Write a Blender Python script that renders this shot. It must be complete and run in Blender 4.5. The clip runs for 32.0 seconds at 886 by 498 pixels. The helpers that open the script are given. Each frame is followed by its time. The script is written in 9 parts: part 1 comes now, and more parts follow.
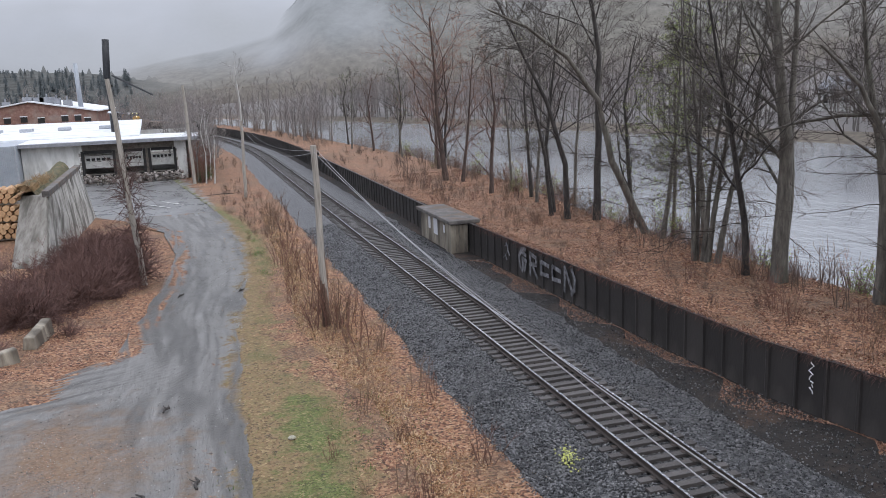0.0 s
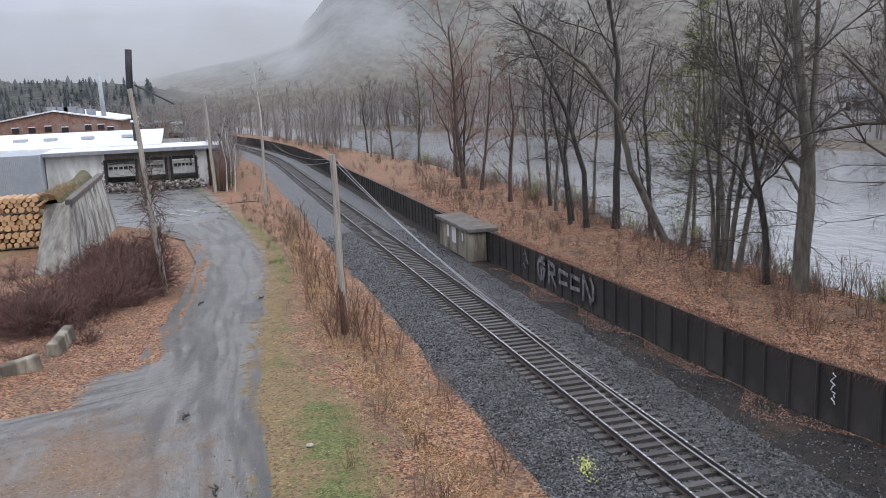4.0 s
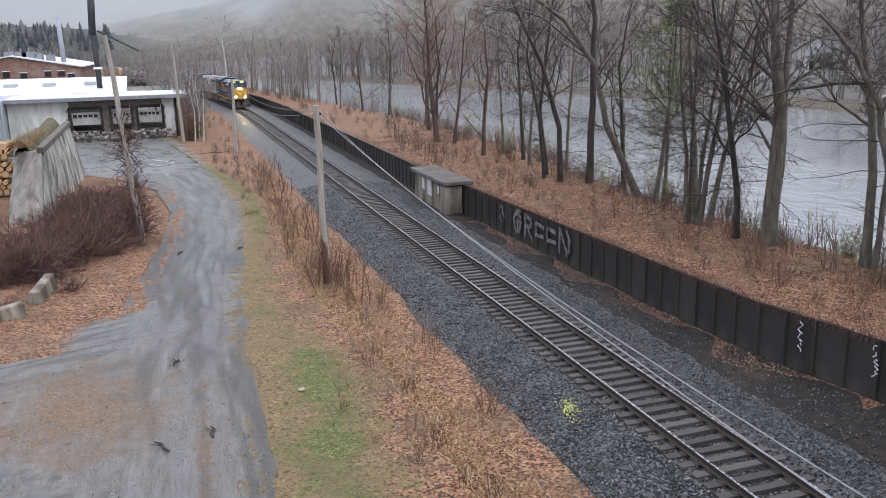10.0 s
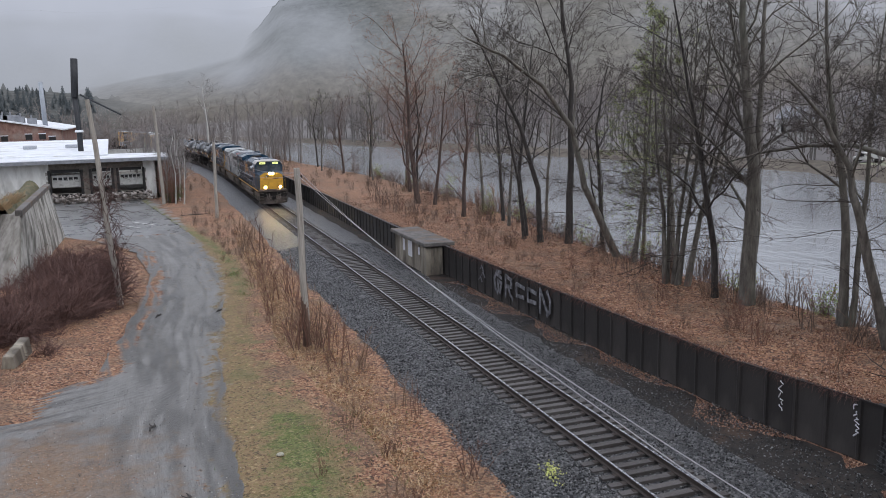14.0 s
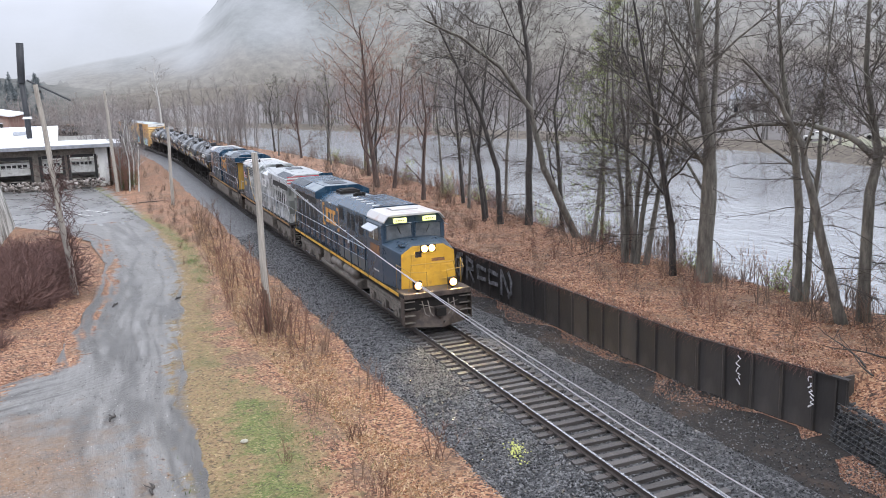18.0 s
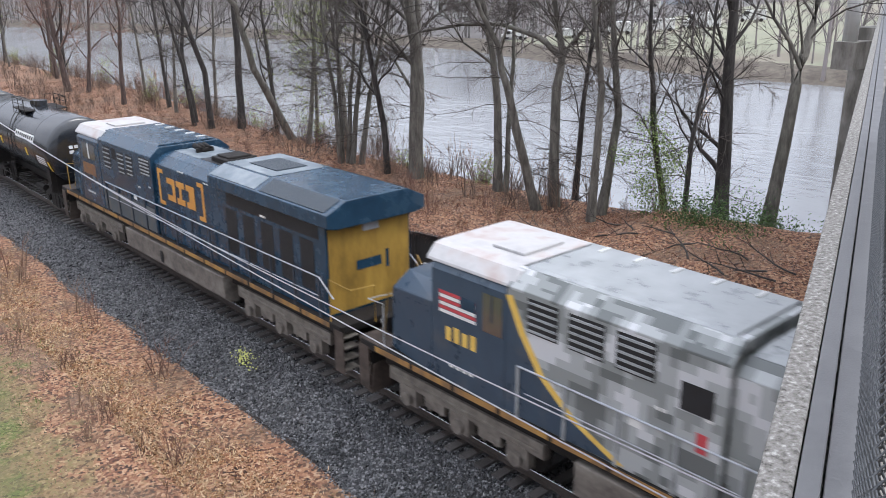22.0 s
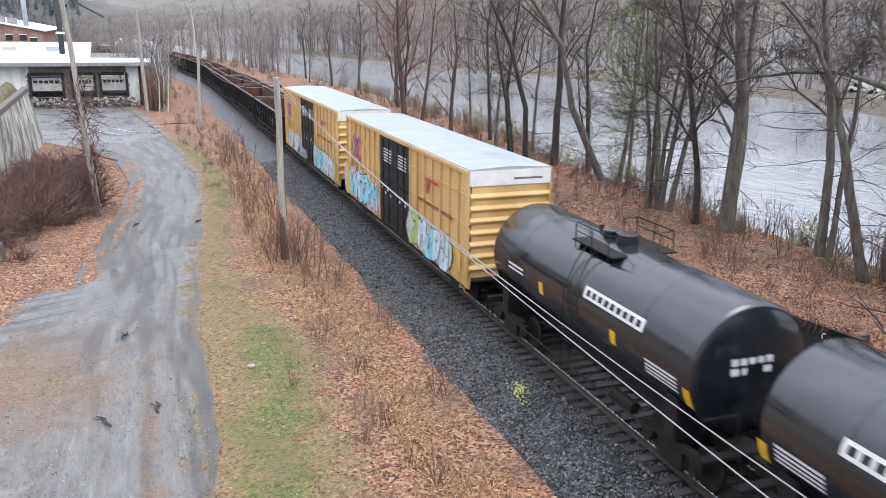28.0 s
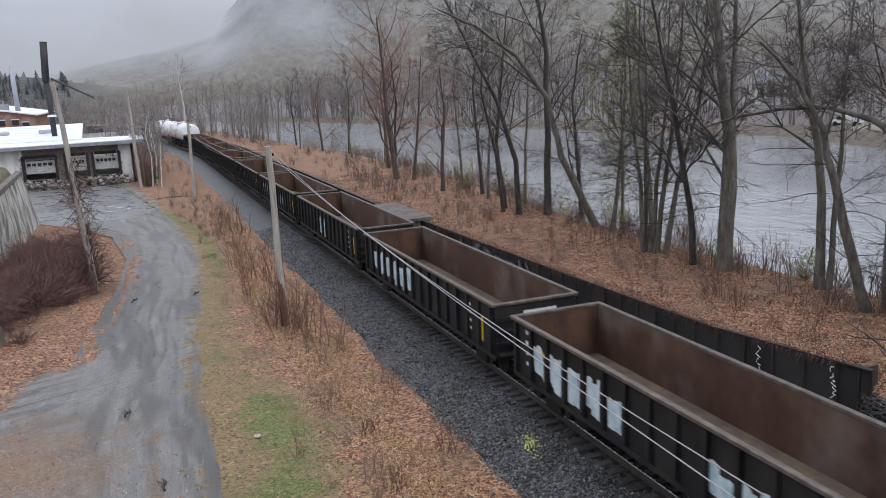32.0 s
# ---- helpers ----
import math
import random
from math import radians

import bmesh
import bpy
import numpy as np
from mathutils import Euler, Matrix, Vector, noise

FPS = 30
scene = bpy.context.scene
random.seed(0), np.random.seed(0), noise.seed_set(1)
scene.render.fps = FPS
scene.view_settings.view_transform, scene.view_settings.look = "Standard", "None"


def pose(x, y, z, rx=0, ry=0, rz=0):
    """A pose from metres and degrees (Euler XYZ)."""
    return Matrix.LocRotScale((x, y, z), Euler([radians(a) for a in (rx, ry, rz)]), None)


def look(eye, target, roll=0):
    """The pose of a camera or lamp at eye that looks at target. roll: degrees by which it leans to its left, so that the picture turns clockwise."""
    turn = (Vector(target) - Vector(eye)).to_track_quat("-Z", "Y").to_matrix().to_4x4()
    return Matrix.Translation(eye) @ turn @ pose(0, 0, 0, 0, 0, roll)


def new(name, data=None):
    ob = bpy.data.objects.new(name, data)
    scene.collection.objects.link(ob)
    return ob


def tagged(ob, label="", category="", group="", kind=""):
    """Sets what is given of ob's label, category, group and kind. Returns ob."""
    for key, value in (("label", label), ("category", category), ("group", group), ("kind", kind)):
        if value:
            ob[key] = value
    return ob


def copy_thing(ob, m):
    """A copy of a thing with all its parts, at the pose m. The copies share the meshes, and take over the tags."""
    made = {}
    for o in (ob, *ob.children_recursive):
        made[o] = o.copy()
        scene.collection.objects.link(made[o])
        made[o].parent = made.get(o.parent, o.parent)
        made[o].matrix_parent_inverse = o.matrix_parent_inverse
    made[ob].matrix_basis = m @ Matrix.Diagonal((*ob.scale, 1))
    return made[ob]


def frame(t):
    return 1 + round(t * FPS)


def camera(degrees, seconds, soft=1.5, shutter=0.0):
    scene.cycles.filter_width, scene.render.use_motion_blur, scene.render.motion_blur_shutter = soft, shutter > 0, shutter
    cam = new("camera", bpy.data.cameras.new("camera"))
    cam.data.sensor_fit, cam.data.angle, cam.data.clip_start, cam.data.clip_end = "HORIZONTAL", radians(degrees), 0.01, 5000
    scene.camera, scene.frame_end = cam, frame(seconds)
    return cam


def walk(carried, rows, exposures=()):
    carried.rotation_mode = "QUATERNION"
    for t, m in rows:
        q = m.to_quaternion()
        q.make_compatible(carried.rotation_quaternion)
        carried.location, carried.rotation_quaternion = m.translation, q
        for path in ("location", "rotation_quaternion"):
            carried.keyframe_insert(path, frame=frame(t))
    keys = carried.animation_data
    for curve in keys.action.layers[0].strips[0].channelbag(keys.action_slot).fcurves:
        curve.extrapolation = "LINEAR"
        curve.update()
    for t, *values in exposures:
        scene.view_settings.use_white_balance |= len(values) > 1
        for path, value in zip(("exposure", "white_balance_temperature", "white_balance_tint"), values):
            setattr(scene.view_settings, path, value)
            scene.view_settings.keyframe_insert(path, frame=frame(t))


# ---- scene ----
# ---- camera: held over the bridge rail, one lens ----
cam = camera(56.28, 32.0, soft=0.8, shutter=0.25)
# seconds, eye x y z, heading to the right of the track, tilt down, lean to the left
PATH = [
    (0.0, -11.348, 0.405, 9.768, 16.79, 11.24, -2.21),
    (0.5, -11.334, 0.394, 9.773, 16.85, 11.35, -2.28),
    (1.0, -11.327, 0.406, 9.743, 16.82, 11.42, -2.28),
    (1.5, -11.323, 0.429, 9.744, 16.81, 11.45, -2.21),
    (2.0, -11.300, 0.464, 9.742, 16.71, 11.42, -2.26),
    (2.5, -11.309, 0.432, 9.748, 16.51, 11.18, -2.35),
    (4.5, -11.359, 0.363, 9.778, 15.26, 10.57, -2.32),
    (5.0, -11.423, 0.343, 9.756, 15.09, 12.56, -1.92),
    (5.5, -11.530, 0.214, 9.780, 14.90, 15.61, -1.03),
    (6.0, -11.690, 0.104, 9.856, 15.71, 16.15, -0.32),
    (6.5, -11.863, 0.028, 9.839, 16.38, 16.15, -2.38),
    (7.0, -11.959, 0.002, 9.845, 16.80, 16.34, -2.40),
    (7.5, -12.083, -0.030, 9.869, 18.23, 16.54, -2.82),
    (8.0, -12.172, -0.058, 9.850, 18.71, 16.53, -3.71),
    (8.5, -12.190, -0.035, 9.800, 18.48, 16.20, -2.48),
    (9.0, -12.232, -0.138, 9.866, 18.05, 15.68, -2.36),
    (9.5, -12.279, -0.120, 9.874, 17.97, 14.69, -1.94),
    (10.0, -12.264, -0.080, 9.861, 17.95, 13.89, -1.33),
    (10.5, -12.263, -0.077, 9.847, 17.90, 13.09, -1.25),
    (11.0, -12.273, -0.134, 9.858, 17.94, 12.87, -1.36),
    (11.5, -12.296, -0.139, 9.885, 18.03, 12.46, -1.34),
    (12.0, -12.277, -0.148, 9.903, 18.54, 11.94, -1.53),
    (12.5, -12.239, -0.076, 9.857, 18.96, 11.39, -1.45),
    (13.0, -12.240, -0.082, 9.883, 19.24, 10.47, -1.38),
    (13.5, -12.262, -0.133, 9.877, 19.34, 9.88, -1.36),
    (14.0, -12.264, -0.130, 9.888, 19.39, 9.73, -1.33),
    (14.5, -12.282, -0.135, 9.876, 19.67, 9.80, -1.34),
    (16.5, -12.269, -0.098, 9.883, 20.31, 9.98, -1.36),
    (17.0, -12.301, -0.134, 9.882, 20.46, 10.08, -1.41),
    (17.5, -12.319, -0.100, 9.900, 20.90, 10.52, -1.71),
    (18.0, -12.322, -0.091, 9.845, 22.19, 10.93, -1.79),
    (18.5, -12.323, -0.104, 9.834, 23.82, 11.54, -2.18),
    (19.0, -12.364, -0.096, 9.859, 25.78, 12.11, -2.49),
    (19.5, -12.372, -0.029, 9.831, 29.22, 13.97, -2.37),
    (20.0, -12.384, -0.068, 9.853, 33.48, 15.41, -1.54),
    (20.5, -12.365, -0.129, 9.854, 35.02, 16.15, -1.63),
    (21.0, -12.330, -0.129, 9.876, 35.95, 16.96, -1.68),
    (21.5, -12.306, -0.159, 9.893, 39.06, 17.47, -1.14),
    (22.0, -12.282, -0.198, 9.914, 41.75, 18.12, -0.44),
    (22.5, -12.247, -0.230, 9.885, 41.99, 18.42, -0.37),
    (23.0, -12.186, -0.211, 9.839, 39.03, 18.41, -0.66),
    (23.5, -12.051, -0.189, 9.759, 32.43, 18.35, -1.66),
    (24.0, -11.902, -0.193, 9.711, 27.32, 17.68, -1.36),
    (24.5, -11.876, -0.153, 9.691, 25.44, 17.08, -1.02),
    (25.0, -11.909, -0.065, 9.801, 24.64, 16.25, -0.93),
    (25.5, -11.941, -0.057, 9.827, 23.58, 15.75, -0.99),
    (27.5, -11.771, 0.008, 9.780, 21.11, 15.40, 1.21),
    (28.0, -11.768, 0.025, 9.780, 20.11, 15.35, 0.67),
    (28.5, -11.772, 0.027, 9.771, 19.76, 15.15, 0.13),
    (29.0, -11.789, 0.039, 9.757, 19.77, 14.74, -0.67),
    (29.5, -11.778, 0.021, 9.784, 19.87, 14.29, -1.69),
    (30.0, -11.771, 0.032, 9.826, 19.93, 13.51, -2.43),
    (30.5, -11.794, 0.041, 9.789, 20.07, 12.68, -3.12),
    (31.0, -11.803, 0.064, 9.748, 20.16, 12.10, -3.27),
    (31.5, -11.776, 0.065, 9.743, 20.18, 11.69, -3.07),
    (32.0, -11.806, 0.042, 9.783, 20.37, 11.46, -2.88),
]


def camera_pose(x, y, z, yaw, tilt, lean):
    a, b = radians(yaw), radians(tilt)
    d = Vector((math.sin(a) * math.cos(b), math.cos(a) * math.cos(b), -math.sin(b)))
    e = Vector((x, y, z))
    return look(e, e + d * 10, lean)


walk(cam, [(r[0], camera_pose(*r[1:])) for r in PATH],
     exposures=[(0.0, 0.07), (2.5, 0.15), (4.5, 0.12), (5.0, 0.12), (6.0, 0.78), (8.0, 0.80), (9.0, 0.78), (10.0, 0.22), (11.0, 0.15), (12.0, 0.12), (13.0, -0.10), (14.0, -0.20), (17.0, -0.02), (18.0, 0.65), (19.0, 0.75), (21.0, 0.70), (22.0, 0.60), (23.0, 0.95), (24.0, 1.02), (25.0, 0.90), (26.0, 0.85), (28.0, 0.74), (29.0, 0.52), (30.0, 0.04), (31.0, -0.15), (32.0, 0.03)])

# ---- overcast sky and a wide, weak sun ----
world = bpy.data.worlds.new("overcast")
scene.world = world
world.use_nodes = True
wn, wl = world.node_tree.nodes, world.node_tree.links
bg = wn["Background"]
sky = wn.new("ShaderNodeTexSky")
sky.sky_type, sky.sun_disc = "NISHITA", False
sky.sun_elevation, sky.sun_rotation = radians(48), radians(150)
sky.dust_density, sky.air_density = 4.0, 1.0
grey = wn.new("ShaderNodeHueSaturation")
grey.inputs["Saturation"].default_value = 0.12
wl.new(sky.outputs[0], grey.inputs["Color"])
cloud_noise = wn.new("ShaderNodeTexNoise")
cloud_noise.inputs["Scale"].default_value, cloud_noise.inputs["Detail"].default_value = 2.2, 6
cloud_ramp = wn.new("ShaderNodeValToRGB")
cloud_ramp.color_ramp.elements[0].color = (5.3, 5.75, 6.95, 1)
cloud_ramp.color_ramp.elements[0].position = 0.3
cloud_ramp.color_ramp.elements[1].color = (8.5, 8.9, 10.2, 1)
cloud_ramp.color_ramp.elements[1].position = 0.7
wl.new(cloud_noise.outputs[0], cloud_ramp.inputs[0])
cover = wn.new("ShaderNodeMixRGB")
cover.inputs[0].default_value = 0.85
wl.new(grey.outputs[0], cover.inputs[1])
wl.new(cloud_ramp.outputs[0], cover.inputs[2])
# an overcast sky is three times as bright overhead as at its rim
where = wn.new("ShaderNodeTexCoord")
split = wn.new("ShaderNodeSeparateXYZ")
wl.new(where.outputs["Generated"], split.inputs[0])
lift = wn.new("ShaderNodeMapRange")
lift.inputs[3].default_value, lift.inputs[4].default_value = 0.5, 1.55
wl.new(split.outputs["Z"], lift.inputs[0])
shade = wn.new("ShaderNodeVectorMath")
shade.operation = "SCALE"
wl.new(cover.outputs[0], shade.inputs[0])
wl.new(lift.outputs[0], shade.inputs["Scale"])
wl.new(shade.outputs[0], bg.inputs[0])
bg.inputs["Strength"].default_value = 0.155
sun_data = bpy.data.lights.new("sun", "SUN")
sun_data.energy, sun_data.angle, sun_data.color = 0.8, radians(30), (1.0, 0.98, 0.96)
new("sun", sun_data).matrix_world = look((30, -60, 90), (0, 0, 0))

# ---- tools ----
rng = np.random.default_rng(7)


class Geo:
    """Collects vertices and faces of one mesh."""

    def __init__(self):
        self.v, self.f, self.m = [], [], []

    def add(self, verts, faces, mi=0):
        n = len(self.v)
        self.v.extend([tuple(p) for p in verts])
        self.f.extend([tuple(i + n for i in q) for q in faces])
        self.m.extend([mi] * len(faces))
        return self

    def box(self, x0, x1, y0, y1, z0, z1, mi=0):
        v = [(x, y, z) for z in (z0, z1) for y in (y0, y1) for x in (x0, x1)]
        return self.add(v, [(0, 2, 3, 1), (4, 5, 7, 6), (0, 1, 5, 4), (2, 6, 7, 3), (0, 4, 6, 2), (1, 3, 7, 5)], mi)

    def tube(self, pts, radii, n=6, cap=True, mi=0):
        pts = [Vector(p) for p in pts]
        if not hasattr(radii, "__len__"):
            radii = [radii] * len(pts)
        verts, faces = [], []
        up = Vector((0, 0, 1))
        for i, p in enumerate(pts):
            d = (pts[min(i + 1, len(pts) - 1)] - pts[max(i - 1, 0)]).normalized()
            a = d.cross(up if abs(d.z) < 0.95 else Vector((1, 0, 0))).normalized()
            b = a.cross(d)
            for k in range(n):
                t = 2 * math.pi * k / n
                verts.append(p + (a * math.cos(t) + b * math.sin(t)) * radii[i])
        for i in range(len(pts) - 1):
            for k in range(n):
                k2 = (k + 1) % n
                faces.append((i * n + k, i * n + k2, (i + 1) * n + k2, (i + 1) * n + k))
        if cap:
            faces.append(tuple(range(n - 1, -1, -1)))
            faces.append(tuple(range((len(pts) - 1) * n, len(pts) * n)))
        return self.add(verts, faces, mi)

    def prism(self, prof, y0, y1, mi=0):
        """A closed outline of (x, z), pushed from y0 to y1."""
        n = len(prof)
        v = [(x, y0, z) for x, z in prof] + [(x, y1, z) for x, z in prof]
        f = [(i, (i + 1) % n, n + (i + 1) % n, n + i) for i in range(n)]
        return self.add(v, f + [tuple(range(n - 1, -1, -1)), tuple(range(n, 2 * n))], mi)

    def lathe(self, axis_pts, n=24, mi=0):
        """Rings (y, r, z0) round an axis that runs along y."""
        v, f = [], []
        for y, r, zc in axis_pts:
            for k in range(n):
                t = 2 * math.pi * k / n
                v.append((r * math.cos(t), y, zc + r * math.sin(t)))
        for i in range(len(axis_pts) - 1):
            for k in range(n):
                k2 = (k + 1) % n
                f.append((i * n + k, (i + 1) * n + k, (i + 1) * n + k2, i * n + k2))
        f.append(tuple(range(n)))
        f.append(tuple(range(len(axis_pts) * n - 1, (len(axis_pts) - 1) * n - 1, -1)))
        return self.add(v, f, mi)

    def slab(self, poly, n_hat, thick, mi=0):
        """A flat polygon given a thickness along n_hat."""
        n = len(poly)
        k = Vector(n_hat) * thick
        v = [Vector(p) for p in poly] + [Vector(p) + k for p in poly]
        f = [(i, (i + 1) % n, n + (i + 1) % n, n + i) for i in range(n)]
        return self.add(v, f + [tuple(range(n - 1, -1, -1)), tuple(range(n, 2 * n))], mi)

    def mesh(self, name, mats=(), smooth=False):
        me = bpy.data.meshes.new(name)
        me.from_pydata(self.v, [], self.f)
        for m in mats:
            me.materials.append(m)
        if len(mats) > 1:
            me.polygons.foreach_set("material_index", self.m)
        if smooth:
            me.polygons.foreach_set("use_smooth", [True] * len(me.polygons))
        me.update()
        return me


def fix_normals(me):
    bm = bmesh.new()
    bm.from_mesh(me)
    bmesh.ops.recalc_face_normals(bm, faces=bm.faces)
    bm.to_mesh(me)
    bm.free()


def part(name, g, material, parent=None, label="", bevel=0.0, smooth=False, kind=""):
    """Links a Geo as one mesh object under a thing or under a part."""
    mats = material if isinstance(material, (list, tuple)) else [material]
    me = g.mesh(name, mats, smooth)
    fix_normals(me)
    ob = new(name, me)
    if parent is not None:
        ob.parent = parent
    if bevel:
        b = ob.modifiers.new("bevel", "BEVEL")
        b.width, b.segments, b.limit_method, b.angle_limit = bevel, 2, "ANGLE", radians(40)
    return tagged(ob, label=label, kind=kind)


def shared(name, me, parent, m=None, label=""):
    """One more object on a mesh that alike pieces share."""
    ob = new(name, me)
    ob.parent = parent
    if m is not None:
        ob.matrix_basis = m
    return tagged(ob, label=label)


def thing(name, m, label, category, group="", kind=""):
    ob = new(name)
    ob.empty_display_size = 0.3
    ob.matrix_basis = m
    return tagged(ob, label=label, category=category, group=group, kind=kind)


def cloud(base_v, base_f, pos, scale, quat_axis=None, squash=None, seed=0):
    """Many copies of a small shape as arrays: vertices and quads or triangles."""
    r = np.random.default_rng(seed)
    n = len(pos)
    bv = np.array(base_v, float)
    q = r.normal(size=(n, 4)) if quat_axis is None else quat_axis
    q = q / np.linalg.norm(q, axis=1, keepdims=True)
    w, x, y, z = q.T
    rot = np.stack([np.stack([1 - 2 * (y * y + z * z), 2 * (x * y - z * w), 2 * (x * z + y * w)], 1),
                    np.stack([2 * (x * y + z * w), 1 - 2 * (x * x + z * z), 2 * (y * z - x * w)], 1),
                    np.stack([2 * (x * z - y * w), 2 * (y * z + x * w), 1 - 2 * (x * x + y * y)], 1)], 1)
    local = bv[None] * np.asarray(scale).reshape(n, 1, -1)
    v = np.einsum("nij,nkj->nki", rot, local) + np.asarray(pos)[:, None, :]
    f = np.array(base_f)[None] + (np.arange(n) * len(bv))[:, None, None]
    return v.reshape(-1, 3), f.reshape(-1, f.shape[-1])


def array_mesh(name, v, f, mats, smooth=False):
    me = bpy.data.meshes.new(name)
    k = f.shape[1]
    me.vertices.add(len(v))
    me.vertices.foreach_set("co", np.ascontiguousarray(v, dtype=np.float32).ravel())
    me.loops.add(f.size)
    me.loops.foreach_set("vertex_index", np.ascontiguousarray(f, dtype=np.int32).ravel())
    me.polygons.add(len(f))
    me.polygons.foreach_set("loop_start", np.arange(0, f.size, k, dtype=np.int32))
    for m in mats:
        me.materials.append(m)
    me.update(calc_edges=True)
    me.validate()
    if smooth:
        me.polygons.foreach_set("use_smooth", [True] * len(me.polygons))
    return me


def upright_quats(n, r, lean=0.15):
    a = r.uniform(0, 2 * math.pi, n)
    return np.stack([np.cos(a / 2), r.normal(size=n) * lean, r.normal(size=n) * lean, np.sin(a / 2)], 1)


# ---- materials ----
def layer(m, stops, scale=2.0, rough=0.8, bump=0.15, bscale=40.0, metal=0.0, detail=6.0, stain=None, island=0.0,
          rnd=0.0, spec=0.4, stretch=(1, 1, 1), rough_var=0.15, bump_dist=0.02, p=None, cells=None, flow=False, grain=0.65):
    """A surface whose colour runs over stops by a noise at real size, with a finer relief and a second layer of stains."""
    nt, ln = m.node_tree.nodes, m.node_tree.links
    p = p or nt.new("ShaderNodeBsdfPrincipled")
    tc = nt.new("ShaderNodeTexCoord")
    mp = nt.new("ShaderNodeMapping")
    mp.inputs["Scale"].default_value = stretch
    if flow:
        # across and along the lane, so that streaks follow it
        cx = nt.new("ShaderNodeCombineXYZ")
        for i, key in enumerate(("across", "way")):
            at = nt.new("ShaderNodeAttribute")
            at.attribute_name = key
            ln.new(at.outputs["Fac"], cx.inputs[i])
        ln.new(cx.outputs[0], mp.inputs[0])
    else:
        ln.new(tc.outputs["Object"], mp.inputs[0])
    nz = nt.new("ShaderNodeTexNoise")
    nz.inputs["Scale"].default_value, nz.inputs["Detail"].default_value = scale, detail
    nz.inputs["Roughness"].default_value = grain
    ln.new(mp.outputs[0], nz.inputs["Vector"])
    fac = nz.outputs[0]
    if island or rnd:
        g = nt.new("ShaderNodeNewGeometry") if island else nt.new("ShaderNodeObjectInfo")
        src = g.outputs["Random Per Island"] if island else g.outputs["Random"]
        mx = nt.new("ShaderNodeMix")
        mx.inputs[0].default_value = island or rnd
        ln.new(fac, mx.inputs[2])
        ln.new(src, mx.inputs[3])
        fac = mx.outputs[0]
    if cells:
        vo = nt.new("ShaderNodeTexVoronoi")
        vo.inputs["Scale"].default_value = cells[0]
        ln.new(tc.outputs["Object"], vo.inputs["Vector"])
        sp = nt.new("ShaderNodeSeparateColor")
        ln.new(vo.outputs["Color"], sp.inputs[0])
        mx = nt.new("ShaderNodeMix")
        mx.inputs[0].default_value = cells[1]
        ln.new(fac, mx.inputs[2])
        ln.new(sp.outputs[0], mx.inputs[3])
        fac = mx.outputs[0]
    rp = nt.new("ShaderNodeValToRGB")
    el = rp.color_ramp.elements
    while len(el) < len(stops):
        el.new(0.5)
    lo, hi = (0.05, 0.95) if (island or rnd) else (0.2, 0.82) if cells else (0.32, 0.68)
    for i, c in enumerate(stops):
        el[i].position = lo + (hi - lo) * i / max(1, len(stops) - 1)
        el[i].color = (*c, 1)
    ln.new(fac, rp.inputs[0])
    col = rp.outputs[0]
    if stain:
        sc, scol, lo2, hi2, amt = stain
        n2 = nt.new("ShaderNodeTexNoise")
        n2.inputs["Scale"].default_value, n2.inputs["Detail"].default_value = sc, 5
        ln.new(mp.outputs[0], n2.inputs["Vector"])
        r2 = nt.new("ShaderNodeMapRange")
        r2.inputs[1].default_value, r2.inputs[2].default_value, r2.inputs[4].default_value = lo2, hi2, amt
        ln.new(n2.outputs[0], r2.inputs[0])
        m2 = nt.new("ShaderNodeMixRGB")
        m2.inputs[2].default_value = (*scol, 1)
        ln.new(r2.outputs[0], m2.inputs[0])
        ln.new(col, m2.inputs[1])
        col = m2.outputs[0]
    ln.new(col, p.inputs["Base Color"])
    rr = nt.new("ShaderNodeMapRange")
    rr.inputs[1].default_value, rr.inputs[2].default_value = 0.3, 0.7
    rr.inputs[3].default_value, rr.inputs[4].default_value = max(0.02, rough - rough_var), min(1, rough + rough_var)
    ln.new(nz.outputs[0], rr.inputs[0])
    ln.new(rr.outputs[0], p.inputs["Roughness"])
    p.inputs["Metallic"].default_value = metal
    p.inputs["Specular IOR Level"].default_value = spec
    if bump:
        nb = nt.new("ShaderNodeTexNoise")
        nb.inputs["Scale"].default_value, nb.inputs["Detail"].default_value = bscale, 4
        ln.new(mp.outputs[0], nb.inputs["Vector"])
        bp = nt.new("ShaderNodeBump")
        bp.inputs["Strength"].default_value, bp.inputs["Distance"].default_value = bump, bump_dist
        ln.new(nb.outputs[0], bp.inputs["Height"])
        ln.new(bp.outputs[0], p.inputs["Normal"])
    return p


def mat(name, stops, *args, **kw):
    m = bpy.data.materials.new(name)
    m.use_nodes = True
    layer(m, stops, *args, p=m.node_tree.nodes["Principled BSDF"], **kw)
    return m


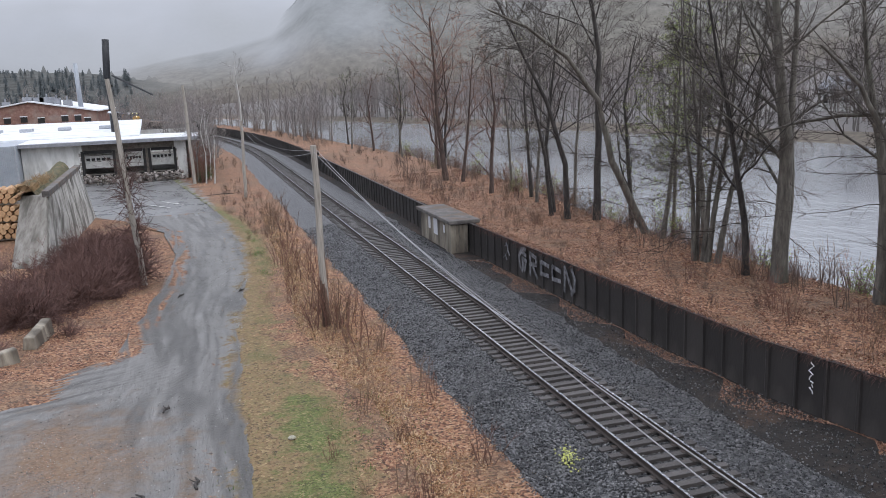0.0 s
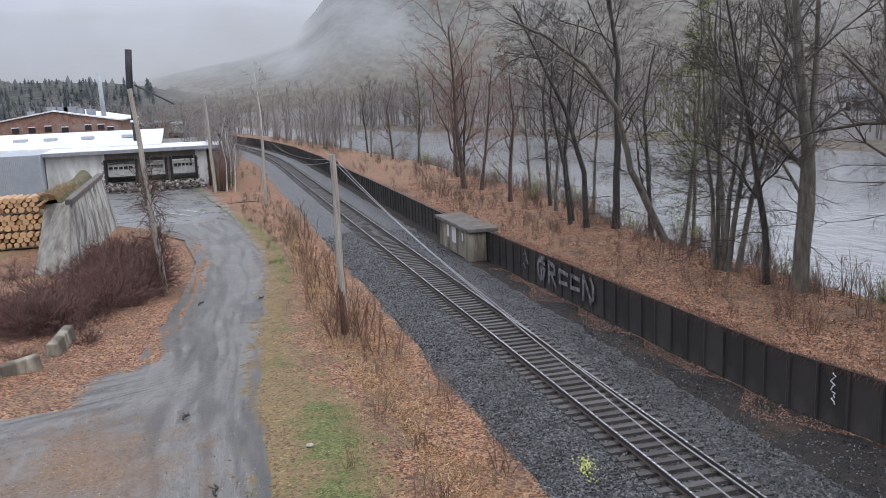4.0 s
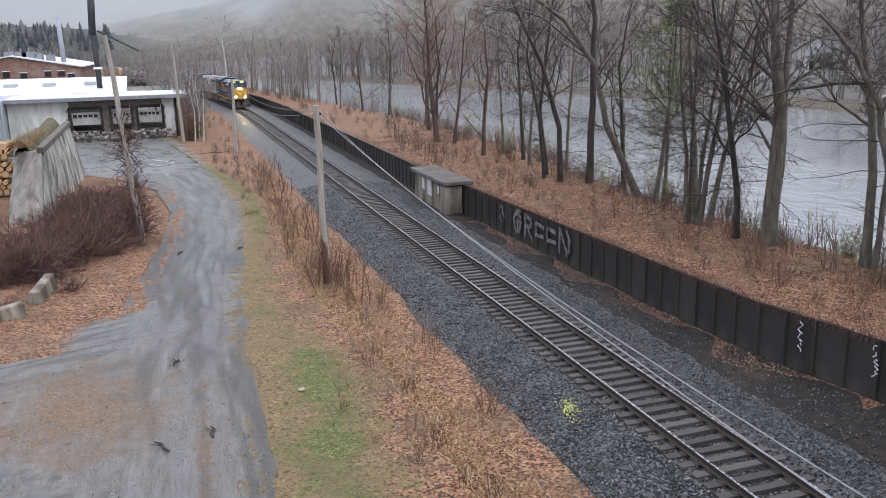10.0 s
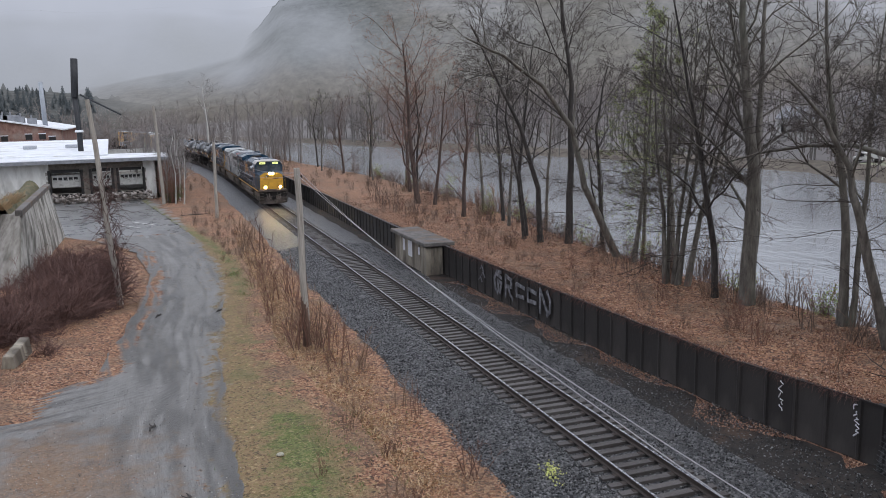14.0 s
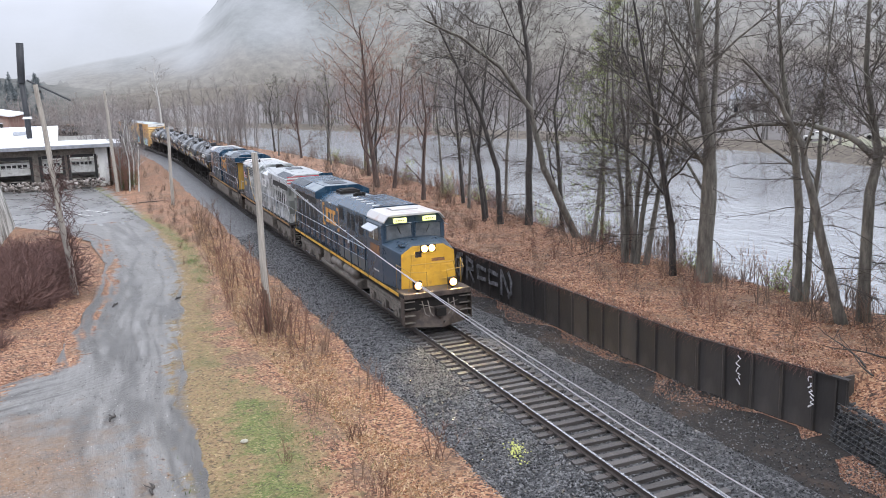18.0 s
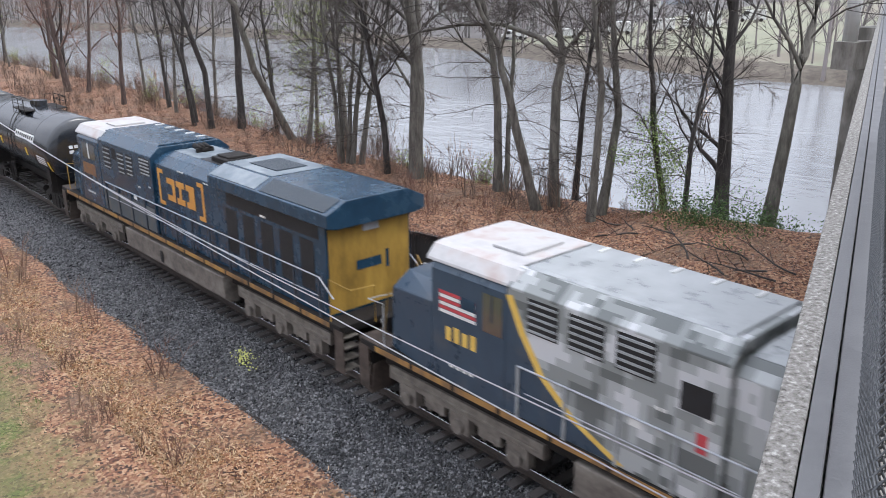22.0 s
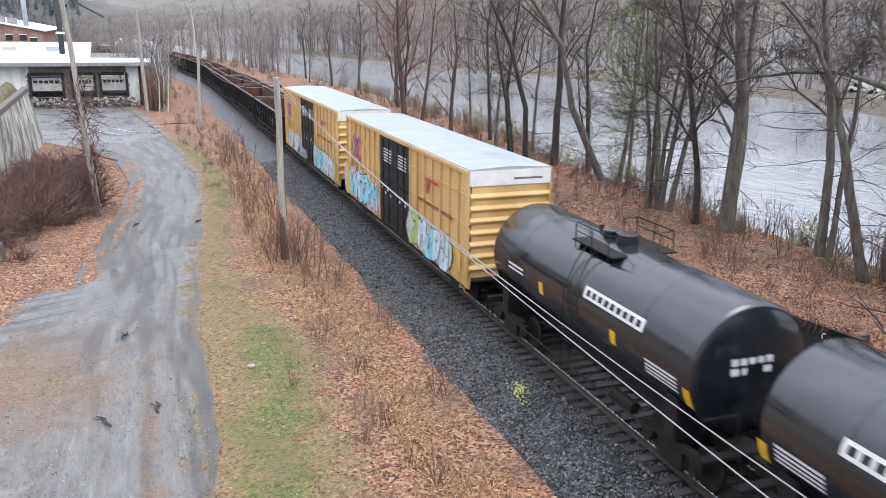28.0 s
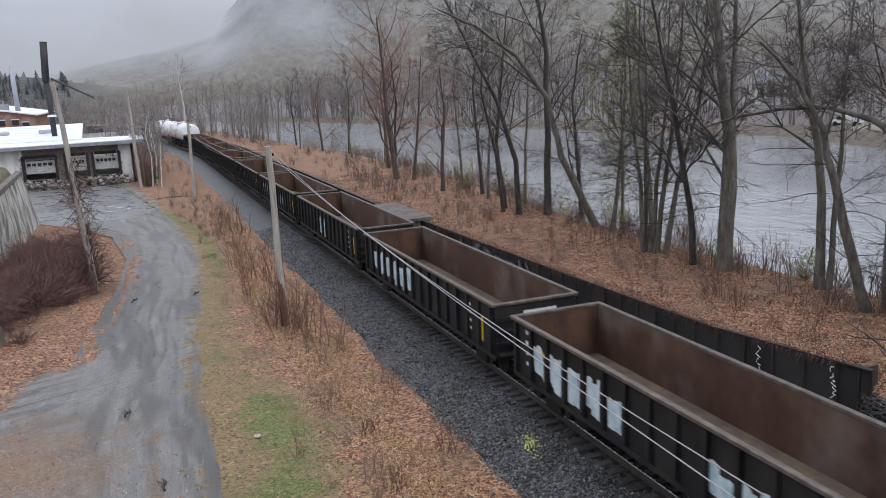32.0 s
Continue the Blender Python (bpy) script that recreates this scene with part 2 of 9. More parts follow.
def blend(name, base, *over):
    """Ground cover in layers: over each stands the name of the mesh attribute that says where it lies, in metres from its edge."""
    m = bpy.data.materials.new(name)
    m.use_nodes = True
    nt, ln = m.node_tree.nodes, m.node_tree.links
    top = layer(m, *base[0], p=nt["Principled BSDF"], **base[1])
    for attr, soft, args, kw in over:
        fray = kw.get("fray", 4.2)
        q = layer(m, *args, **{k: v for k, v in kw.items() if k != "fray"})
        at = nt.new("ShaderNodeAttribute")
        at.attribute_name = attr
        tc = nt.new("ShaderNodeTexCoord")
        nz = nt.new("ShaderNodeTexNoise")
        nz.inputs["Scale"].default_value, nz.inputs["Detail"].default_value, nz.inputs["Roughness"].default_value = 1.1, 9, 0.7
        ln.new(tc.outputs["Object"], nz.inputs["Vector"])
        ad = nt.new("ShaderNodeMath")
        ad.operation = "MULTIPLY_ADD"
        ad.inputs[1].default_value = fray
        ln.new(nz.outputs[0], ad.inputs[0])
        ln.new(at.outputs["Fac"], ad.inputs[2])
        mr = nt.new("ShaderNodeMapRange")
        mr.inputs[1].default_value, mr.inputs[2].default_value = fray / 2, fray / 2 + soft
        ln.new(ad.outputs[0], mr.inputs[0])
        mx = nt.new("ShaderNodeMixShader")
        ln.new(mr.outputs[0], mx.inputs[0])
        ln.new(top.outputs[0], mx.inputs[1])
        ln.new(q.outputs[0], mx.inputs[2])
        top = mx
    ln.new(top.outputs[0], nt["Material Output"].inputs[0])
    return m


def glow(name, colour, strength):
    m = bpy.data.materials.new(name)
    m.use_nodes = True
    p = m.node_tree.nodes["Principled BSDF"]
    p.inputs["Base Color"].default_value = (*colour, 1)
    p.inputs["Emission Color"].default_value = (*colour, 1)
    p.inputs["Emission Strength"].default_value = strength
    return m


M = {}
M["ballast"] = mat("ballast", [(0.007, 0.007, 0.008), (0.034, 0.034, 0.037), (0.15, 0.149, 0.152)], 16, 0.42, 1.0, 22, detail=8, cells=(15, 0.7), spec=0.5,
                   stain=(0.5, (0.045, 0.04, 0.036), 0.5, 0.75, 0.6), bump_dist=0.05)
M["stone"] = mat("ballast_stone", [(0.008, 0.008, 0.009), (0.03, 0.031, 0.034), (0.08, 0.081, 0.085), (0.26, 0.258, 0.26)], 3, 0.32, 0.3, 40, island=0.85)
M["dark_stone"] = mat("dark_riprap_stone", [(0.014, 0.014, 0.015), (0.035, 0.035, 0.037), (0.07, 0.068, 0.068)], 2, 0.7, 0.4, 20, island=0.8)
M["cinder"] = mat("cinder_dirt", [(0.008, 0.0066, 0.006), (0.018, 0.0148, 0.013), (0.04, 0.032, 0.027)], 3, 0.85, 0.8, 14, detail=9,
                  stain=(0.5, (0.085, 0.047, 0.028), 0.53, 0.7, 0.55), bump_dist=0.04)
LITTER = ([(0.033, 0.018, 0.012), (0.12, 0.05, 0.03), (0.245, 0.116, 0.064), (0.33, 0.178, 0.1), (0.44, 0.29, 0.18)], 2.5, 0.8, 1.0, 24), dict(detail=10, stain=(0.55, (0.13, 0.088, 0.056), 0.47, 0.62, 0.55), bump_dist=0.05, cells=(14, 0.62))
TURF = ([(0.05, 0.034, 0.018), (0.165, 0.111, 0.058), (0.24, 0.158, 0.084), (0.18, 0.145, 0.064), (0.4, 0.285, 0.165)], 2.6, 0.85, 1.0, 22), dict(detail=12, bump_dist=0.06, cells=(14, 0.5), stain=(0.8, (0.11, 0.112, 0.045), 0.53, 0.66, 0.5))
GREEN_TURF = ([(0.035, 0.033, 0.014), (0.085, 0.092, 0.03), (0.105, 0.132, 0.036), (0.165, 0.165, 0.062), (0.32, 0.255, 0.14)], 3.6, 0.85, 1.0, 24), dict(detail=13, bump_dist=0.05, cells=(16, 0.45), stain=(0.9, (0.16, 0.12, 0.062), 0.5, 0.62, 0.65))
GRAVEL = ([(0.075, 0.071, 0.066), (0.13, 0.125, 0.118), (0.17, 0.165, 0.157), (0.21, 0.205, 0.197), (0.3, 0.294, 0.284)], 3.4, 0.52, 1.0, 30), dict(detail=15, spec=0.4, flow=True, grain=0.82, stretch=(1, 0.14, 1), bump_dist=0.06, rough_var=0.22)
PALE_SILT = ([(0.15, 0.147, 0.142), (0.22, 0.216, 0.209), (0.29, 0.285, 0.276)], 2.0, 0.45, 0.6, 40), dict(detail=13, flow=True, grain=0.75, stretch=(1, 0.4, 1), bump_dist=0.03, spec=0.45)
WET_RUT = ([(0.055, 0.052, 0.048), (0.09, 0.086, 0.08), (0.14, 0.135, 0.128)], 2.6, 0.4, 0.9, 36), dict(detail=13, flow=True, grain=0.8, stretch=(1, 0.2, 1), bump_dist=0.05, spec=0.45, fray=1.5)
TAN = ([(0.085, 0.058, 0.04), (0.165, 0.11, 0.073), (0.215, 0.145, 0.096), (0.2, 0.17, 0.135)], 3, 0.85, 0.8, 30), dict(detail=10, bump_dist=0.03, cells=(16, 0.4))
M["litter"] = mat("leaf_litter_ground", *LITTER[0], **LITTER[1])
M["leaf"] = mat("fallen_leaf", [(0.05, 0.026, 0.018), (0.17, 0.074, 0.046), (0.27, 0.132, 0.082), (0.35, 0.195, 0.125), (0.48, 0.335, 0.24)], 3, 0.5, 0, island=0.9)
M["leaf_tan"] = mat("dry_tan_leaf", [(0.085, 0.04, 0.02), (0.26, 0.118, 0.054), (0.4, 0.212, 0.106), (0.47, 0.29, 0.158), (0.6, 0.44, 0.28)], 3, 0.6, 0, island=0.9)
M["moss"] = mat("mossy_earth", [(0.035, 0.03, 0.02), (0.085, 0.082, 0.04), (0.15, 0.13, 0.075), (0.22, 0.18, 0.11)], 2.4, 0.9, 1.0, 16, detail=10, bump_dist=0.1)
M["grass_soil"] = mat("thin_grass_soil", *TURF[0], **TURF[1])
M["verge"] = blend("grassy_verge", TURF, ("graved", 0.5, GRAVEL[0], dict(GRAVEL[1], flow=False, stretch=(1, 1, 1), fray=2.6)), ("leafy", 0.6, LITTER[0], dict(LITTER[1], fray=7.0)), ("green", 0.6, *GREEN_TURF))
M["blade"] = mat("grass_blade", [(0.03, 0.055, 0.012), (0.055, 0.1, 0.022), (0.085, 0.15, 0.032), (0.15, 0.185, 0.055), (0.28, 0.22, 0.12)], 1, 0.6, 0, island=0.8)
M["straw"] = mat("dry_straw", [(0.24, 0.15, 0.08), (0.42, 0.29, 0.17), (0.52, 0.39, 0.24)], 1, 0.7, 0, island=0.9)
M["road"] = blend("wet_gravel_road", LITTER, ("right", 0.6, *TURF), ("edge", 0.35, *GRAVEL), ("silt", 1.6, *PALE_SILT), ("rut", 0.7, *WET_RUT), ("crown", 1.2, *TAN), ("patch", 1.6, *TAN))
M["asphalt"] = blend("worn_asphalt", (([(0.07, 0.066, 0.06), (0.15, 0.142, 0.13), (0.22, 0.21, 0.195)], 2.0, 0.7, 0.8, 30), dict(detail=12)), ("edge", 0.6, ([(0.06, 0.061, 0.064), (0.11, 0.112, 0.116), (0.15, 0.151, 0.154)], 2.5, 0.5, 0.6, 60), dict(detail=10, stain=(0.4, (0.13, 0.128, 0.125), 0.5, 0.6, 0.7))))
M["wet_yard"] = mat("wet_yard_paving", [(0.12, 0.119, 0.117), (0.2, 0.198, 0.195)], 0.6, 0.33, 0.25, 30, stain=(0.2, (0.1, 0.098, 0.095), 0.5, 0.6, 0.7))
M["bark"] = mat("grey_bark", [(0.05, 0.045, 0.039), (0.12, 0.109, 0.094), (0.2, 0.184, 0.16)], 5, 0.9, 0.9, 24, stretch=(1, 1, 0.25), bump_dist=0.03,
                stain=(0.7, (0.11, 0.12, 0.085), 0.5, 0.7, 0.5))
M["bark_dark"] = mat("dark_bark", [(0.02, 0.018, 0.017), (0.048, 0.043, 0.04), (0.085, 0.076, 0.07)], 6, 0.9, 0.8, 24, stretch=(1, 1, 0.25), bump_dist=0.03)
M["twig"] = mat("twig", [(0.034, 0.028, 0.025), (0.085, 0.07, 0.062)], 2, 0.85, 0, rnd=0.5)
M["twig_red"] = mat("red_twig", [(0.08, 0.041, 0.031), (0.16, 0.084, 0.062), (0.225, 0.132, 0.096)], 2, 0.85, 0, rnd=0.5)
M["bramble"] = mat("bramble_stem", [(0.055, 0.03, 0.027), (0.12, 0.066, 0.057), (0.19, 0.112, 0.092)], 2, 0.85, 0, rnd=0.5)
M["birch"] = mat("white_bark", [(0.3, 0.29, 0.27), (0.55, 0.54, 0.52)], 4, 0.8, 0.3, 20)
M["bud"] = mat("spring_bud", [(0.13, 0.165, 0.045), (0.22, 0.265, 0.08), (0.29, 0.32, 0.12)], 1, 0.7, 0, island=0.9)
M["evergreen"] = mat("evergreen_leaf", [(0.02, 0.05, 0.016), (0.05, 0.1, 0.028), (0.09, 0.15, 0.04)], 1, 0.65, 0, island=0.9)
M["pole_wood"] = mat("weathered_pole", [(0.2, 0.18, 0.155), (0.33, 0.305, 0.27), (0.42, 0.39, 0.35)], 6, 0.85, 0.5, 40, stretch=(3, 3, 0.15))
M["pole_foot"] = mat("rotten_brown_pole", [(0.045, 0.028, 0.022), (0.11, 0.068, 0.05), (0.22, 0.15, 0.115)], 5, 0.9, 0.6, 36, stretch=(3, 3, 0.12))
M["tie"] = mat("creosote_tie", [(0.03, 0.027, 0.026), (0.07, 0.063, 0.06), (0.13, 0.12, 0.115)], 5, 0.5, 0.5, 40, stretch=(0.3, 2, 1), rnd=0.35)
M["rail_side"] = mat("rusty_rail", [(0.03, 0.024, 0.021), (0.065, 0.05, 0.043)], 12, 0.7, 0.3, 60)
M["rail_top"] = mat("worn_rail_head", [(0.42, 0.43, 0.45), (0.6, 0.61, 0.63)], 8, 0.24, 0.05, 80, metal=0.9)
M["pile"] = mat("tarred_sheet_pile", [(0.018, 0.0165, 0.016), (0.04, 0.0365, 0.035), (0.08, 0.072, 0.067)], 2.5, 0.6, 0.4, 16, stretch=(1, 1, 0.3), rnd=0.35, spec=0.25,
                stain=(1.0, (0.1, 0.09, 0.083), 0.5, 0.72, 0.7))
M["concrete"] = mat("old_concrete", [(0.12, 0.108, 0.094), (0.24, 0.225, 0.2), (0.34, 0.325, 0.3)], 1.8, 0.88, 0.5, 30, stretch=(1, 1, 0.4),
                    stain=(0.8, (0.085, 0.08, 0.068), 0.48, 0.65, 0.8))
M["curb"] = mat("pebbled_concrete", [(0.05, 0.045, 0.04), (0.15, 0.14, 0.125), (0.22, 0.21, 0.195), (0.4, 0.39, 0.36)], 38, 0.85, 1.0, 55, detail=4, bump_dist=0.012)
M["fence_metal"] = mat("grey_metal_rail", [(0.1, 0.1, 0.103), (0.15, 0.15, 0.153)], 4, 0.6, 0.08, 90, metal=0.3)
M["wire_mesh"] = mat("galvanised_wire", [(0.09, 0.095, 0.1), (0.16, 0.165, 0.17)], 30, 0.5, 0.1, 80, metal=0.7)
M["cable"] = mat("bare_cable", [(0.26, 0.26, 0.275), (0.36, 0.36, 0.37)], 8, 0.5, 0, metal=0.2)
M["white_wall"] = mat("stained_white_block_wall", [(0.42, 0.42, 0.4), (0.62, 0.62, 0.6), (0.7, 0.7, 0.68)], 1.2, 0.85, 0.3, 20, stretch=(1, 1, 0.3),
                      stain=(0.5, (0.24, 0.23, 0.21), 0.5, 0.65, 0.7))
M["roof_white"] = mat("white_roof_sheet", [(0.55, 0.57, 0.6), (0.78, 0.8, 0.83)], 0.8, 0.6, 0.2, 12, stain=(0.4, (0.42, 0.41, 0.4), 0.55, 0.65, 0.6))
M["roof_grey"] = mat("grey_roof_edge", [(0.16, 0.17, 0.19), (0.28, 0.29, 0.31)], 2, 0.6, 0.2, 20)
M["metal_siding"] = mat("grey_blue_siding", [(0.3, 0.33, 0.37), (0.38, 0.41, 0.45)], 1, 0.5, 0.1, 20)
M["brick"] = mat("red_brick", [(0.15, 0.082, 0.068), (0.22, 0.125, 0.102), (0.29, 0.185, 0.155)], 2.5, 0.88, 0.4, 18, stain=(0.4, (0.3, 0.26, 0.23), 0.5, 0.65, 0.6))
M["dark"] = mat("dark_opening", [(0.012, 0.012, 0.013), (0.03, 0.029, 0.028)], 2, 0.8, 0.1)
M["soot"] = mat("black_steel_stack", [(0.016, 0.017, 0.02), (0.04, 0.042, 0.047)], 3, 0.6, 0.2, 20)
M["door_paint"] = mat("grimy_white_door", [(0.4, 0.4, 0.38), (0.58, 0.58, 0.56)], 3, 0.7, 0.2, stain=(2, (0.2, 0.19, 0.17), 0.55, 0.7, 0.6))
M["log_end"] = mat("cut_log_end", [(0.4, 0.24, 0.13), (0.55, 0.36, 0.21)], 3, 0.8, 0.3, rnd=0.5)
M["rubble"] = mat("rubble", [(0.1, 0.085, 0.075), (0.24, 0.21, 0.19), (0.4, 0.37, 0.35)], 1, 0.9, 0.3, island=0.8)
M["graffiti_white"] = mat("white_spray_paint", [(0.5, 0.5, 0.52), (0.68, 0.68, 0.7)], 9, 0.7, 0)
M["graffiti_cyan"] = mat("cyan_spray_paint", [(0.12, 0.4, 0.5), (0.24, 0.56, 0.64), (0.45, 0.68, 0.73)], 3, 0.6, 0)
M["graffiti_black"] = mat("black_spray_paint", [(0.012, 0.013, 0.016), (0.03, 0.03, 0.035)], 4, 0.5, 0)
M["graffiti_pink"] = mat("pink_spray_paint", [(0.45, 0.25, 0.4), (0.6, 0.42, 0.55)], 3, 0.6, 0)
M["graffiti_blue"] = mat("blue_spray_paint", [(0.05, 0.06, 0.3), (0.09, 0.1, 0.42)], 3, 0.6, 0)
M["graffiti_red"] = mat("red_spray_paint", [(0.5, 0.07, 0.05), (0.65, 0.13, 0.08)], 3, 0.6, 0)
M["yellow_mark"] = mat("yellow_paint_mark", [(0.42, 0.44, 0.1), (0.66, 0.68, 0.25)], 6, 0.7, 0)
M["pale_stone"] = mat("pale_stone", [(0.3, 0.28, 0.22), (0.46, 0.44, 0.36)], 9, 0.85, 0.3)
# base lightened and IOR raised beyond water's, to add to the mirrored sky
M["water"] = mat("river_water", [(0.165, 0.173, 0.183), (0.24, 0.25, 0.26)], 0.05, 0.16, 0.4, 0.8, detail=6, spec=1.0, stretch=(1, 0.5, 1), rough_var=0.04, bump_dist=0.16)
M["water"].node_tree.nodes["Principled BSDF"].inputs["IOR"].default_value = 2.1

# ---- paints of the train ----
M["blue"] = mat("dark_blue_loco_paint", [(0.009, 0.03, 0.056), (0.014, 0.042, 0.075), (0.021, 0.056, 0.093)], 1.5, 0.23, 0.06, 30,
                stain=(1.1, (0.08, 0.09, 0.1), 0.58, 0.78, 0.3), spec=0.5)
M["blue"].node_tree.nodes["Principled BSDF"].inputs["IOR"].default_value = 1.48
M["cab_blue"] = mat("slate_blue_paint", [(0.027, 0.047, 0.072), (0.042, 0.067, 0.098)], 1.5, 0.35, 0.05, 30, stain=(1.3, (0.1, 0.1, 0.1), 0.56, 0.75, 0.4))
M["yellow"] = mat("loco_yellow_paint", [(0.5, 0.28, 0.035), (0.62, 0.37, 0.05)], 2, 0.4, 0.08, 30, stain=(2.5, (0.25, 0.15, 0.06), 0.55, 0.75, 0.6))
M["logo"] = mat("faded_orange_paint", [(0.5, 0.22, 0.05), (0.6, 0.3, 0.07)], 4, 0.5, 0)
M["gold"] = mat("gold_paint", [(0.6, 0.38, 0.08), (0.7, 0.48, 0.12)], 4, 0.5, 0)
M["white"] = mat("worn_white_paint", [(0.6, 0.6, 0.58), (0.74, 0.74, 0.72)], 2, 0.45, 0.05, 30, stain=(1.6, (0.4, 0.38, 0.34), 0.56, 0.72, 0.5))
M["grime"] = mat("road_grime_steel", [(0.07, 0.06, 0.052), (0.14, 0.122, 0.105), (0.2, 0.18, 0.155)], 3, 0.75, 0.3, 30)
M["under"] = mat("black_underframe", [(0.008, 0.007, 0.007), (0.024, 0.021, 0.019)], 4, 0.75, 0.3, 30, spec=0.25)
M["grille"] = mat("black_grille", [(0.008, 0.008, 0.009), (0.022, 0.022, 0.024)], 8, 0.6, 0.4, 60)
M["screen"] = mat("dark_radiator_screen", [(0.02, 0.028, 0.036), (0.045, 0.06, 0.075)], 14, 0.45, 0.5, 90)
M["glass"] = mat("cab_glass", [(0.02, 0.024, 0.028), (0.035, 0.04, 0.045)], 1, 0.08, 0, spec=0.9, rough_var=0.03)
M["glass"].node_tree.nodes["Principled BSDF"].inputs["IOR"].default_value = 2.0
# pale base colour stands in for bright sky mirrored in the panes
M["windscreen"] = mat("sky_sheen_windscreen", [(0.06, 0.07, 0.08), (0.13, 0.145, 0.16)], 2, 0.12, 0, spec=0.9, rough_var=0.05)
M["handrail"] = mat("pale_handrail", [(0.3, 0.32, 0.35), (0.45, 0.47, 0.5)], 5, 0.5, 0)
M["post"] = mat("dark_stanchion", [(0.02, 0.03, 0.045), (0.04, 0.05, 0.065)], 5, 0.5, 0)
M["tank"] = mat("wet_black_tank", [(0.006, 0.008, 0.012), (0.013, 0.017, 0.023)], 1.2, 0.17, 0.02, 20, spec=0.8,
                stain=(0.8, (0.035, 0.036, 0.038), 0.58, 0.8, 0.3), rough_var=0.07)
M["tank"].node_tree.nodes["Principled BSDF"].inputs["IOR"].default_value = 1.58
M["tank_white"] = mat("white_tank", [(0.6, 0.6, 0.6), (0.75, 0.75, 0.75)], 1.2, 0.4, 0.05, 20)
M["boxcar"] = mat("boxcar_yellow", [(0.48, 0.295, 0.11), (0.57, 0.37, 0.15), (0.63, 0.43, 0.19)], 1.0, 0.5, 0.08, 20, stretch=(1, 1, 0.3),
                  stain=(0.9, (0.36, 0.19, 0.06), 0.55, 0.72, 0.55))
M["box_roof"] = mat("galvanised_roof", [(0.26, 0.295, 0.315), (0.33, 0.37, 0.39), (0.39, 0.43, 0.45)], 1.4, 0.5, 0.1, 25, metal=0.15, stretch=(0.5, 1.6, 1), stain=(0.7, (0.42, 0.45, 0.47), 0.52, 0.7, 0.5))
M["box_door"] = mat("black_plug_door", [(0.008, 0.009, 0.011), (0.02, 0.021, 0.024)], 2, 0.5, 0.1, 30, spec=0.25)
M["gondola"] = mat("black_gondola_side", [(0.008, 0.008, 0.009), (0.018, 0.018, 0.018), (0.034, 0.032, 0.03)], 1.6, 0.6, 0.15, 30, stretch=(1, 1, 0.3), spec=0.25)
M["gon_in"] = mat("rust_brown_interior", [(0.04, 0.02, 0.013), (0.08, 0.042, 0.026), (0.115, 0.066, 0.042)], 1.3, 0.75, 0.3, 20, stretch=(1, 0.6, 0.5),
                  stain=(0.5, (0.2, 0.17, 0.145), 0.56, 0.68, 0.7))
M["gon_floor"] = mat("dirty_gondola_floor", [(0.07, 0.05, 0.035), (0.17, 0.125, 0.085)], 2, 0.85, 0.4, 20)
M["rim"] = mat("worn_top_rail", [(0.05, 0.04, 0.035), (0.1, 0.08, 0.068), (0.16, 0.135, 0.118)], 5, 0.6, 0.2, 30)
M["reflect"] = mat("yellow_reflector", [(0.65, 0.42, 0.02), (0.75, 0.5, 0.04)], 5, 0.4, 0)
M["lamp_warm"] = glow("headlight_glow", (1.0, 0.74, 0.34), 560)
M["lamp_ditch"] = glow("ditch_light_glow", (1.0, 0.7, 0.3), 560)
# glow for added discs that imitate the glare round lit lamps
M["lamp_halo"] = glow("lamp_halo_glow", (1.0, 0.5, 0.13), 1.0)
M["lamp_board"] = glow("number_board_glow", (0.85, 0.9, 0.3), 0.9)
M["flag_red"] = mat("red_stripe_paint", [(0.4, 0.04, 0.05), (0.5, 0.07, 0.08)], 4, 0.5, 0)


def camo_material():
    m = mat("grey_block_camouflage", [(0.3, 0.31, 0.32)] * 2, 2, 0.4, 0.05, 30)
    nt, ln = m.node_tree.nodes, m.node_tree.links
    tc = nt.new("ShaderNodeTexCoord")
    sn = nt.new("ShaderNodeVectorMath")
    sn.operation = "SNAP"
    sn.inputs[1].default_value = (0.17, 0.17, 0.17)
    ln.new(tc.outputs["Object"], sn.inputs[0])
    mp = nt.new("ShaderNodeMapping")
    mp.inputs["Scale"].default_value = (1.0, 0.8, 1.3)
    ln.new(sn.outputs[0], mp.inputs[0])
    nz = nt.new("ShaderNodeTexNoise")
    nz.inputs["Scale"].default_value, nz.inputs["Detail"].default_value = 1.3, 3.2
    ln.new(mp.outputs[0], nz.inputs["Vector"])
    rp = nt.new("ShaderNodeValToRGB")
    rp.color_ramp.interpolation = "CONSTANT"
    el = rp.color_ramp.elements
    el.new(0.5), el.new(0.6)
    for e, (p, c) in zip(el, ((0.0, (0.12, 0.13, 0.128)), (0.42, (0.22, 0.235, 0.23)), (0.5, (0.34, 0.355, 0.355)), (0.57, (0.5, 0.51, 0.52)))):
        e.position, e.color = p, (*c, 1)
    ln.new(nz.outputs[0], rp.inputs[0])
    ln.new(rp.outputs[0], nt["Principled BSDF"].inputs["Base Color"])
    return m


M["pilot_grime"] = mat("caked_brown_grime", [(0.025, 0.019, 0.016), (0.06, 0.045, 0.037), (0.1, 0.08, 0.066)], 3, 0.7, 0.3, 30)
M["cab_roof"] = mat("scuffed_white_roof", [(0.36, 0.35, 0.35), (0.52, 0.51, 0.5)], 1.6, 0.5, 0.05, 30, stain=(1.6, (0.32, 0.22, 0.19), 0.52, 0.68, 0.6))
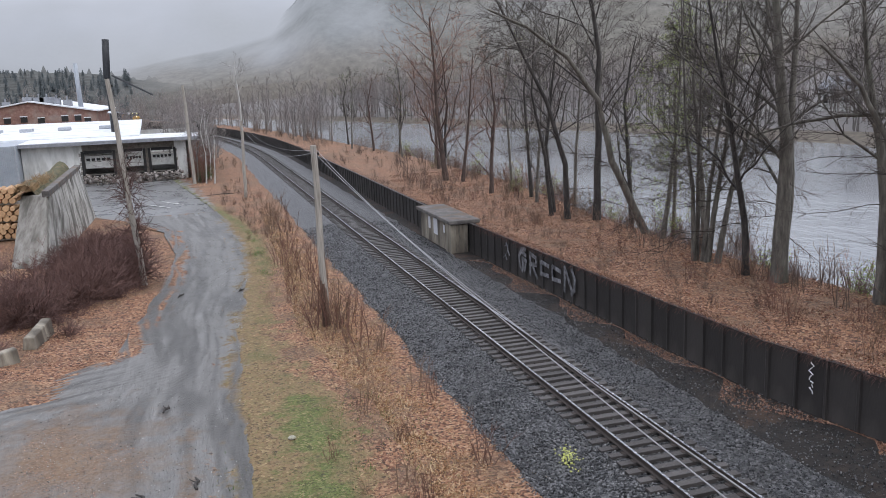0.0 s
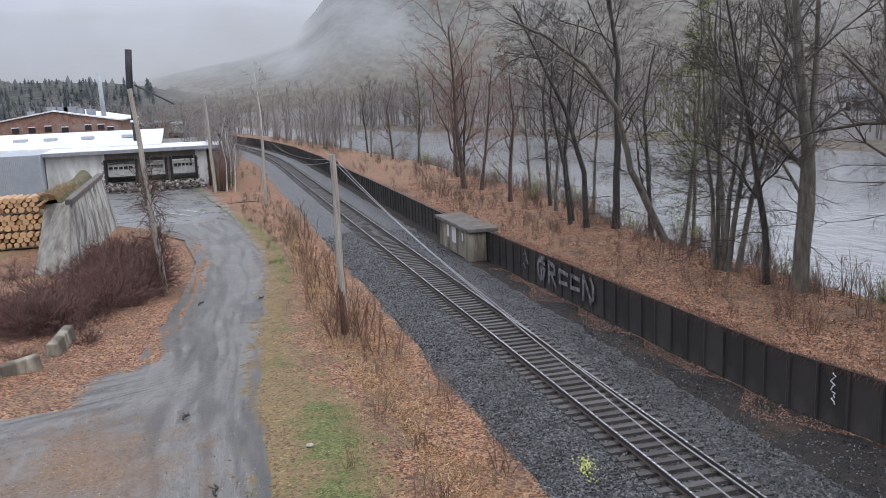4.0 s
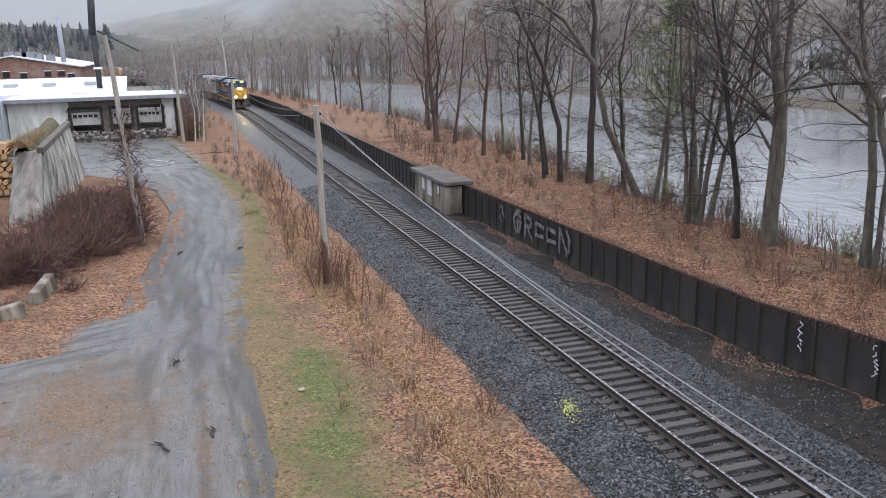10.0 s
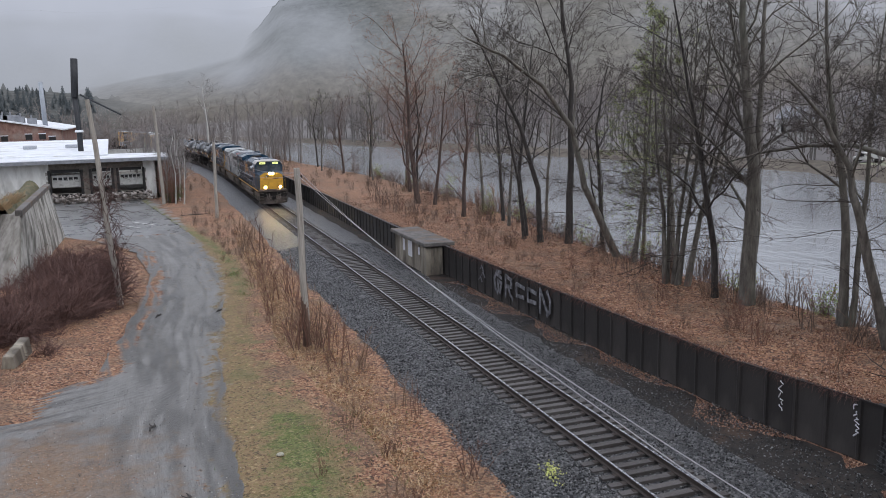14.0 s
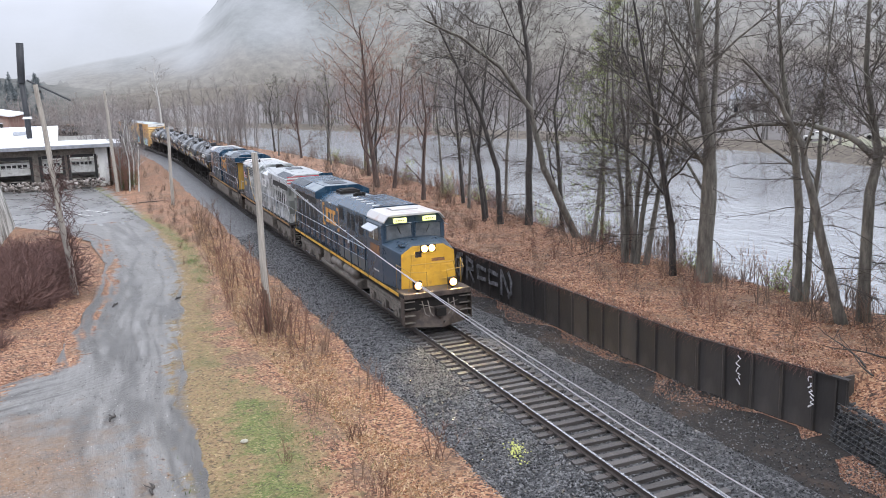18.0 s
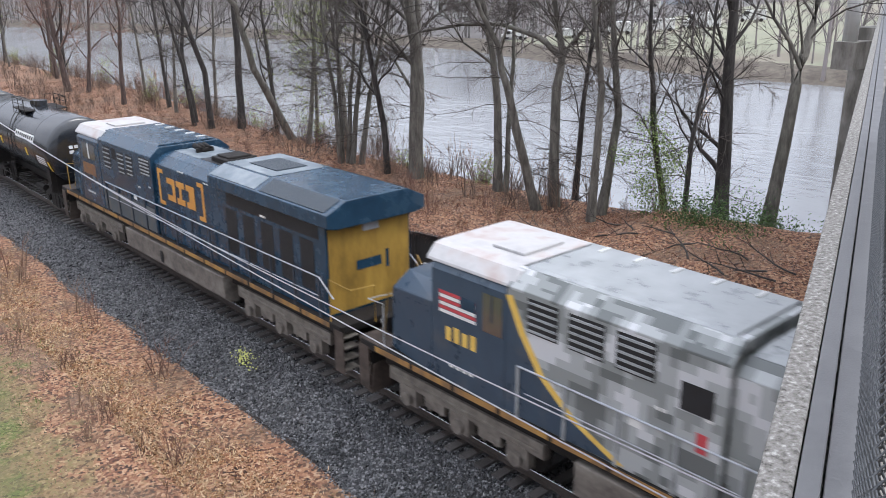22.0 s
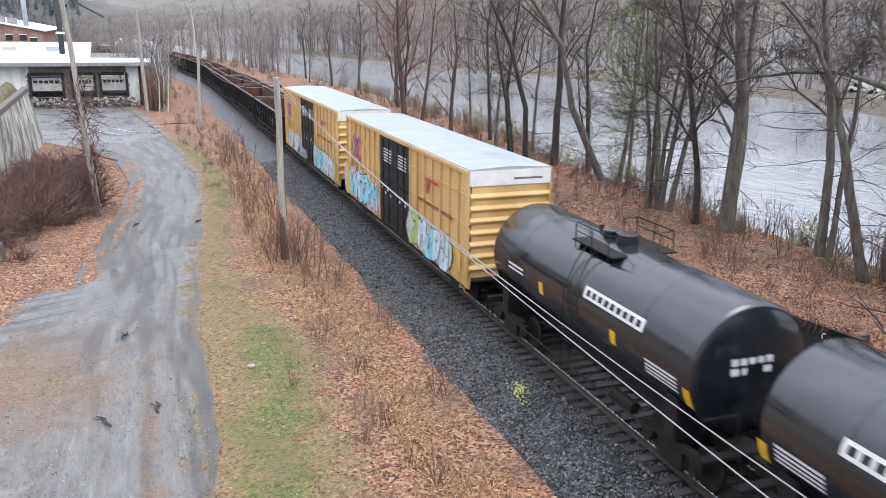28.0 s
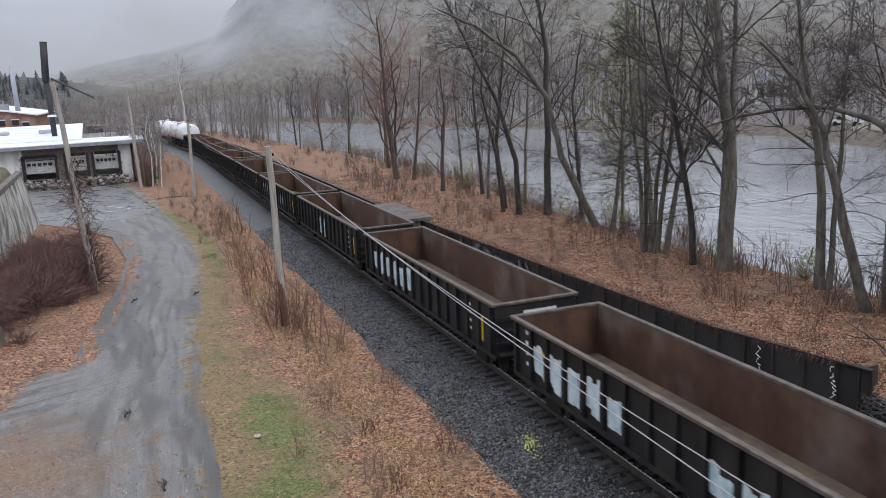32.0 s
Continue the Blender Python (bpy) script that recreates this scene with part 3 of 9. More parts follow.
M["worn_silver"] = mat("weathered_silver_blue_roof", [(0.09, 0.125, 0.15), (0.17, 0.2, 0.225), (0.27, 0.3, 0.32)], 1.6, 0.4, 0.06, 30, stain=(0.9, (0.05, 0.07, 0.09), 0.52, 0.66, 0.6))
M["camo"] = camo_material()
M["camo_roof"] = mat("pale_grey_roof", [(0.24, 0.255, 0.26), (0.36, 0.375, 0.38)], 2, 0.35, 0.05, 30)


M["dirty_sill"] = mat("rusty_dirty_sill_stripe", [(0.09, 0.06, 0.042), (0.26, 0.14, 0.05), (0.4, 0.23, 0.06)], 1.6, 0.6, 0.1, stretch=(1, 1, 0.4))
M["dull_yellow"] = mat("dull_sooty_yellow_paint", [(0.12, 0.075, 0.02), (0.28, 0.17, 0.035), (0.4, 0.25, 0.05)], 1.2, 0.5, 0.1, stretch=(1, 1, 0.4))
M["dusty_blue"] = mat("dust_streaked_blue_paint", [(0.035, 0.06, 0.08), (0.075, 0.085, 0.09), (0.14, 0.125, 0.105)], 1.4, 0.55, 0.05, stretch=(1, 1, 0.5))
M["rust_patch"] = mat("rubbed_orange_lettering", [(0.1, 0.06, 0.045), (0.2, 0.1, 0.05), (0.3, 0.15, 0.06)], 5, 0.6, 0.1)
M["graffiti_lime"] = mat("yellow_green_spray_paint", [(0.2, 0.3, 0.08), (0.36, 0.46, 0.14), (0.5, 0.56, 0.26)], 3.5, 0.6, 0)
M["graffiti_pale"] = mat("pale_blue_spray_paint", [(0.25, 0.42, 0.48), (0.5, 0.62, 0.66), (0.68, 0.72, 0.74)], 2.5, 0.6, 0)

# ---- plan: the track runs along y, straight to y = 125, then bends to the left ----
CURVE_Y, CURVE_R = 125.0, 520.0


def track_x(y):
    return 0.0 if y < CURVE_Y else -((y - CURVE_Y) ** 2) / (2 * CURVE_R)


def track_pose(s, z=0.0):
    """A point at the way s along the track, facing along it."""
    if s <= CURVE_Y:
        return pose(0, s, z)
    a = (s - CURVE_Y) / CURVE_R
    return pose(-CURVE_R * (1 - math.cos(a)), CURVE_Y + CURVE_R * math.sin(a), z, 0, 0, math.degrees(a))


def along(nodes, y):
    return float(np.interp(y, [n[0] for n in nodes], [n[1] for n in nodes]))


WALL_END = 16.9
WALL = [(-90, 9.0), (0, 6.2), (10, 5.75), (14, 6.25), (16.9, 6.9), (22, 5.95), (30, 5.6), (46, 5.15), (58, 4.75), (80, 4.85), (900, 5.0)]
BANK = [(-90, 22), (5, 17.5), (14, 15.5), (20, 13.8), (30, 12.7), (45, 12.9), (68, 15.3), (105, 15.0), (144, 11.5), (200, 10), (900, 10)]
FAR = [(-90, 98), (20, 84), (45, 82), (80, 81), (108, 88), (145, 82), (248, 58), (303, 42), (420, -5), (600, -110), (900, -330)]


def wall_x(y):
    return track_x(y) + along(WALL, y)


def bank_x(y):
    return track_x(y) + along(BANK, y)


def far_x(y):
    return max(along(FAR, y), bank_x(y) + 14)


def ease(x, a, b):
    t = min(1.0, max(0.0, (x - a) / (b - a)))
    return t * t * (3 - 2 * t)


def rough(x, y, s=1.0):
    return noise.noise(Vector((x * 0.35, y * 0.35, 3.1))) * 0.05 * s + noise.noise(Vector((x * 1.4, y * 1.4, 7.7))) * 0.025 * s


def terrace(x, y):
    return 1.22 + 0.25 * noise.noise(Vector((x * 0.12, y * 0.12, 1.0))) + rough(x, y, 1.6)


def ground_z(x, y):
    xw, xe, xf = wall_x(y), bank_x(y), far_x(y)
    d = x - track_x(y)
    if x < xw - 0.06:
        if d < -3.5:
            rise = 0.25 * math.exp(-((x + 20.5) / 4.0) ** 2) if 30 < y < 60 else 0
            return -0.56 + rough(x, y) + rise + 0.12 * math.exp(-((d + 6.0) / 1.6) ** 2)
        return -0.55 + rough(x, y, 0.6)
    if x < xe:
        t = terrace(x, y)
        if y < WALL_END:
            # behind the stone baskets the bank climbs and bulges
            k = min(1.0, max(0.0, (x - xw) / 3.4))
            t = 0.5 + (t + 0.25 - 0.5) * k ** 0.75 + rough(x, y, 2)
        return t
    if x < xe + 5:
        k = (x - xe) / 5
        return 1.2 * (1 - k) + -2.4 * k + rough(x, y, 2)
    if x < xf:
        return -3.2
    k = x - xf
    return -2.3 + min(1.6, k * 0.32) + max(0, k - 8) * 0.045 + rough(x, y, 2)


def build_ground():
    ys = [-90, -60, -40, -25, -15, -8] + list(np.arange(-4, 62, 0.8)) + list(np.arange(62, 130, 2.0)) + list(np.arange(130, 260, 6.0)) + [280, 320, 380, 460, 560, 700, 900]
    ys[ys.index(next(q for q in ys if q > WALL_END))] = WALL_END
    verts, faces = [], []
    for y in ys:
        c, xw, xe, xf = track_x(y), wall_x(y), bank_x(y), far_x(y)
        row = [c + d for d in (-900, -500, -300, -180, -120, -85, -65, -52, -44, -38, -33, -29, -26, -23.5, -21.5, -20, -18.5, -17, -15.5, -14, -12.5, -11,
                               -9.8, -8.8, -8, -7.2, -6.5, -5.8, -5.1, -4.4, -3.6, -2.4, -1.2, 0, 1.2, 2.4, 3.6)]
        row += [c + 3.6 + (xw - 0.07 - c - 3.6) * k for k in (0.2, 0.4, 0.6, 0.8, 1)] + [xw - 0.05]
        row += [xw + (xe - xw) * k / 9 for k in range(1, 9)] + [xe, xe + 1, xe + 2.2, xe + 3.6, xe + 5]
        row += [xe + 5 + (xf - xe - 5) * k for k in (0.33, 0.66)] + [xf + d for d in (0, 2, 5, 9, 15, 25, 40, 60, 90, 140, 220, 350, 600, 1100)]
        for x in row:
            verts.append((x, y, ground_z(x, y)))
    n = len(row)
    for j in range(len(ys) - 1):
        for i in range(n - 1):
            faces.append((j * n + i, j * n + i + 1, (j + 1) * n + i + 1, (j + 1) * n + i))
    me = bpy.data.meshes.new("ground")
    me.from_pydata(verts, [], faces)
    for k in ("litter", "cinder", "grass_soil", "lawn", "far_bank", "wood_floor"):
        me.materials.append(M[k])
    kinds = []
    for f in me.polygons:
        x, y, z = f.center
        d = x - track_x(y)
        if far_x(y) - 1 < x:
            kinds.append(4 if x < far_x(y) + 9 else (3 if y < 105 else 5))
        elif d < -26 or y > 260 and d < -15:
            kinds.append(2)
        elif -3.8 < d and x < wall_x(y):
            kinds.append(1)
        else:
            kinds.append(0)
    me.polygons.foreach_set("material_index", kinds)
    me.polygons.foreach_set("use_smooth", [True] * len(kinds))
    ob = new("ground", me)
    return tagged(ob, "damp valley floor of brown leaf litter, soil and grass", "ground", kind="structure")


# far lawn and wood floor are greyed: distance haze put into their colour
M["lawn"] = mat("far_lawn", [(0.2, 0.2, 0.145), (0.24, 0.245, 0.17), (0.27, 0.255, 0.2)], 0.15, 0.9, 0.3, 4, stain=(0.05, (0.22, 0.19, 0.15), 0.5, 0.6, 0.85))
M["far_bank"] = mat("reedy_far_bank", [(0.07, 0.058, 0.046), (0.12, 0.1, 0.08), (0.17, 0.15, 0.12)], 0.8, 0.95, 0.5, 4, stretch=(1, 1, 0.5))
M["wood_floor"] = mat("haze_grey_wood_floor", [(0.12, 0.11, 0.105), (0.16, 0.15, 0.145)], 0.4, 0.95, 0.3, 4)
build_ground()

g = Geo()
ws = list(np.arange(-100, 300, 12.0)) + [330, 380, 460, 600, 900]
for y in ws:
    g.v += [(bank_x(y) + 1.5, y, -2.0), ((bank_x(y) + far_x(y)) / 2, y, -2.0), (far_x(y) + 2.5, y, -2.0)]
for j in range(len(ws) - 1):
    for i in (0, 1):
        g.f.append((j * 3 + i, j * 3 + i + 1, j * 3 + 4 + i, j * 3 + 3 + i))
        g.m.append(0)
part("water", g, M["water"], label="grey river reflecting an overcast sky", kind="structure")["category"] = "river"


def ribbon(name, left, right, y0, y1, step, lift, material, label, category, cols=8, zf=None, cover=None, wobble=1.0):
    """A sheet on the ground between two edges given as nodes (y, x); cover gives its attributes at a point."""
    gg = Geo()
    yy = list(np.arange(y0, y1, step)) + [y1]
    marks = {}
    for y in yy:
        a, b = along(left, y), along(right, y)
        wob = wobble * (0.35 * noise.noise(Vector((y * 0.4, 1, 5))) + 0.15 * noise.noise(Vector((y * 1.7, 4, 5))))
        wob2 = wobble * (0.35 * noise.noise(Vector((y * 0.4, 9, 5))) + 0.15 * noise.noise(Vector((y * 1.7, 12, 5))))
        for i in range(cols + 1):
            k = i / cols
            x = a + wob + (b + wob2 - a - wob) * k
            gg.v.append((x, y, (zf or ground_z)(x, y) + lift * (1 if 0 < i < cols else 0.2)))
            for key, val in (cover(x, y, min(x - a - wob, b + wob2 - x)) if cover else {}).items():
                marks.setdefault(key, []).append(val)
    for j in range(len(yy) - 1):
        for i in range(cols):
            q = j * (cols + 1) + i
            gg.f.append((q, q + 1, q + cols + 2, q + cols + 1))
            gg.m.append(0)
    ob = part(name, gg, material, label=label, kind="structure", smooth=True)
    for key, vals in marks.items():
        ob.data.attributes.new(key, "FLOAT", "POINT").data.foreach_set("value", vals)
    return tagged(ob, category=category)


def track_line(u, v, seed):
    """Thin wandering tyre marks along v: 1 on a mark, falling off beside it."""
    w = noise.noise(Vector((u * 0.85 + 0.5 * noise.noise(Vector((v * 0.16, seed, 1.5))), v * 0.055, seed * 3.7)))
    gap = noise.noise(Vector((u * 0.8, v * 0.3, seed + 20)))
    return 1.2 - 7.5 * abs(w) + 1.1 * gap


def lane_cover(x, y, d):
    mid = along(MID, y)
    # towards the bottom the tracks part: some swing off to the left
    left = ease(mid - 1.0 - x, 0.0, 3.0) * (1 - ease(y, 33, 37))
    u1, v1 = x - mid, y
    u2, v2 = (y - 31.0) - 0.42 * (x + 17.0), -x
    rut = max(track_line(u1, v1, 1), track_line(u1 * 1.25 + 4, v1, 2), track_line(u1 * 0.8 - 3, v1, 5)) * (1 - left) + max(track_line(u2, v2, 3), track_line(u2 * 1.2 + 2, v2, 4)) * left
    damp = 0.9 - 1.6 * abs(x - mid - 1.45) if y < 34 else -2.0
    silt = 1.1 - math.hypot((x + 12.2) / 1.7, (y - 34.8) / 3.0) + 0.5 * noise.noise(Vector((x * 0.5, y * 0.35, 8)))
    silt = max(silt, 0.1 + 1.4 * noise.noise(Vector((u1 * 0.7, y * 0.16, 30))) - 0.25 * abs(u1) if y > 36 else -2.0)
    return {"across": u1, "way": v1, "right": x - mid, "edge": min(d, max(0, (75.4 - y)) + 1) - 0.75, "rut": max(-1.6, max(rut, damp * 0.8) - 0.3), "silt": max(-1.6, silt - 0.4), "crown": 0.7 - 1.6 * ease(y, 25.5, 28) - abs(x - mid - 0.05) * 2.0,
            "patch": 1.7 - math.hypot((x + 15.8) / 2.2, (y - 24.9) / 3.4) * 1.1}


MID = [(0, -12.4), (28, -12.1), (40, -11.3), (50, -10.4), (60, -10.3), (75, -12), (120, -15)]


def road_z(x, y):
    """The lane: two ruts with a raised middle, in loose gravel."""
    mid = along(MID, y)
    z = -0.5 + rough(x, y, 0.7)
    for o in (-0.85, 0.85):
        z -= 0.06 * math.exp(-((x - mid - o) / 0.26) ** 2)
    z += 0.03 * noise.noise(Vector((x * 2.2, y * 0.9, 2))) + 0.02 * noise.noise(Vector((x * 5.0, y * 2.5, 6)))
    return z


LANE_L = [(-30, -40), (26, -38), (29, -32), (31.8, -19.6), (33, -16.9), (34.6, -15.0), (45, -13.6), (56, -12.7), (66, -13.7), (74, -17)]
LANE_R = [(-30, -10.7), (20.9, -10.2), (28.5, -9.85), (35.4, -9.4), (49, -8.0), (58.6, -7.65), (70, -8.2), (76, -8.7)]
ribbon("road", LANE_L, LANE_R, -4, 75.5, 0.3, 0.04, M["road"], "rutted grey gravel lane, wet from rain", "road", 180, road_z, lane_cover, 0.5)
ribbon("yard", [(74, -16.5), (80, -21), (90, -27), (108, -33)], [(74, -9.2), (84, -9.9), (95, -11.2), (108, -13.2)], 74, 109.5, 2, 0.05,
       M["wet_yard"], "wet pale paved yard before the loading docks", "yard", 10)
ribbon("asphalt_apron", [(-8, -30), (22.9, -28)], [(-8, -14.0), (19, -14.45), (20.8, -14.95), (22.9, -17.5)], -8, 22.9, 1, 0.05, M["asphalt"],
       "dark worn asphalt patch at the lane's edge", "pavement", 24, road_z, lambda x, y, d: {"edge": d - 0.7})
GREEN = [(8, 10.8), (16, 10.0), (20, 9.3), (23, 8.7), (28, 8.6), (35, 9.1), (49, 7.9), (58, 7.6), (68, 8.3), (78, 9.9), (90, 11.6), (108, 13.4)]
ribbon("grass_verge", [(8, -12.4), (16, -11.2), (20, -10.7), (30, -10.4), (36, -10.0), (49, -8.8), (58, -8.5), (76, -9.5), (90, -11.2), (108, -13.6)],
       [(8, -6.6), (20, -6.2), (26, -6.3), (31, -7.0), (36, -7.4), (49, -6.6), (58, -6.4), (76, -5.6), (108, -5.4)], 8, 108, 0.7, 0.065, M["verge"],
       "thin green and tan grass verge beside the lane", "grass", 14, lambda x, y: max(ground_z(x, y), road_z(x, y)),
       lambda x, y, d: {"graved": along(LANE_R, y) - 0.5 - x, "leafy": x - along([(8, -8.2), (16, -8.2), (20, -7.9), (26, -7.8), (31, -8.6), (36, -8.7), (49, -7.6), (58, -7.3), (68, -7.9), (78, -9.3), (90, -11.0), (108, -12.6)], y), "green": (0.7 if y < 30 else 1.2) * ((1.5 if y < 27 else 0.6) - abs(x + along(GREEN, y) - 0.25)) - 0.25 - 0.75 * ease(y, 27, 31) * (1 - ease(y, 44, 50))}, 0.6)

for x0, y0, x1, y1 in ((-15.6, 84.0, -13.4, 80.5), (-14.2, 85.6, -12.2, 82.2)):
    dx, dy = (x1 - x0), (y1 - y0)
    l = math.hypot(dx, dy)
    nx2, ny2 = -dy / l * 0.07, dx / l * 0.07
    z = max(ground_z(x0, y0), ground_z(x1, y1)) + 0.075
    part("parking_line", Geo().slab([(x0 + nx2, y0 + ny2, z), (x1 + nx2, y1 + ny2, z), (x1 - nx2, y1 - ny2, z), (x0 - nx2, y0 - ny2, z)], (0, 0, 1), 0.004), M["white"], bpy.data.objects["yard"], "worn white painted line")

# ---- ballast bed ----
BED = [(-4.15, -0.62), (-3.3, -0.5), (-2.3, -0.32), (-1.6, -0.26), (-1.0, -0.27), (-0.4, -0.29), (0.4, -0.29), (1.0, -0.27), (1.6, -0.26), (2.3, -0.36), (3.2, -0.5), (3.9, -0.58)]
gb = Geo()
bed_s = list(np.arange(-40, 70, 0.8)) + list(np.arange(70, 420, 4.0))
for s in bed_s:
    m = track_pose(s)
    for i, (x, z) in enumerate(BED):
        e = 0.22 * noise.noise(Vector((s * 0.5, i, 2))) + 0.12 * noise.noise(Vector((s * 1.9, i, 8))) if i in (0, len(BED) - 1) else 0
        gb.v.append(tuple(m @ Vector((x + e, 0, z + 0.03 * noise.noise(Vector((x * 2, s * 1.3, 0)))))))
n = len(BED)
for j in range(len(bed_s) - 1):
    for i in range(n - 1):
        gb.f.append((j * n + i, j * n + i + 1, (j + 1) * n + i + 1, (j + 1) * n + i))
        gb.m.append(0)
tagged(part("ballast_bed", gb, M["ballast"], label="dark grey crushed stone ballast under the track", kind="structure", smooth=True), category="ballast")

# ---- rails ----
track = thing("railway_track", pose(0, 0, 0), "single railway track on dark ballast, steel rails on timber ties", "track", kind="structure")
rail_s = list(np.arange(-40, 126, 15.0)) + list(np.arange(125, 420, 5.0))
for side in (-0.7525, 0.7525):
    for name, prof, key in (("rail", [(-0.07, -0.185), (0.07, -0.185), (0.07, -0.165), (0.012, -0.14), (0.012, -0.05), (0.036, -0.035), (0.036, -0.004), (-0.036, -0.004), (-0.036, -0.035), (-0.012, -0.05), (-0.012, -0.14), (-0.07, -0.165)], "rail_side"),
                            ("rail_head", [(-0.033, -0.004), (0.033, -0.004), (0.028, 0.004), (-0.028, 0.004)], "rail_top")):
        gr = Geo()
        k = len(prof)
        for s in rail_s:
            m = track_pose(s)
            gr.v += [tuple(m @ Vector((side + x, 0, z))) for x, z in prof]
        for j in range(len(rail_s) - 1):
            for i in range(k):
                gr.f.append((j * k + i, j * k + (i + 1) % k, (j + 1) * k + (i + 1) % k, (j + 1) * k + i))
                gr.m.append(0)
        part(name, gr, M[key], track)

# ---- bridge edge under the camera ----
BR = math.radians(21.0)
BU, BN = Vector((math.cos(BR), math.sin(BR), 0)), Vector((-math.sin(BR), math.cos(BR), 0))
BO = Vector((-12.26, -0.22, 0))
BH = 9.9 - 1.4


def bridge_bar(gg, d0, d1, z0, z1, a0, a1):
    c = [BO + BU * a + BN * d for a in (a0, a1) for d in (d0, d1)]
    v = [(p.x, p.y, z) for z in (z0, z1) for p in c]
    gg.add(v, [(0, 1, 3, 2), (4, 6, 7, 5), (0, 4, 5, 1), (2, 3, 7, 6), (0, 2, 6, 4), (1, 5, 7, 3)])
    return gg


bridge = thing("road_bridge", pose(0, 0, 0), "concrete road bridge over the railway with a pebbled kerb edge", "bridge", kind="structure")
part("deck", bridge_bar(Geo(), -9.0, 0.15, BH - 1.0, BH - 0.16, -30, 62), M["concrete"], bridge)
part("kerb", bridge_bar(Geo(), 0.075, 0.178, BH - 0.5, BH, -30, 62), M["curb"], bridge, "pebbled concrete kerb", bevel=0.008)
part("rail_plate", bridge_bar(Geo(), 0.004, 0.07, BH - 0.16, BH - 0.006, -30, 62), M["fence_metal"], bridge, "grey metal edge plate", bevel=0.004)
part("rail_plate", bridge_bar(Geo(), -0.1, -0.004, BH - 0.16, BH - 0.02, -30, 62), M["fence_metal"], bridge, "grey metal edge plate", bevel=0.004)
# chain-link: bent wires in rows along the fence foot
gc = Geo()
for i in range(150):
    a = 0.35 + i * 0.055
    for j in range(9):
        o = 0.0275 if j % 2 else 0
        p = BO + BU * (a + o)
        z = BH + 0.03 + j * 0.055
        q0 = p + BN * (-0.085)
        gc.tube([(q0.x, q0.y, z), ((q0 + BU * 0.024 + BN * 0.012).x, (q0 + BU * 0.024 + BN * 0.012).y, z + 0.03),
                 ((q0 + BU * 0.0275 - BN * 0.008).x, (q0 + BU * 0.0275 - BN * 0.008).y, z + 0.06)], 0.0035, 4, False)
        gc.tube([((q0 + BU * 0.0275).x, (q0 + BU * 0.0275).y, z), ((q0 + BU * 0.004 - BN * 0.012).x, (q0 + BU * 0.004 - BN * 0.012).y, z + 0.03), (q0.x, q0.y, z + 0.058)], 0.0035, 4, False)
part("chain_link", gc, M["wire_mesh"], bridge, "galvanised chain-link mesh", smooth=True)
# the pier of the bridge and a post on its edge
part("pier", Geo().box(30.2, 33.5, 15.6, 17.4, -4, BH - 1.0), M["concrete"], bridge)
part("post", Geo().tube([(26.6, 16.0, BH - 1.4), (26.6, 16.0, BH + 4.5)], 0.32, 14), M["white_wall"], bridge, "pale grey post on a bracket", smooth=True)
part("bracket", Geo().box(25.9, 27.6, 15.4, 16.4, BH - 2.6, BH - 1.4), M["concrete"], bridge)
part("abutment", Geo().box(9.5, 16.0, -14.0, 1.5, -1.5, BH - 1.0), M["concrete"], bridge)

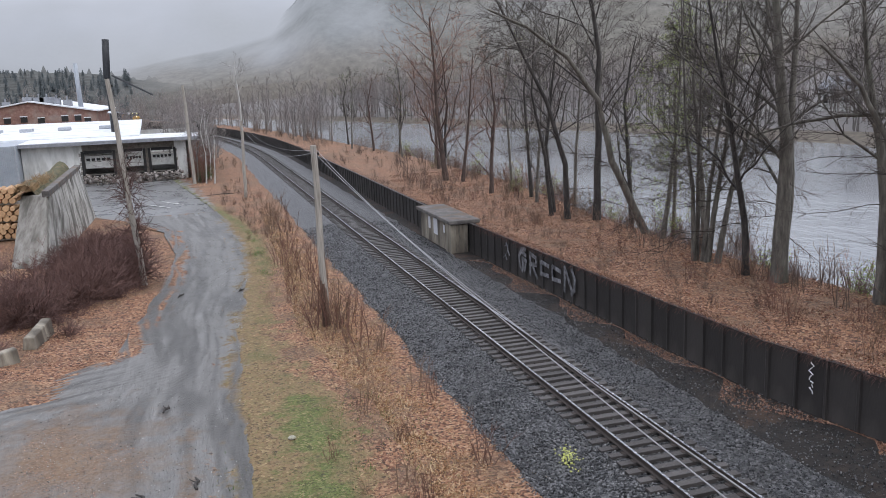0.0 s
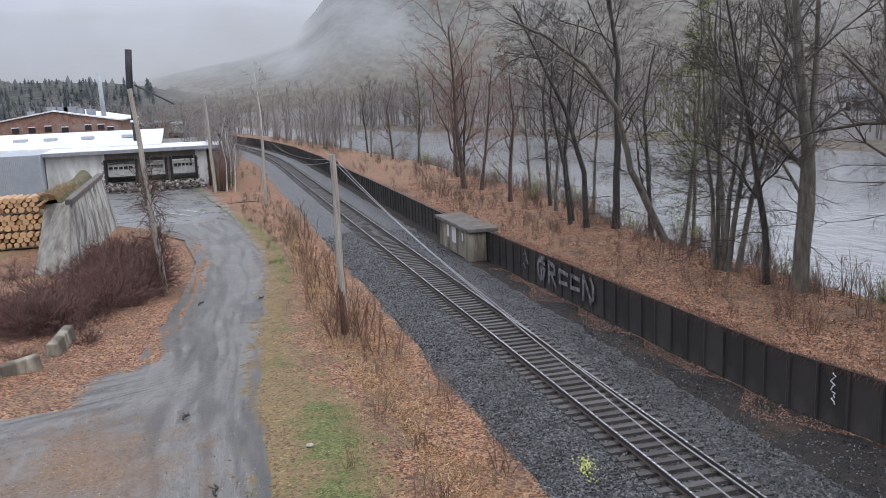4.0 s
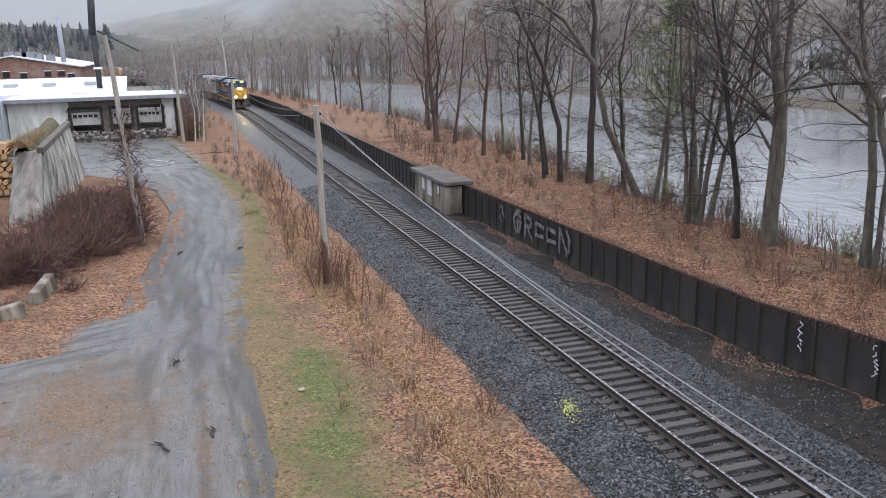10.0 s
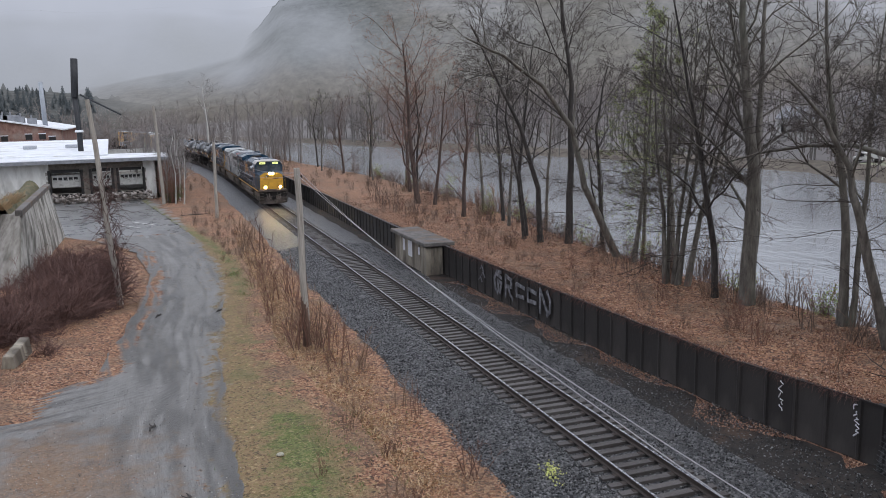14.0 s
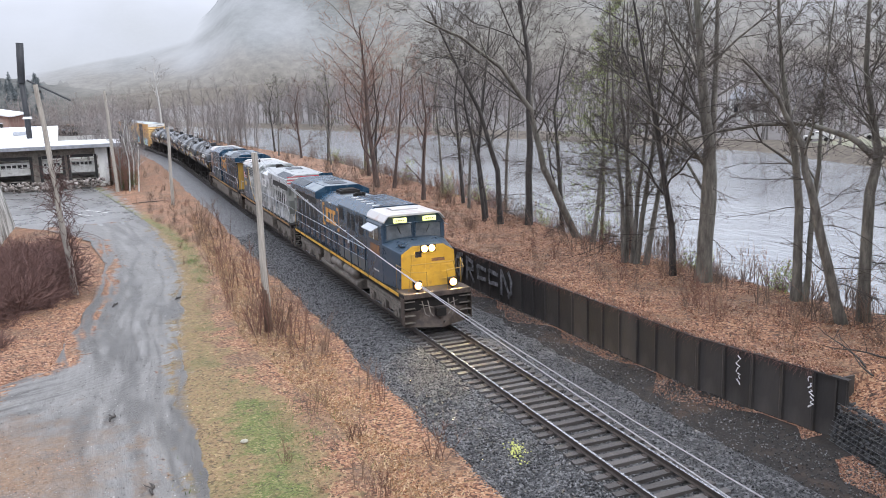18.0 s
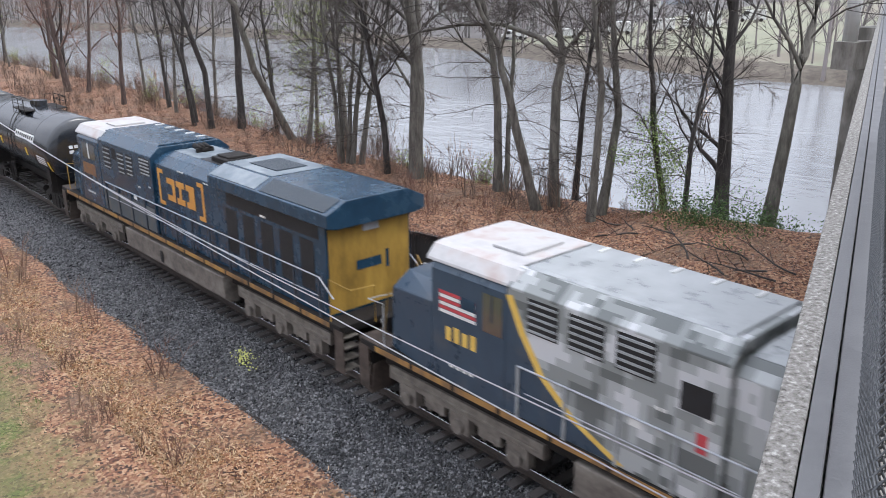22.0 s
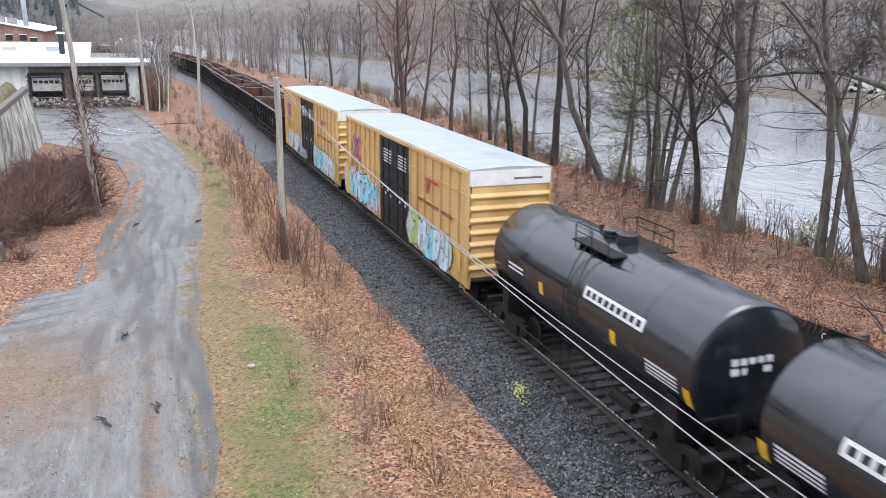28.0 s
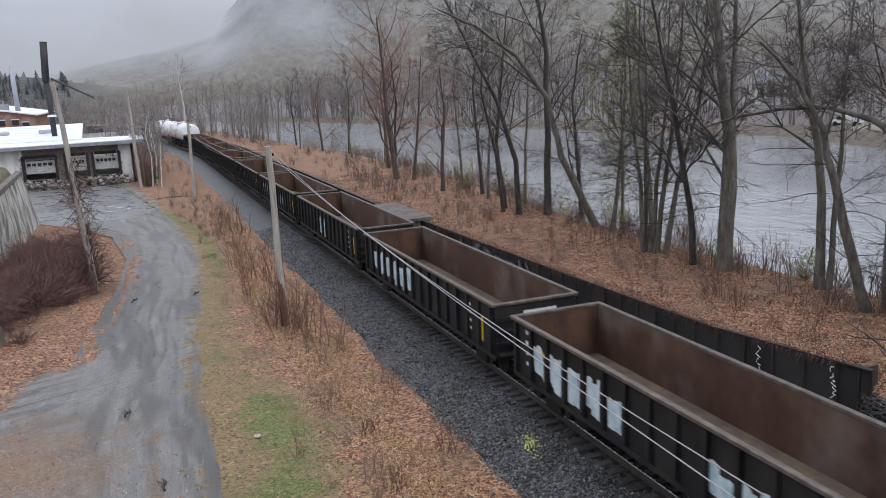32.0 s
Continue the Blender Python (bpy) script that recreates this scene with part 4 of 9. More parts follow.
# ---- glowing backdrop hills with painted mist, far behind everything ----
def hill(name, az0, az1, r0, r1, top, woods, foot_col, mist, label, seed, tooth=5.0, rugged=0.38):
    """A wooded slope round the valley, glowing in painted tones; mist(az, up) says how far painted cloud hides it, 0 to
    1.
    """
    gg = Geo()
    nx, nr = 460, 40
    veil_at, upper = [], []
    for j in range(nr):
        k = j / (nr - 1)
        r = r0 + (r1 - r0) * k
        for i in range(nx):
            a = az0 + (az1 - az0) * i / (nx - 1)
            h = along(top, a) * (1 + 0.06 * noise.noise(Vector((a * 0.25, seed, 0))))
            crest = max(0.0, k - 0.93) / 0.07
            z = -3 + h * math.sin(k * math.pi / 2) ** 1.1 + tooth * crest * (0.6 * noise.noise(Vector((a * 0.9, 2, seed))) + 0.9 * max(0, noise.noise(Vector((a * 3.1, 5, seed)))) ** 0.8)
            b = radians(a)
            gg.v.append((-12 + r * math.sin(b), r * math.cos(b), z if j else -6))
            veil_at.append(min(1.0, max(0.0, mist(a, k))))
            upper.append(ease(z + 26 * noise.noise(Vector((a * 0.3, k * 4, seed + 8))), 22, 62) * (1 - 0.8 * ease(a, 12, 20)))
    for j in range(nr - 1):
        for i in range(nx - 1):
            gg.f.append((j * nx + i, j * nx + i + 1, (j + 1) * nx + i + 1, (j + 1) * nx + i))
            gg.m.append(0)
    m = bpy.data.materials.new(name)
    m.use_nodes = True
    nt, ln = m.node_tree.nodes, m.node_tree.links
    tc = nt.new("ShaderNodeTexCoord")
    mp = nt.new("ShaderNodeMapping")
    mp.inputs["Scale"].default_value = (1, 1, 0.22)
    ln.new(tc.outputs["Object"], mp.inputs[0])
    crowns = nt.new("ShaderNodeTexNoise")
    crowns.inputs["Scale"].default_value, crowns.inputs["Detail"].default_value = 0.16, 8
    crowns.inputs["Roughness"].default_value = 0.72
    ln.new(mp.outputs[0], crowns.inputs["Vector"])
    grain = nt.new("ShaderNodeMapRange")
    grain.inputs[1].default_value, grain.inputs[2].default_value = 0.3, 0.7
    grain.inputs[3].default_value, grain.inputs[4].default_value = 1 - rugged, 1 + rugged
    ln.new(crowns.outputs[0], grain.inputs[0])
    # bare brown woods at its foot, conifers above tinted bluer by painted haze
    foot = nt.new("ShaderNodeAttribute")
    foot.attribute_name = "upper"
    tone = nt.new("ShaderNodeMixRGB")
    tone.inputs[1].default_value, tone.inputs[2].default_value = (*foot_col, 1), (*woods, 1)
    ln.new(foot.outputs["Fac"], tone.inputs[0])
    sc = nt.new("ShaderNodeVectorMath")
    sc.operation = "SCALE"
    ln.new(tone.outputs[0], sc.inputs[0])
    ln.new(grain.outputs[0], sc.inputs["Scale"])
    # the slope glows in its own tone instead of taking the scene's light
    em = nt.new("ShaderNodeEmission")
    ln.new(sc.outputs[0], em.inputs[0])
    clear = nt.new("ShaderNodeBsdfTransparent")
    veil = nt.new("ShaderNodeMixShader")
    at = nt.new("ShaderNodeAttribute")
    at.attribute_name = "mist"
    ln.new(at.outputs["Fac"], veil.inputs[0])
    ln.new(em.outputs[0], veil.inputs[1])
    ln.new(clear.outputs[0], veil.inputs[2])
    ln.new(veil.outputs[0], nt["Material Output"].inputs[0])
    nt.remove(nt["Principled BSDF"])
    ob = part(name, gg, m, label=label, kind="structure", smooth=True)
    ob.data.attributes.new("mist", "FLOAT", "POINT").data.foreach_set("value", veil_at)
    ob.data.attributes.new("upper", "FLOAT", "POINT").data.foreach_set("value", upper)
    return tagged(ob, category="hill")


def wisps(a, k, seed, f=1.0):
    """Wisps of painted cloud, longer than they are high."""
    return noise.noise(Vector((a * 0.11 * f + k * 0.9, k * 3.2 * f, seed))) + 0.5 * noise.noise(Vector((a * 0.3 * f + k * 1.6, k * 7.0 * f, seed + 3))) + 0.25 * noise.noise(Vector((a * 0.8 * f, k * 15.0 * f, seed + 5)))


def far_mist(a, k):
    return 0.5 + 0.5 * ease(k, 0.3, 1.0) + 0.28 * wisps(a, k, 2)


def near_mist(a, k):
    # the low shoulder fades into painted cloud, the steep crest stands clear with mist painted below it
    edge = ease(k, 0.2, 0.95) * (1 - ease(a, 5.5, 8.8))
    high = 0.35 * ease(a, 14, 30) * ease(k, 0.6, 1.0)
    band = 0.42 * (1 - 0.6 * ease(a, 12, 20)) * math.exp(-((k - 0.42) / 0.2) ** 2)
    top = 0.3 * ease(k, 0.85, 1.0)
    return 0.1 + edge + high + band + top + 0.42 * wisps(a, k, 7) * ease(k, 0.1, 0.5)


def left_mist(a, k):
    return 0.06 + ease(a, -5.5, 2.5) + 0.3 * ease(k, 0.8, 1.0) * ease(a, -9, -4) + 0.15 * wisps(a, k, 11)


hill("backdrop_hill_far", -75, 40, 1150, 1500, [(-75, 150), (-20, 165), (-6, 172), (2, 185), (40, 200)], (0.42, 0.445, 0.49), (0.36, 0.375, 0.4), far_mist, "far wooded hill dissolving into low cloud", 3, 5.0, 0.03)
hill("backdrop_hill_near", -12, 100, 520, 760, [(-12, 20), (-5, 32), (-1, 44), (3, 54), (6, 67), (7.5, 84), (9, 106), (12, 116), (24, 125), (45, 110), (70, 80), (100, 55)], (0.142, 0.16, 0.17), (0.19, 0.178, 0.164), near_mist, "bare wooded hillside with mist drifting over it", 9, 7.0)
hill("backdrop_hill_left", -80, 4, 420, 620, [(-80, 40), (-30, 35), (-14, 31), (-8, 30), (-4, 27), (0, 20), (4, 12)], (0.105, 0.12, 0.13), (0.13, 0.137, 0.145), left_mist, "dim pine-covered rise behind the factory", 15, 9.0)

# ---- sheet-pile wall ----
WALL_TOP = 1.27
wall = thing("wall_sheet_pile", pose(0, 0, 0), "black tarred sheet-pile retaining wall with graffiti, holding the river bank", "retaining wall", kind="structure")
gp = Geo().prism([(-0.54, 0.02), (-0.54, -0.09), (-0.47, -0.1), (-0.44, -0.02), (0.44, 0.0), (0.5, -0.045), (0.54, -0.045), (0.54, 0.02)], -0.9, WALL_TOP)
gp.v = [(x, z, y) for x, y, z in gp.v]
PILE_ME = gp.mesh("sheet_pile", [M["pile"]])
fix_normals(PILE_ME)
gq = Geo().box(-0.54, 0.54, -0.11, 0.08, WALL_TOP, WALL_TOP + 0.05)
CAP_ME = gq.mesh("wall_cap", [M["pile"]])
fix_normals(CAP_ME)


def wall_line(y0, y1, step):
    out, y = [], y0
    while y < y1:
        a, b = Vector((wall_x(y) - 0.16, y, 0)), Vector((wall_x(y + 0.4) - 0.16, y + 0.4, 0))
        d = (b - a).normalized()
        out.append((a, math.degrees(math.atan2(d.y, d.x))))
        y += step * d.y
    return out


count = 0
far_pile = Geo()
for y0, y1 in ((WALL_END, 48.2), (55.6, 260)):
    for p, ang in wall_line(y0, y1, 1.08):
        jit = 0.03 * noise.noise(Vector((p.y * 0.9, 0, 0)))
        if count < 90:
            shared("sheet_pile", PILE_ME, wall, pose(p.x + jit, p.y, jit, 0.6 * jit * 20, 0, ang + 180))
            shared("wall_cap", CAP_ME, wall, pose(p.x, p.y, 0, 0, 0, ang + 180))
        else:
            m = pose(p.x, p.y, 0, 0, 0, ang + 180)
            far_pile.add([m @ Vector(v) for v in gp.v], gp.f)
        count += 1
part("far_piling", far_pile, M["pile"], wall, kind="stuff")
# the end of the wall turns into the bank
part("end_pile", Geo().box(wall_x(WALL_END) - 0.2, wall_x(WALL_END) + 0.5, WALL_END - 0.2, WALL_END - 0.14, -0.9, WALL_TOP), M["pile"], wall)


M["faded_white"] = mat("thin_faded_spray_paint", [(0.04, 0.04, 0.044), (0.15, 0.15, 0.16), (0.3, 0.3, 0.315)], 4, 0.7, 0)
# the tag on the wall, letter by letter
STROKES = {
    "G": [[(0.75, 1.0), (0.28, 0.95), (0.0, 0.6), (0.08, 0.2), (0.35, 0.0)], [(0.3, 0.84), (0.78, 0.74)], [(0.38, 0.55), (0.8, 0.5), (0.62, 0.06)], [(0.38, 0.55), (0.48, 0.12)]],
    "R": [[(0.08, 0.0), (0.1, 0.92), (0.7, 0.82), (0.72, 0.52), (0.15, 0.46)], [(0.36, 0.46), (0.56, 0.2), (0.82, 0.0)]],
    "E": [[(0.12, 0.76), (0.85, 0.7)], [(0.82, 0.3), (0.1, 0.26), (0.04, 0.74)]],
    "N": [[(0.05, 0.0), (0.08, 0.95), (0.68, 0.18)], [(0.72, 0.95), (0.98, 0.62), (0.94, 0.2), (0.7, 0.0)]]}
for i, ch in enumerate("GREEN"):
    q = Geo()
    k = 0
    for line in STROKES[ch]:
        for (u0, v0), (u1, v1) in zip(line, line[1:]):
            d = math.hypot(u1 - u0, v1 - v0)
            nu, nv = -(v1 - v0) / d * 0.085, (u1 - u0) / d * 0.085
            e0, e1 = (u1 - u0) / d * 0.06, (v1 - v0) / d * 0.06
            poly = []
            for u, v in ((u0 - e0 + nu, v0 - e1 + nv), (u1 + e0 + nu, v1 + e1 + nv), (u1 + e0 - nu, v1 + e1 - nv), (u0 - e0 - nu, v0 - e1 - nv)):
                y = 40.6 - i * 1.3 - u * 1.12
                poly.append((wall_x(y) - 0.3 - 0.0012 * k, y, -0.08 + v * 1.22))
            q.slab(poly, (-1, 0, 0), 0.004)
            k += 1
    part("graffiti_letter", q, M["faded_white"], wall, "white spray-painted letter")
gs = Geo()
for y, z in ((42.6, 0.1), (42.2, 0.4), (42.4, 0.75)):
    gs.tube([(wall_x(y) - 0.27, y - 0.25, z), (wall_x(y) - 0.27, y, z + 0.3), (wall_x(y) - 0.27, y + 0.25, z + 0.05)], 0.035, 4)
part("graffiti_tag", gs, M["faded_white"], wall, "small white sprayed tag")
for yc in (20.0, 17.45):
    for k in range(5):
        z = 0.15 + k * 0.2
        q = Geo()
        x = wall_x(yc) - 0.28
        r = random.Random(k + int(yc * 10))
        q.tube([(x, yc + r.uniform(-.12, .12), z), (x, yc + r.uniform(-.14, .14), z + 0.08), (x, yc + r.uniform(-.12, .12), z + 0.15), (x, yc, z + 0.17)], 0.022, 4)
        part("graffiti_tag", q, M["graffiti_white"], wall, "small white sprayed tag")

# ---- concrete block in the wall ----
M["pier_stain"] = mat("streaked_old_concrete", [(0.1, 0.085, 0.07), (0.25, 0.22, 0.175), (0.44, 0.4, 0.325)], 2.2, 0.88, 0.5, 30, stretch=(1, 1, 0.25), stain=(1.1, (0.06, 0.048, 0.038), 0.46, 0.6, 0.85))
M["pier_cap"] = mat("dark_weathered_cap", [(0.06, 0.055, 0.052), (0.13, 0.12, 0.112), (0.21, 0.195, 0.18)], 1.6, 0.85, 0.6, 18, stain=(0.8, (0.12, 0.075, 0.045), 0.5, 0.62, 0.6))
blk = thing("concrete_pier", pose(0, 0, 0), "stained concrete pier with a flat cap set into the sheet-pile wall", "pier", kind="structure")
part("pier_body", Geo().box(3.78, 5.4, 48.6, 55.6, -0.9, 1.28), M["pier_stain"], blk, bevel=0.04)
part("pier_front", Geo().box(3.66, 4.8, 48.4, 49.5, -0.9, 1.22), M["pier_stain"], blk, bevel=0.04)
part("pier_cap", Geo().box(3.5, 5.55, 48.2, 55.8, 1.28, 1.52), M["pier_cap"], blk, "weathered flat cap", bevel=0.05)
for i, (y, z, w, h) in enumerate(((53.2, 0.3, 0.5, 0.8), (51.6, 0.1, 0.9, 1.1), (50.0, 0.5, 0.3, 0.5))):
    part("paint_patch", Geo().box(3.772, 3.779, y, y + w, z, z + h), M["graffiti_white"], blk, "patch of pale paint")

# ---- ties ----
gt = Geo().box(-1.3, 1.3, -0.115, 0.115, -0.36, -0.192)
TIE_ME = gt.mesh("tie", [M["tie"]])
gpl = Geo()
for x in (-0.7525, 0.7525):
    gpl.box(x - 0.17, x + 0.17, -0.09, 0.09, -0.192, -0.176)
PLATE_ME = gpl.mesh("tie_plates", [M["rail_side"]])
far_ties = Geo()
s = 4.0
n_tie = 0
while s < 300:
    m = track_pose(s) @ pose(rng.normal() * 0.03, rng.normal() * 0.015, rng.normal() * 0.008, 0, 0, rng.normal() * 0.7)
    if n_tie < 190:
        shared("tie", TIE_ME, track, m)
        shared("tie_plate", PLATE_ME, track, m)
    else:
        far_ties.add([m @ Vector(v) for v in gt.v], gt.f)
    n_tie += 1
    s += 0.5
part("far_ties", far_ties, M["tie"], track, kind="stuff")

# ---- utility poles and their wires ----
def utility_pole(base, top, r0, r1, label, dark=False, pegs=0):
    e = thing("utility_pole", pose(*base), label, "pole", "poles along the track")
    b, t = Vector((0, 0, -0.3)), Vector(top) - Vector(base)
    pts = [b + (t - b) * k for k in (0, 0.2, 0.4, 0.6, 0.8, 1.0)]
    pts = [p + Vector((0.03 * math.sin(i * 2.1), 0.03 * math.cos(i * 1.7), 0)) for i, p in enumerate(pts)]
    part("shaft", Geo().tube(pts, [r0 + (r1 - r0) * k for k in (0, 0.2, 0.4, 0.6, 0.8, 1.0)], 12), M["pole_wood"], e, smooth=False)
    if dark:
        part("rotten_foot", Geo().tube([b, b + (t - b) * 0.2, b + (t - b) * 0.44], [r0 + 0.012, r0 + 0.012, r0 * 0.82 + 0.012], 12), M["pole_foot"], e, "dark rotten pole foot")
    part("bolt", Geo().tube([t + Vector((-0.2, 0, -0.4)), t + Vector((0.2, 0, -0.4))], 0.015, 6), M["under"], e)
    part("insulator", Geo().tube([t + Vector((0.17, 0, -0.42)), t + Vector((0.17, 0, -0.3))], [0.05, 0.03], 8), M["under"], e)
    return e


utility_pole((-6.22, 35.53, -0.45), (-6.27, 35.5, 7.45), 0.16, 0.13, "weathered grey wooden pole with a dark rotten foot", True)
utility_pole((-6.32, 83.4, -0.45), (-6.13, 83.4, 7.06), 0.17, 0.13, "weathered pale wooden pole beside the track")
utility_pole((-10.88, 100.3, -0.45), (-11.2, 100.3, 10.75), 0.2, 0.15, "tall brown wooden pole at the yard corner")
utility_pole((-14.3, 48.1, -0.45), (-15.02, 48.1, 10.71), 0.17, 0.12, "leaning grey wooden pole wrapped in dead vines")


def span(a, b, sag, r=0.011, n=18):
    a, b = Vector(a), Vector(b)
    return Geo().tube([a + (b - a) * (k / n) - Vector((0, 0, sag * 4 * (k / n) * (1 - k / n))) for k in range(n + 1)], r, 5)


for a, b, sag in (((-6.19, 35.5, 7.3), (-5.47, -1.0, 5.15), 0.79), ((-6.3, 35.5, 7.2), (-5.77, -1.0, 4.77), 0.41),
                  ((-6.1, 83.3, 6.8), (-6.19, 35.5, 7.25), 0.8), ((-6.2, 83.3, 6.6), (-6.3, 35.5, 7.15), 1.1),
                  ((-11.1, 100.3, 9.4), (-6.15, 83.4, 6.9), 0.5), ((-11.1, 100.3, 9.0), (-16, 118, 6.5), 0.9)):
    w = part("overhead_wire", span(a, b, sag, 0.01 if b[1] < 0 else 0.01), M["cable"], label="pale twisted overhead wire hung between poles")
    tagged(w, category="wire", group="wires along the track")

# ---- loading-dock warehouse ----
wh = thing("warehouse", pose(0, 0, 0), "low white-walled warehouse with three loading docks and a pale roof", "warehouse", kind="")
part("side_wall", Geo().box(-11.5, -11.2, 109.8, 148, -0.6, 4.2), M["white_wall"], wh)
for x0, x1, z0, z1 in ((-30.3, -23.6, -0.6, 4.2), (-20.0, -18.9, -0.6, 4.2), (-16.6, -15.9, -0.6, 4.2), (-12.9, -11.2, -0.6, 4.2), (-23.6, -20.0, 3.4, 4.2), (-18.9, -16.6, 3.4, 4.2), (-15.9, -12.9, 3.4, 4.2),
                       (-23.6, -20.0, -0.6, 0.5), (-18.9, -16.6, -0.6, 0.5), (-15.9, -12.9, -0.6, 0.5)):
    part("front_wall", Geo().box(x0, x1, 109.8, 110.1, z0, z1), M["white_wall"] if z0 < 0 and z1 > 4 and x1 - x0 > 1.5 else M["grime"], wh)
part("back_wall", Geo().box(-30.3, -11.2, 148, 148.3, -0.6, 4.2), M["white_wall"], wh)
part("dock_floor", Geo().box(-30, -11.5, 110.2, 147.8, 0.4, 0.5), M["concrete"], wh)
for x0, x1, zt in ((-23.4, -20.2, 3.1), (-18.8, -16.7, 3.1), (-15.7, -13.1, 2.9)):
    dd = part("dock_door", Geo().box(x0, x1, 110.25, 110.33, 1.25, zt - 0.3), M["door_paint"], wh, "grimy white dock door")
    for k in range(5):
        w = (x1 - x0 - 0.3) / 5
        part("door_window", Geo().box(x0 + 0.15 + k * w, x0 + 0.15 + (k + 0.75) * w, 110.22, 110.246, 2.1, 2.5), M["dark"], dd)
    for k in range(3):
        part("door_rail", Geo().box(x0, x1, 110.2, 110.244, 1.3 + k * 0.42, 1.35 + k * 0.42), M["door_paint"], dd)
    part("dock_seal", Geo().box(x0 - 0.35, x0 - 0.05, 109.6, 109.98, -0.3, 3.4).box(x1 + 0.05, x1 + 0.35, 109.6, 109.98, -0.3, 3.4).box(x0, x1, 109.6, 109.98, 3.1, 3.45), M["dark"], wh, "black dock seal")
    part("dock_bumper", Geo().box(x0, x1, 109.5, 109.8, 0.2, 0.5), M["under"], wh)
for k in range(7):
    part("corner_block", Geo().box(-24.0 + 0.1 * (k % 2), -23.55, 109.7, 109.8, -0.5 + k * 0.55, -0.1 + k * 0.55), M["concrete"], wh)
    part("corner_block", Geo().box(-13.0, -12.6 - 0.1 * (k % 2), 109.7, 109.8, -0.5 + k * 0.55, -0.1 + k * 0.55), M["concrete"], wh)
part("roof_edge", Geo().box(-30.6, -9.8, 108.6, 109.6, 4.2, 4.62), M["roof_grey"], wh, "grey roof edge", bevel=0.03)
part("roof", Geo().add([(-30.6, 109.6, 4.6), (-9.8, 109.6, 4.3), (-9.8, 122, 4.55), (-30.6, 122, 4.8), (-30.6, 109.6, 4.4), (-9.8, 109.6, 4.1), (-9.8, 122, 4.35), (-30.6, 122, 4.6)],
                       [(0, 1, 2, 3), (7, 6, 5, 4), (0, 4, 5, 1), (1, 5, 6, 2), (2, 6, 7, 3), (3, 7, 4, 0)]), M["roof_white"], wh, "pale weathered roof sheets")
part("upper_roof", Geo().add([(-44, 118, 4.9), (-17.2, 118, 4.75), (-18.2, 150, 5.9), (-44, 150, 6.0), (-44, 118, 4.5), (-17.2, 118, 4.5), (-18.2, 150, 5.4), (-44, 150, 5.5)],
                             [(0, 1, 2, 3), (7, 6, 5, 4), (0, 4, 5, 1), (1, 5, 6, 2), (2, 6, 7, 3), (3, 7, 4, 0)]), M["roof_white"], wh, "white raised roof")
for x in (-37, -33.0, -28.0, -22.5):
    part("skylight", Geo().box(x - 0.8, x + 0.8, 131, 133, 5.3, 5.75), M["handrail"], wh, bevel=0.05)
for k in range(40):
    part("siding_panel", Geo().box(-38.4 + k * 0.2, -38.28 + k * 0.2, 107.3, 107.4, -0.5, 4.5), M["metal_siding"], wh)
part("siding_wall", Geo().box(-39, -30.4, 107.4, 118, -0.6, 4.6), M["metal_siding"], wh, "grey-blue ribbed metal shed")
part("drainpipe", Geo().tube([(-30.4, 107.2, 4.5), (-30.5, 107.2, 2.2), (-30.3, 107.2, -0.4)], 0.06, 8), M["handrail"], wh)
part("roof_vent", Geo().tube([(-9.7, 113, 4.2), (-9.7, 113, 5.6)], 0.13, 8).tube([(-9.7, 113, 5.6), (-9.7, 113, 5.9)], 0.24, 8), M["under"], wh)
# rubble heap before the docks
n = 420
pos = np.stack([rng.uniform(-23.5, -12, n), rng.uniform(106.6, 109.3, n), rng.uniform(-0.4, 0.55, n) ** 1], 1)
v, f = cloud([(1, 0, 0), (-1, 0, 0), (0, 1, 0), (0, -1, 0), (0, 0, 1), (0, 0, -1)], [(0, 2, 4), (2, 1, 4), (1, 3, 4), (3, 0, 4), (2, 0, 5), (1, 2, 5), (3, 1, 5), (0, 3, 5)], pos, rng.uniform(0.05, 0.32, (n, 1)) * rng.uniform(0.4, 1.4, (n, 3)), seed=5)
tagged(new("rubble_heap", array_mesh("rubble_heap", v, f, [M["rubble"]])), "heap of broken boards and rubble at the docks", "rubble", kind="stuff")

# ---- brick factory behind ----
fc = thing("brick_factory", pose(0, 0, 0), "long red-brick factory with a low gable and roof vents", "factory")
part("wall", Geo().prism([(-62, -0.6), (-26.6, -0.6), (-26.6, 7.4), (-37.5, 9.3), (-48, 7.6), (-62, 7.6)], 165, 205), M["brick"], fc)
for a, b in (((-26.0, 7.3), (-37.5, 9.42)), ((-37.5, 9.42), (-49, 7.5))):
    part("roof", Geo().add([(a[0], 164.6, a[1]), (b[0], 164.6, b[1]), (b[0], 206, b[1]), (a[0], 206, a[1]), (a[0], 164.6, a[1] + 0.22), (b[0], 164.6, b[1] + 0.22), (b[0], 206, b[1] + 0.22), (a[0], 206, a[1] + 0.22)],
                           [(0, 1, 2, 3), (7, 6, 5, 4), (0, 4, 5, 1), (1, 5, 6, 2), (2, 6, 7, 3), (3, 7, 4, 0)]), M["roof_white"], fc, "white roof edge")
for x, z in ((-41.3, 6.3), (-38.6, 6.4), (-35.8, 6.1), (-31.9, 6.3), (-29.7, 6.3), (-28.1, 5.8), (-44, 6.3)):
    w = part("window", Geo().box(x - 0.55, x + 0.55, 164.86, 164.97, z - 0.5, z + 0.5), M["dark"], fc, "dark factory window")
    part("frame", Geo().box(x - 0.62, x + 0.62, 164.8, 164.855, z + 0.45, z + 0.6), M["roof_white"], w)
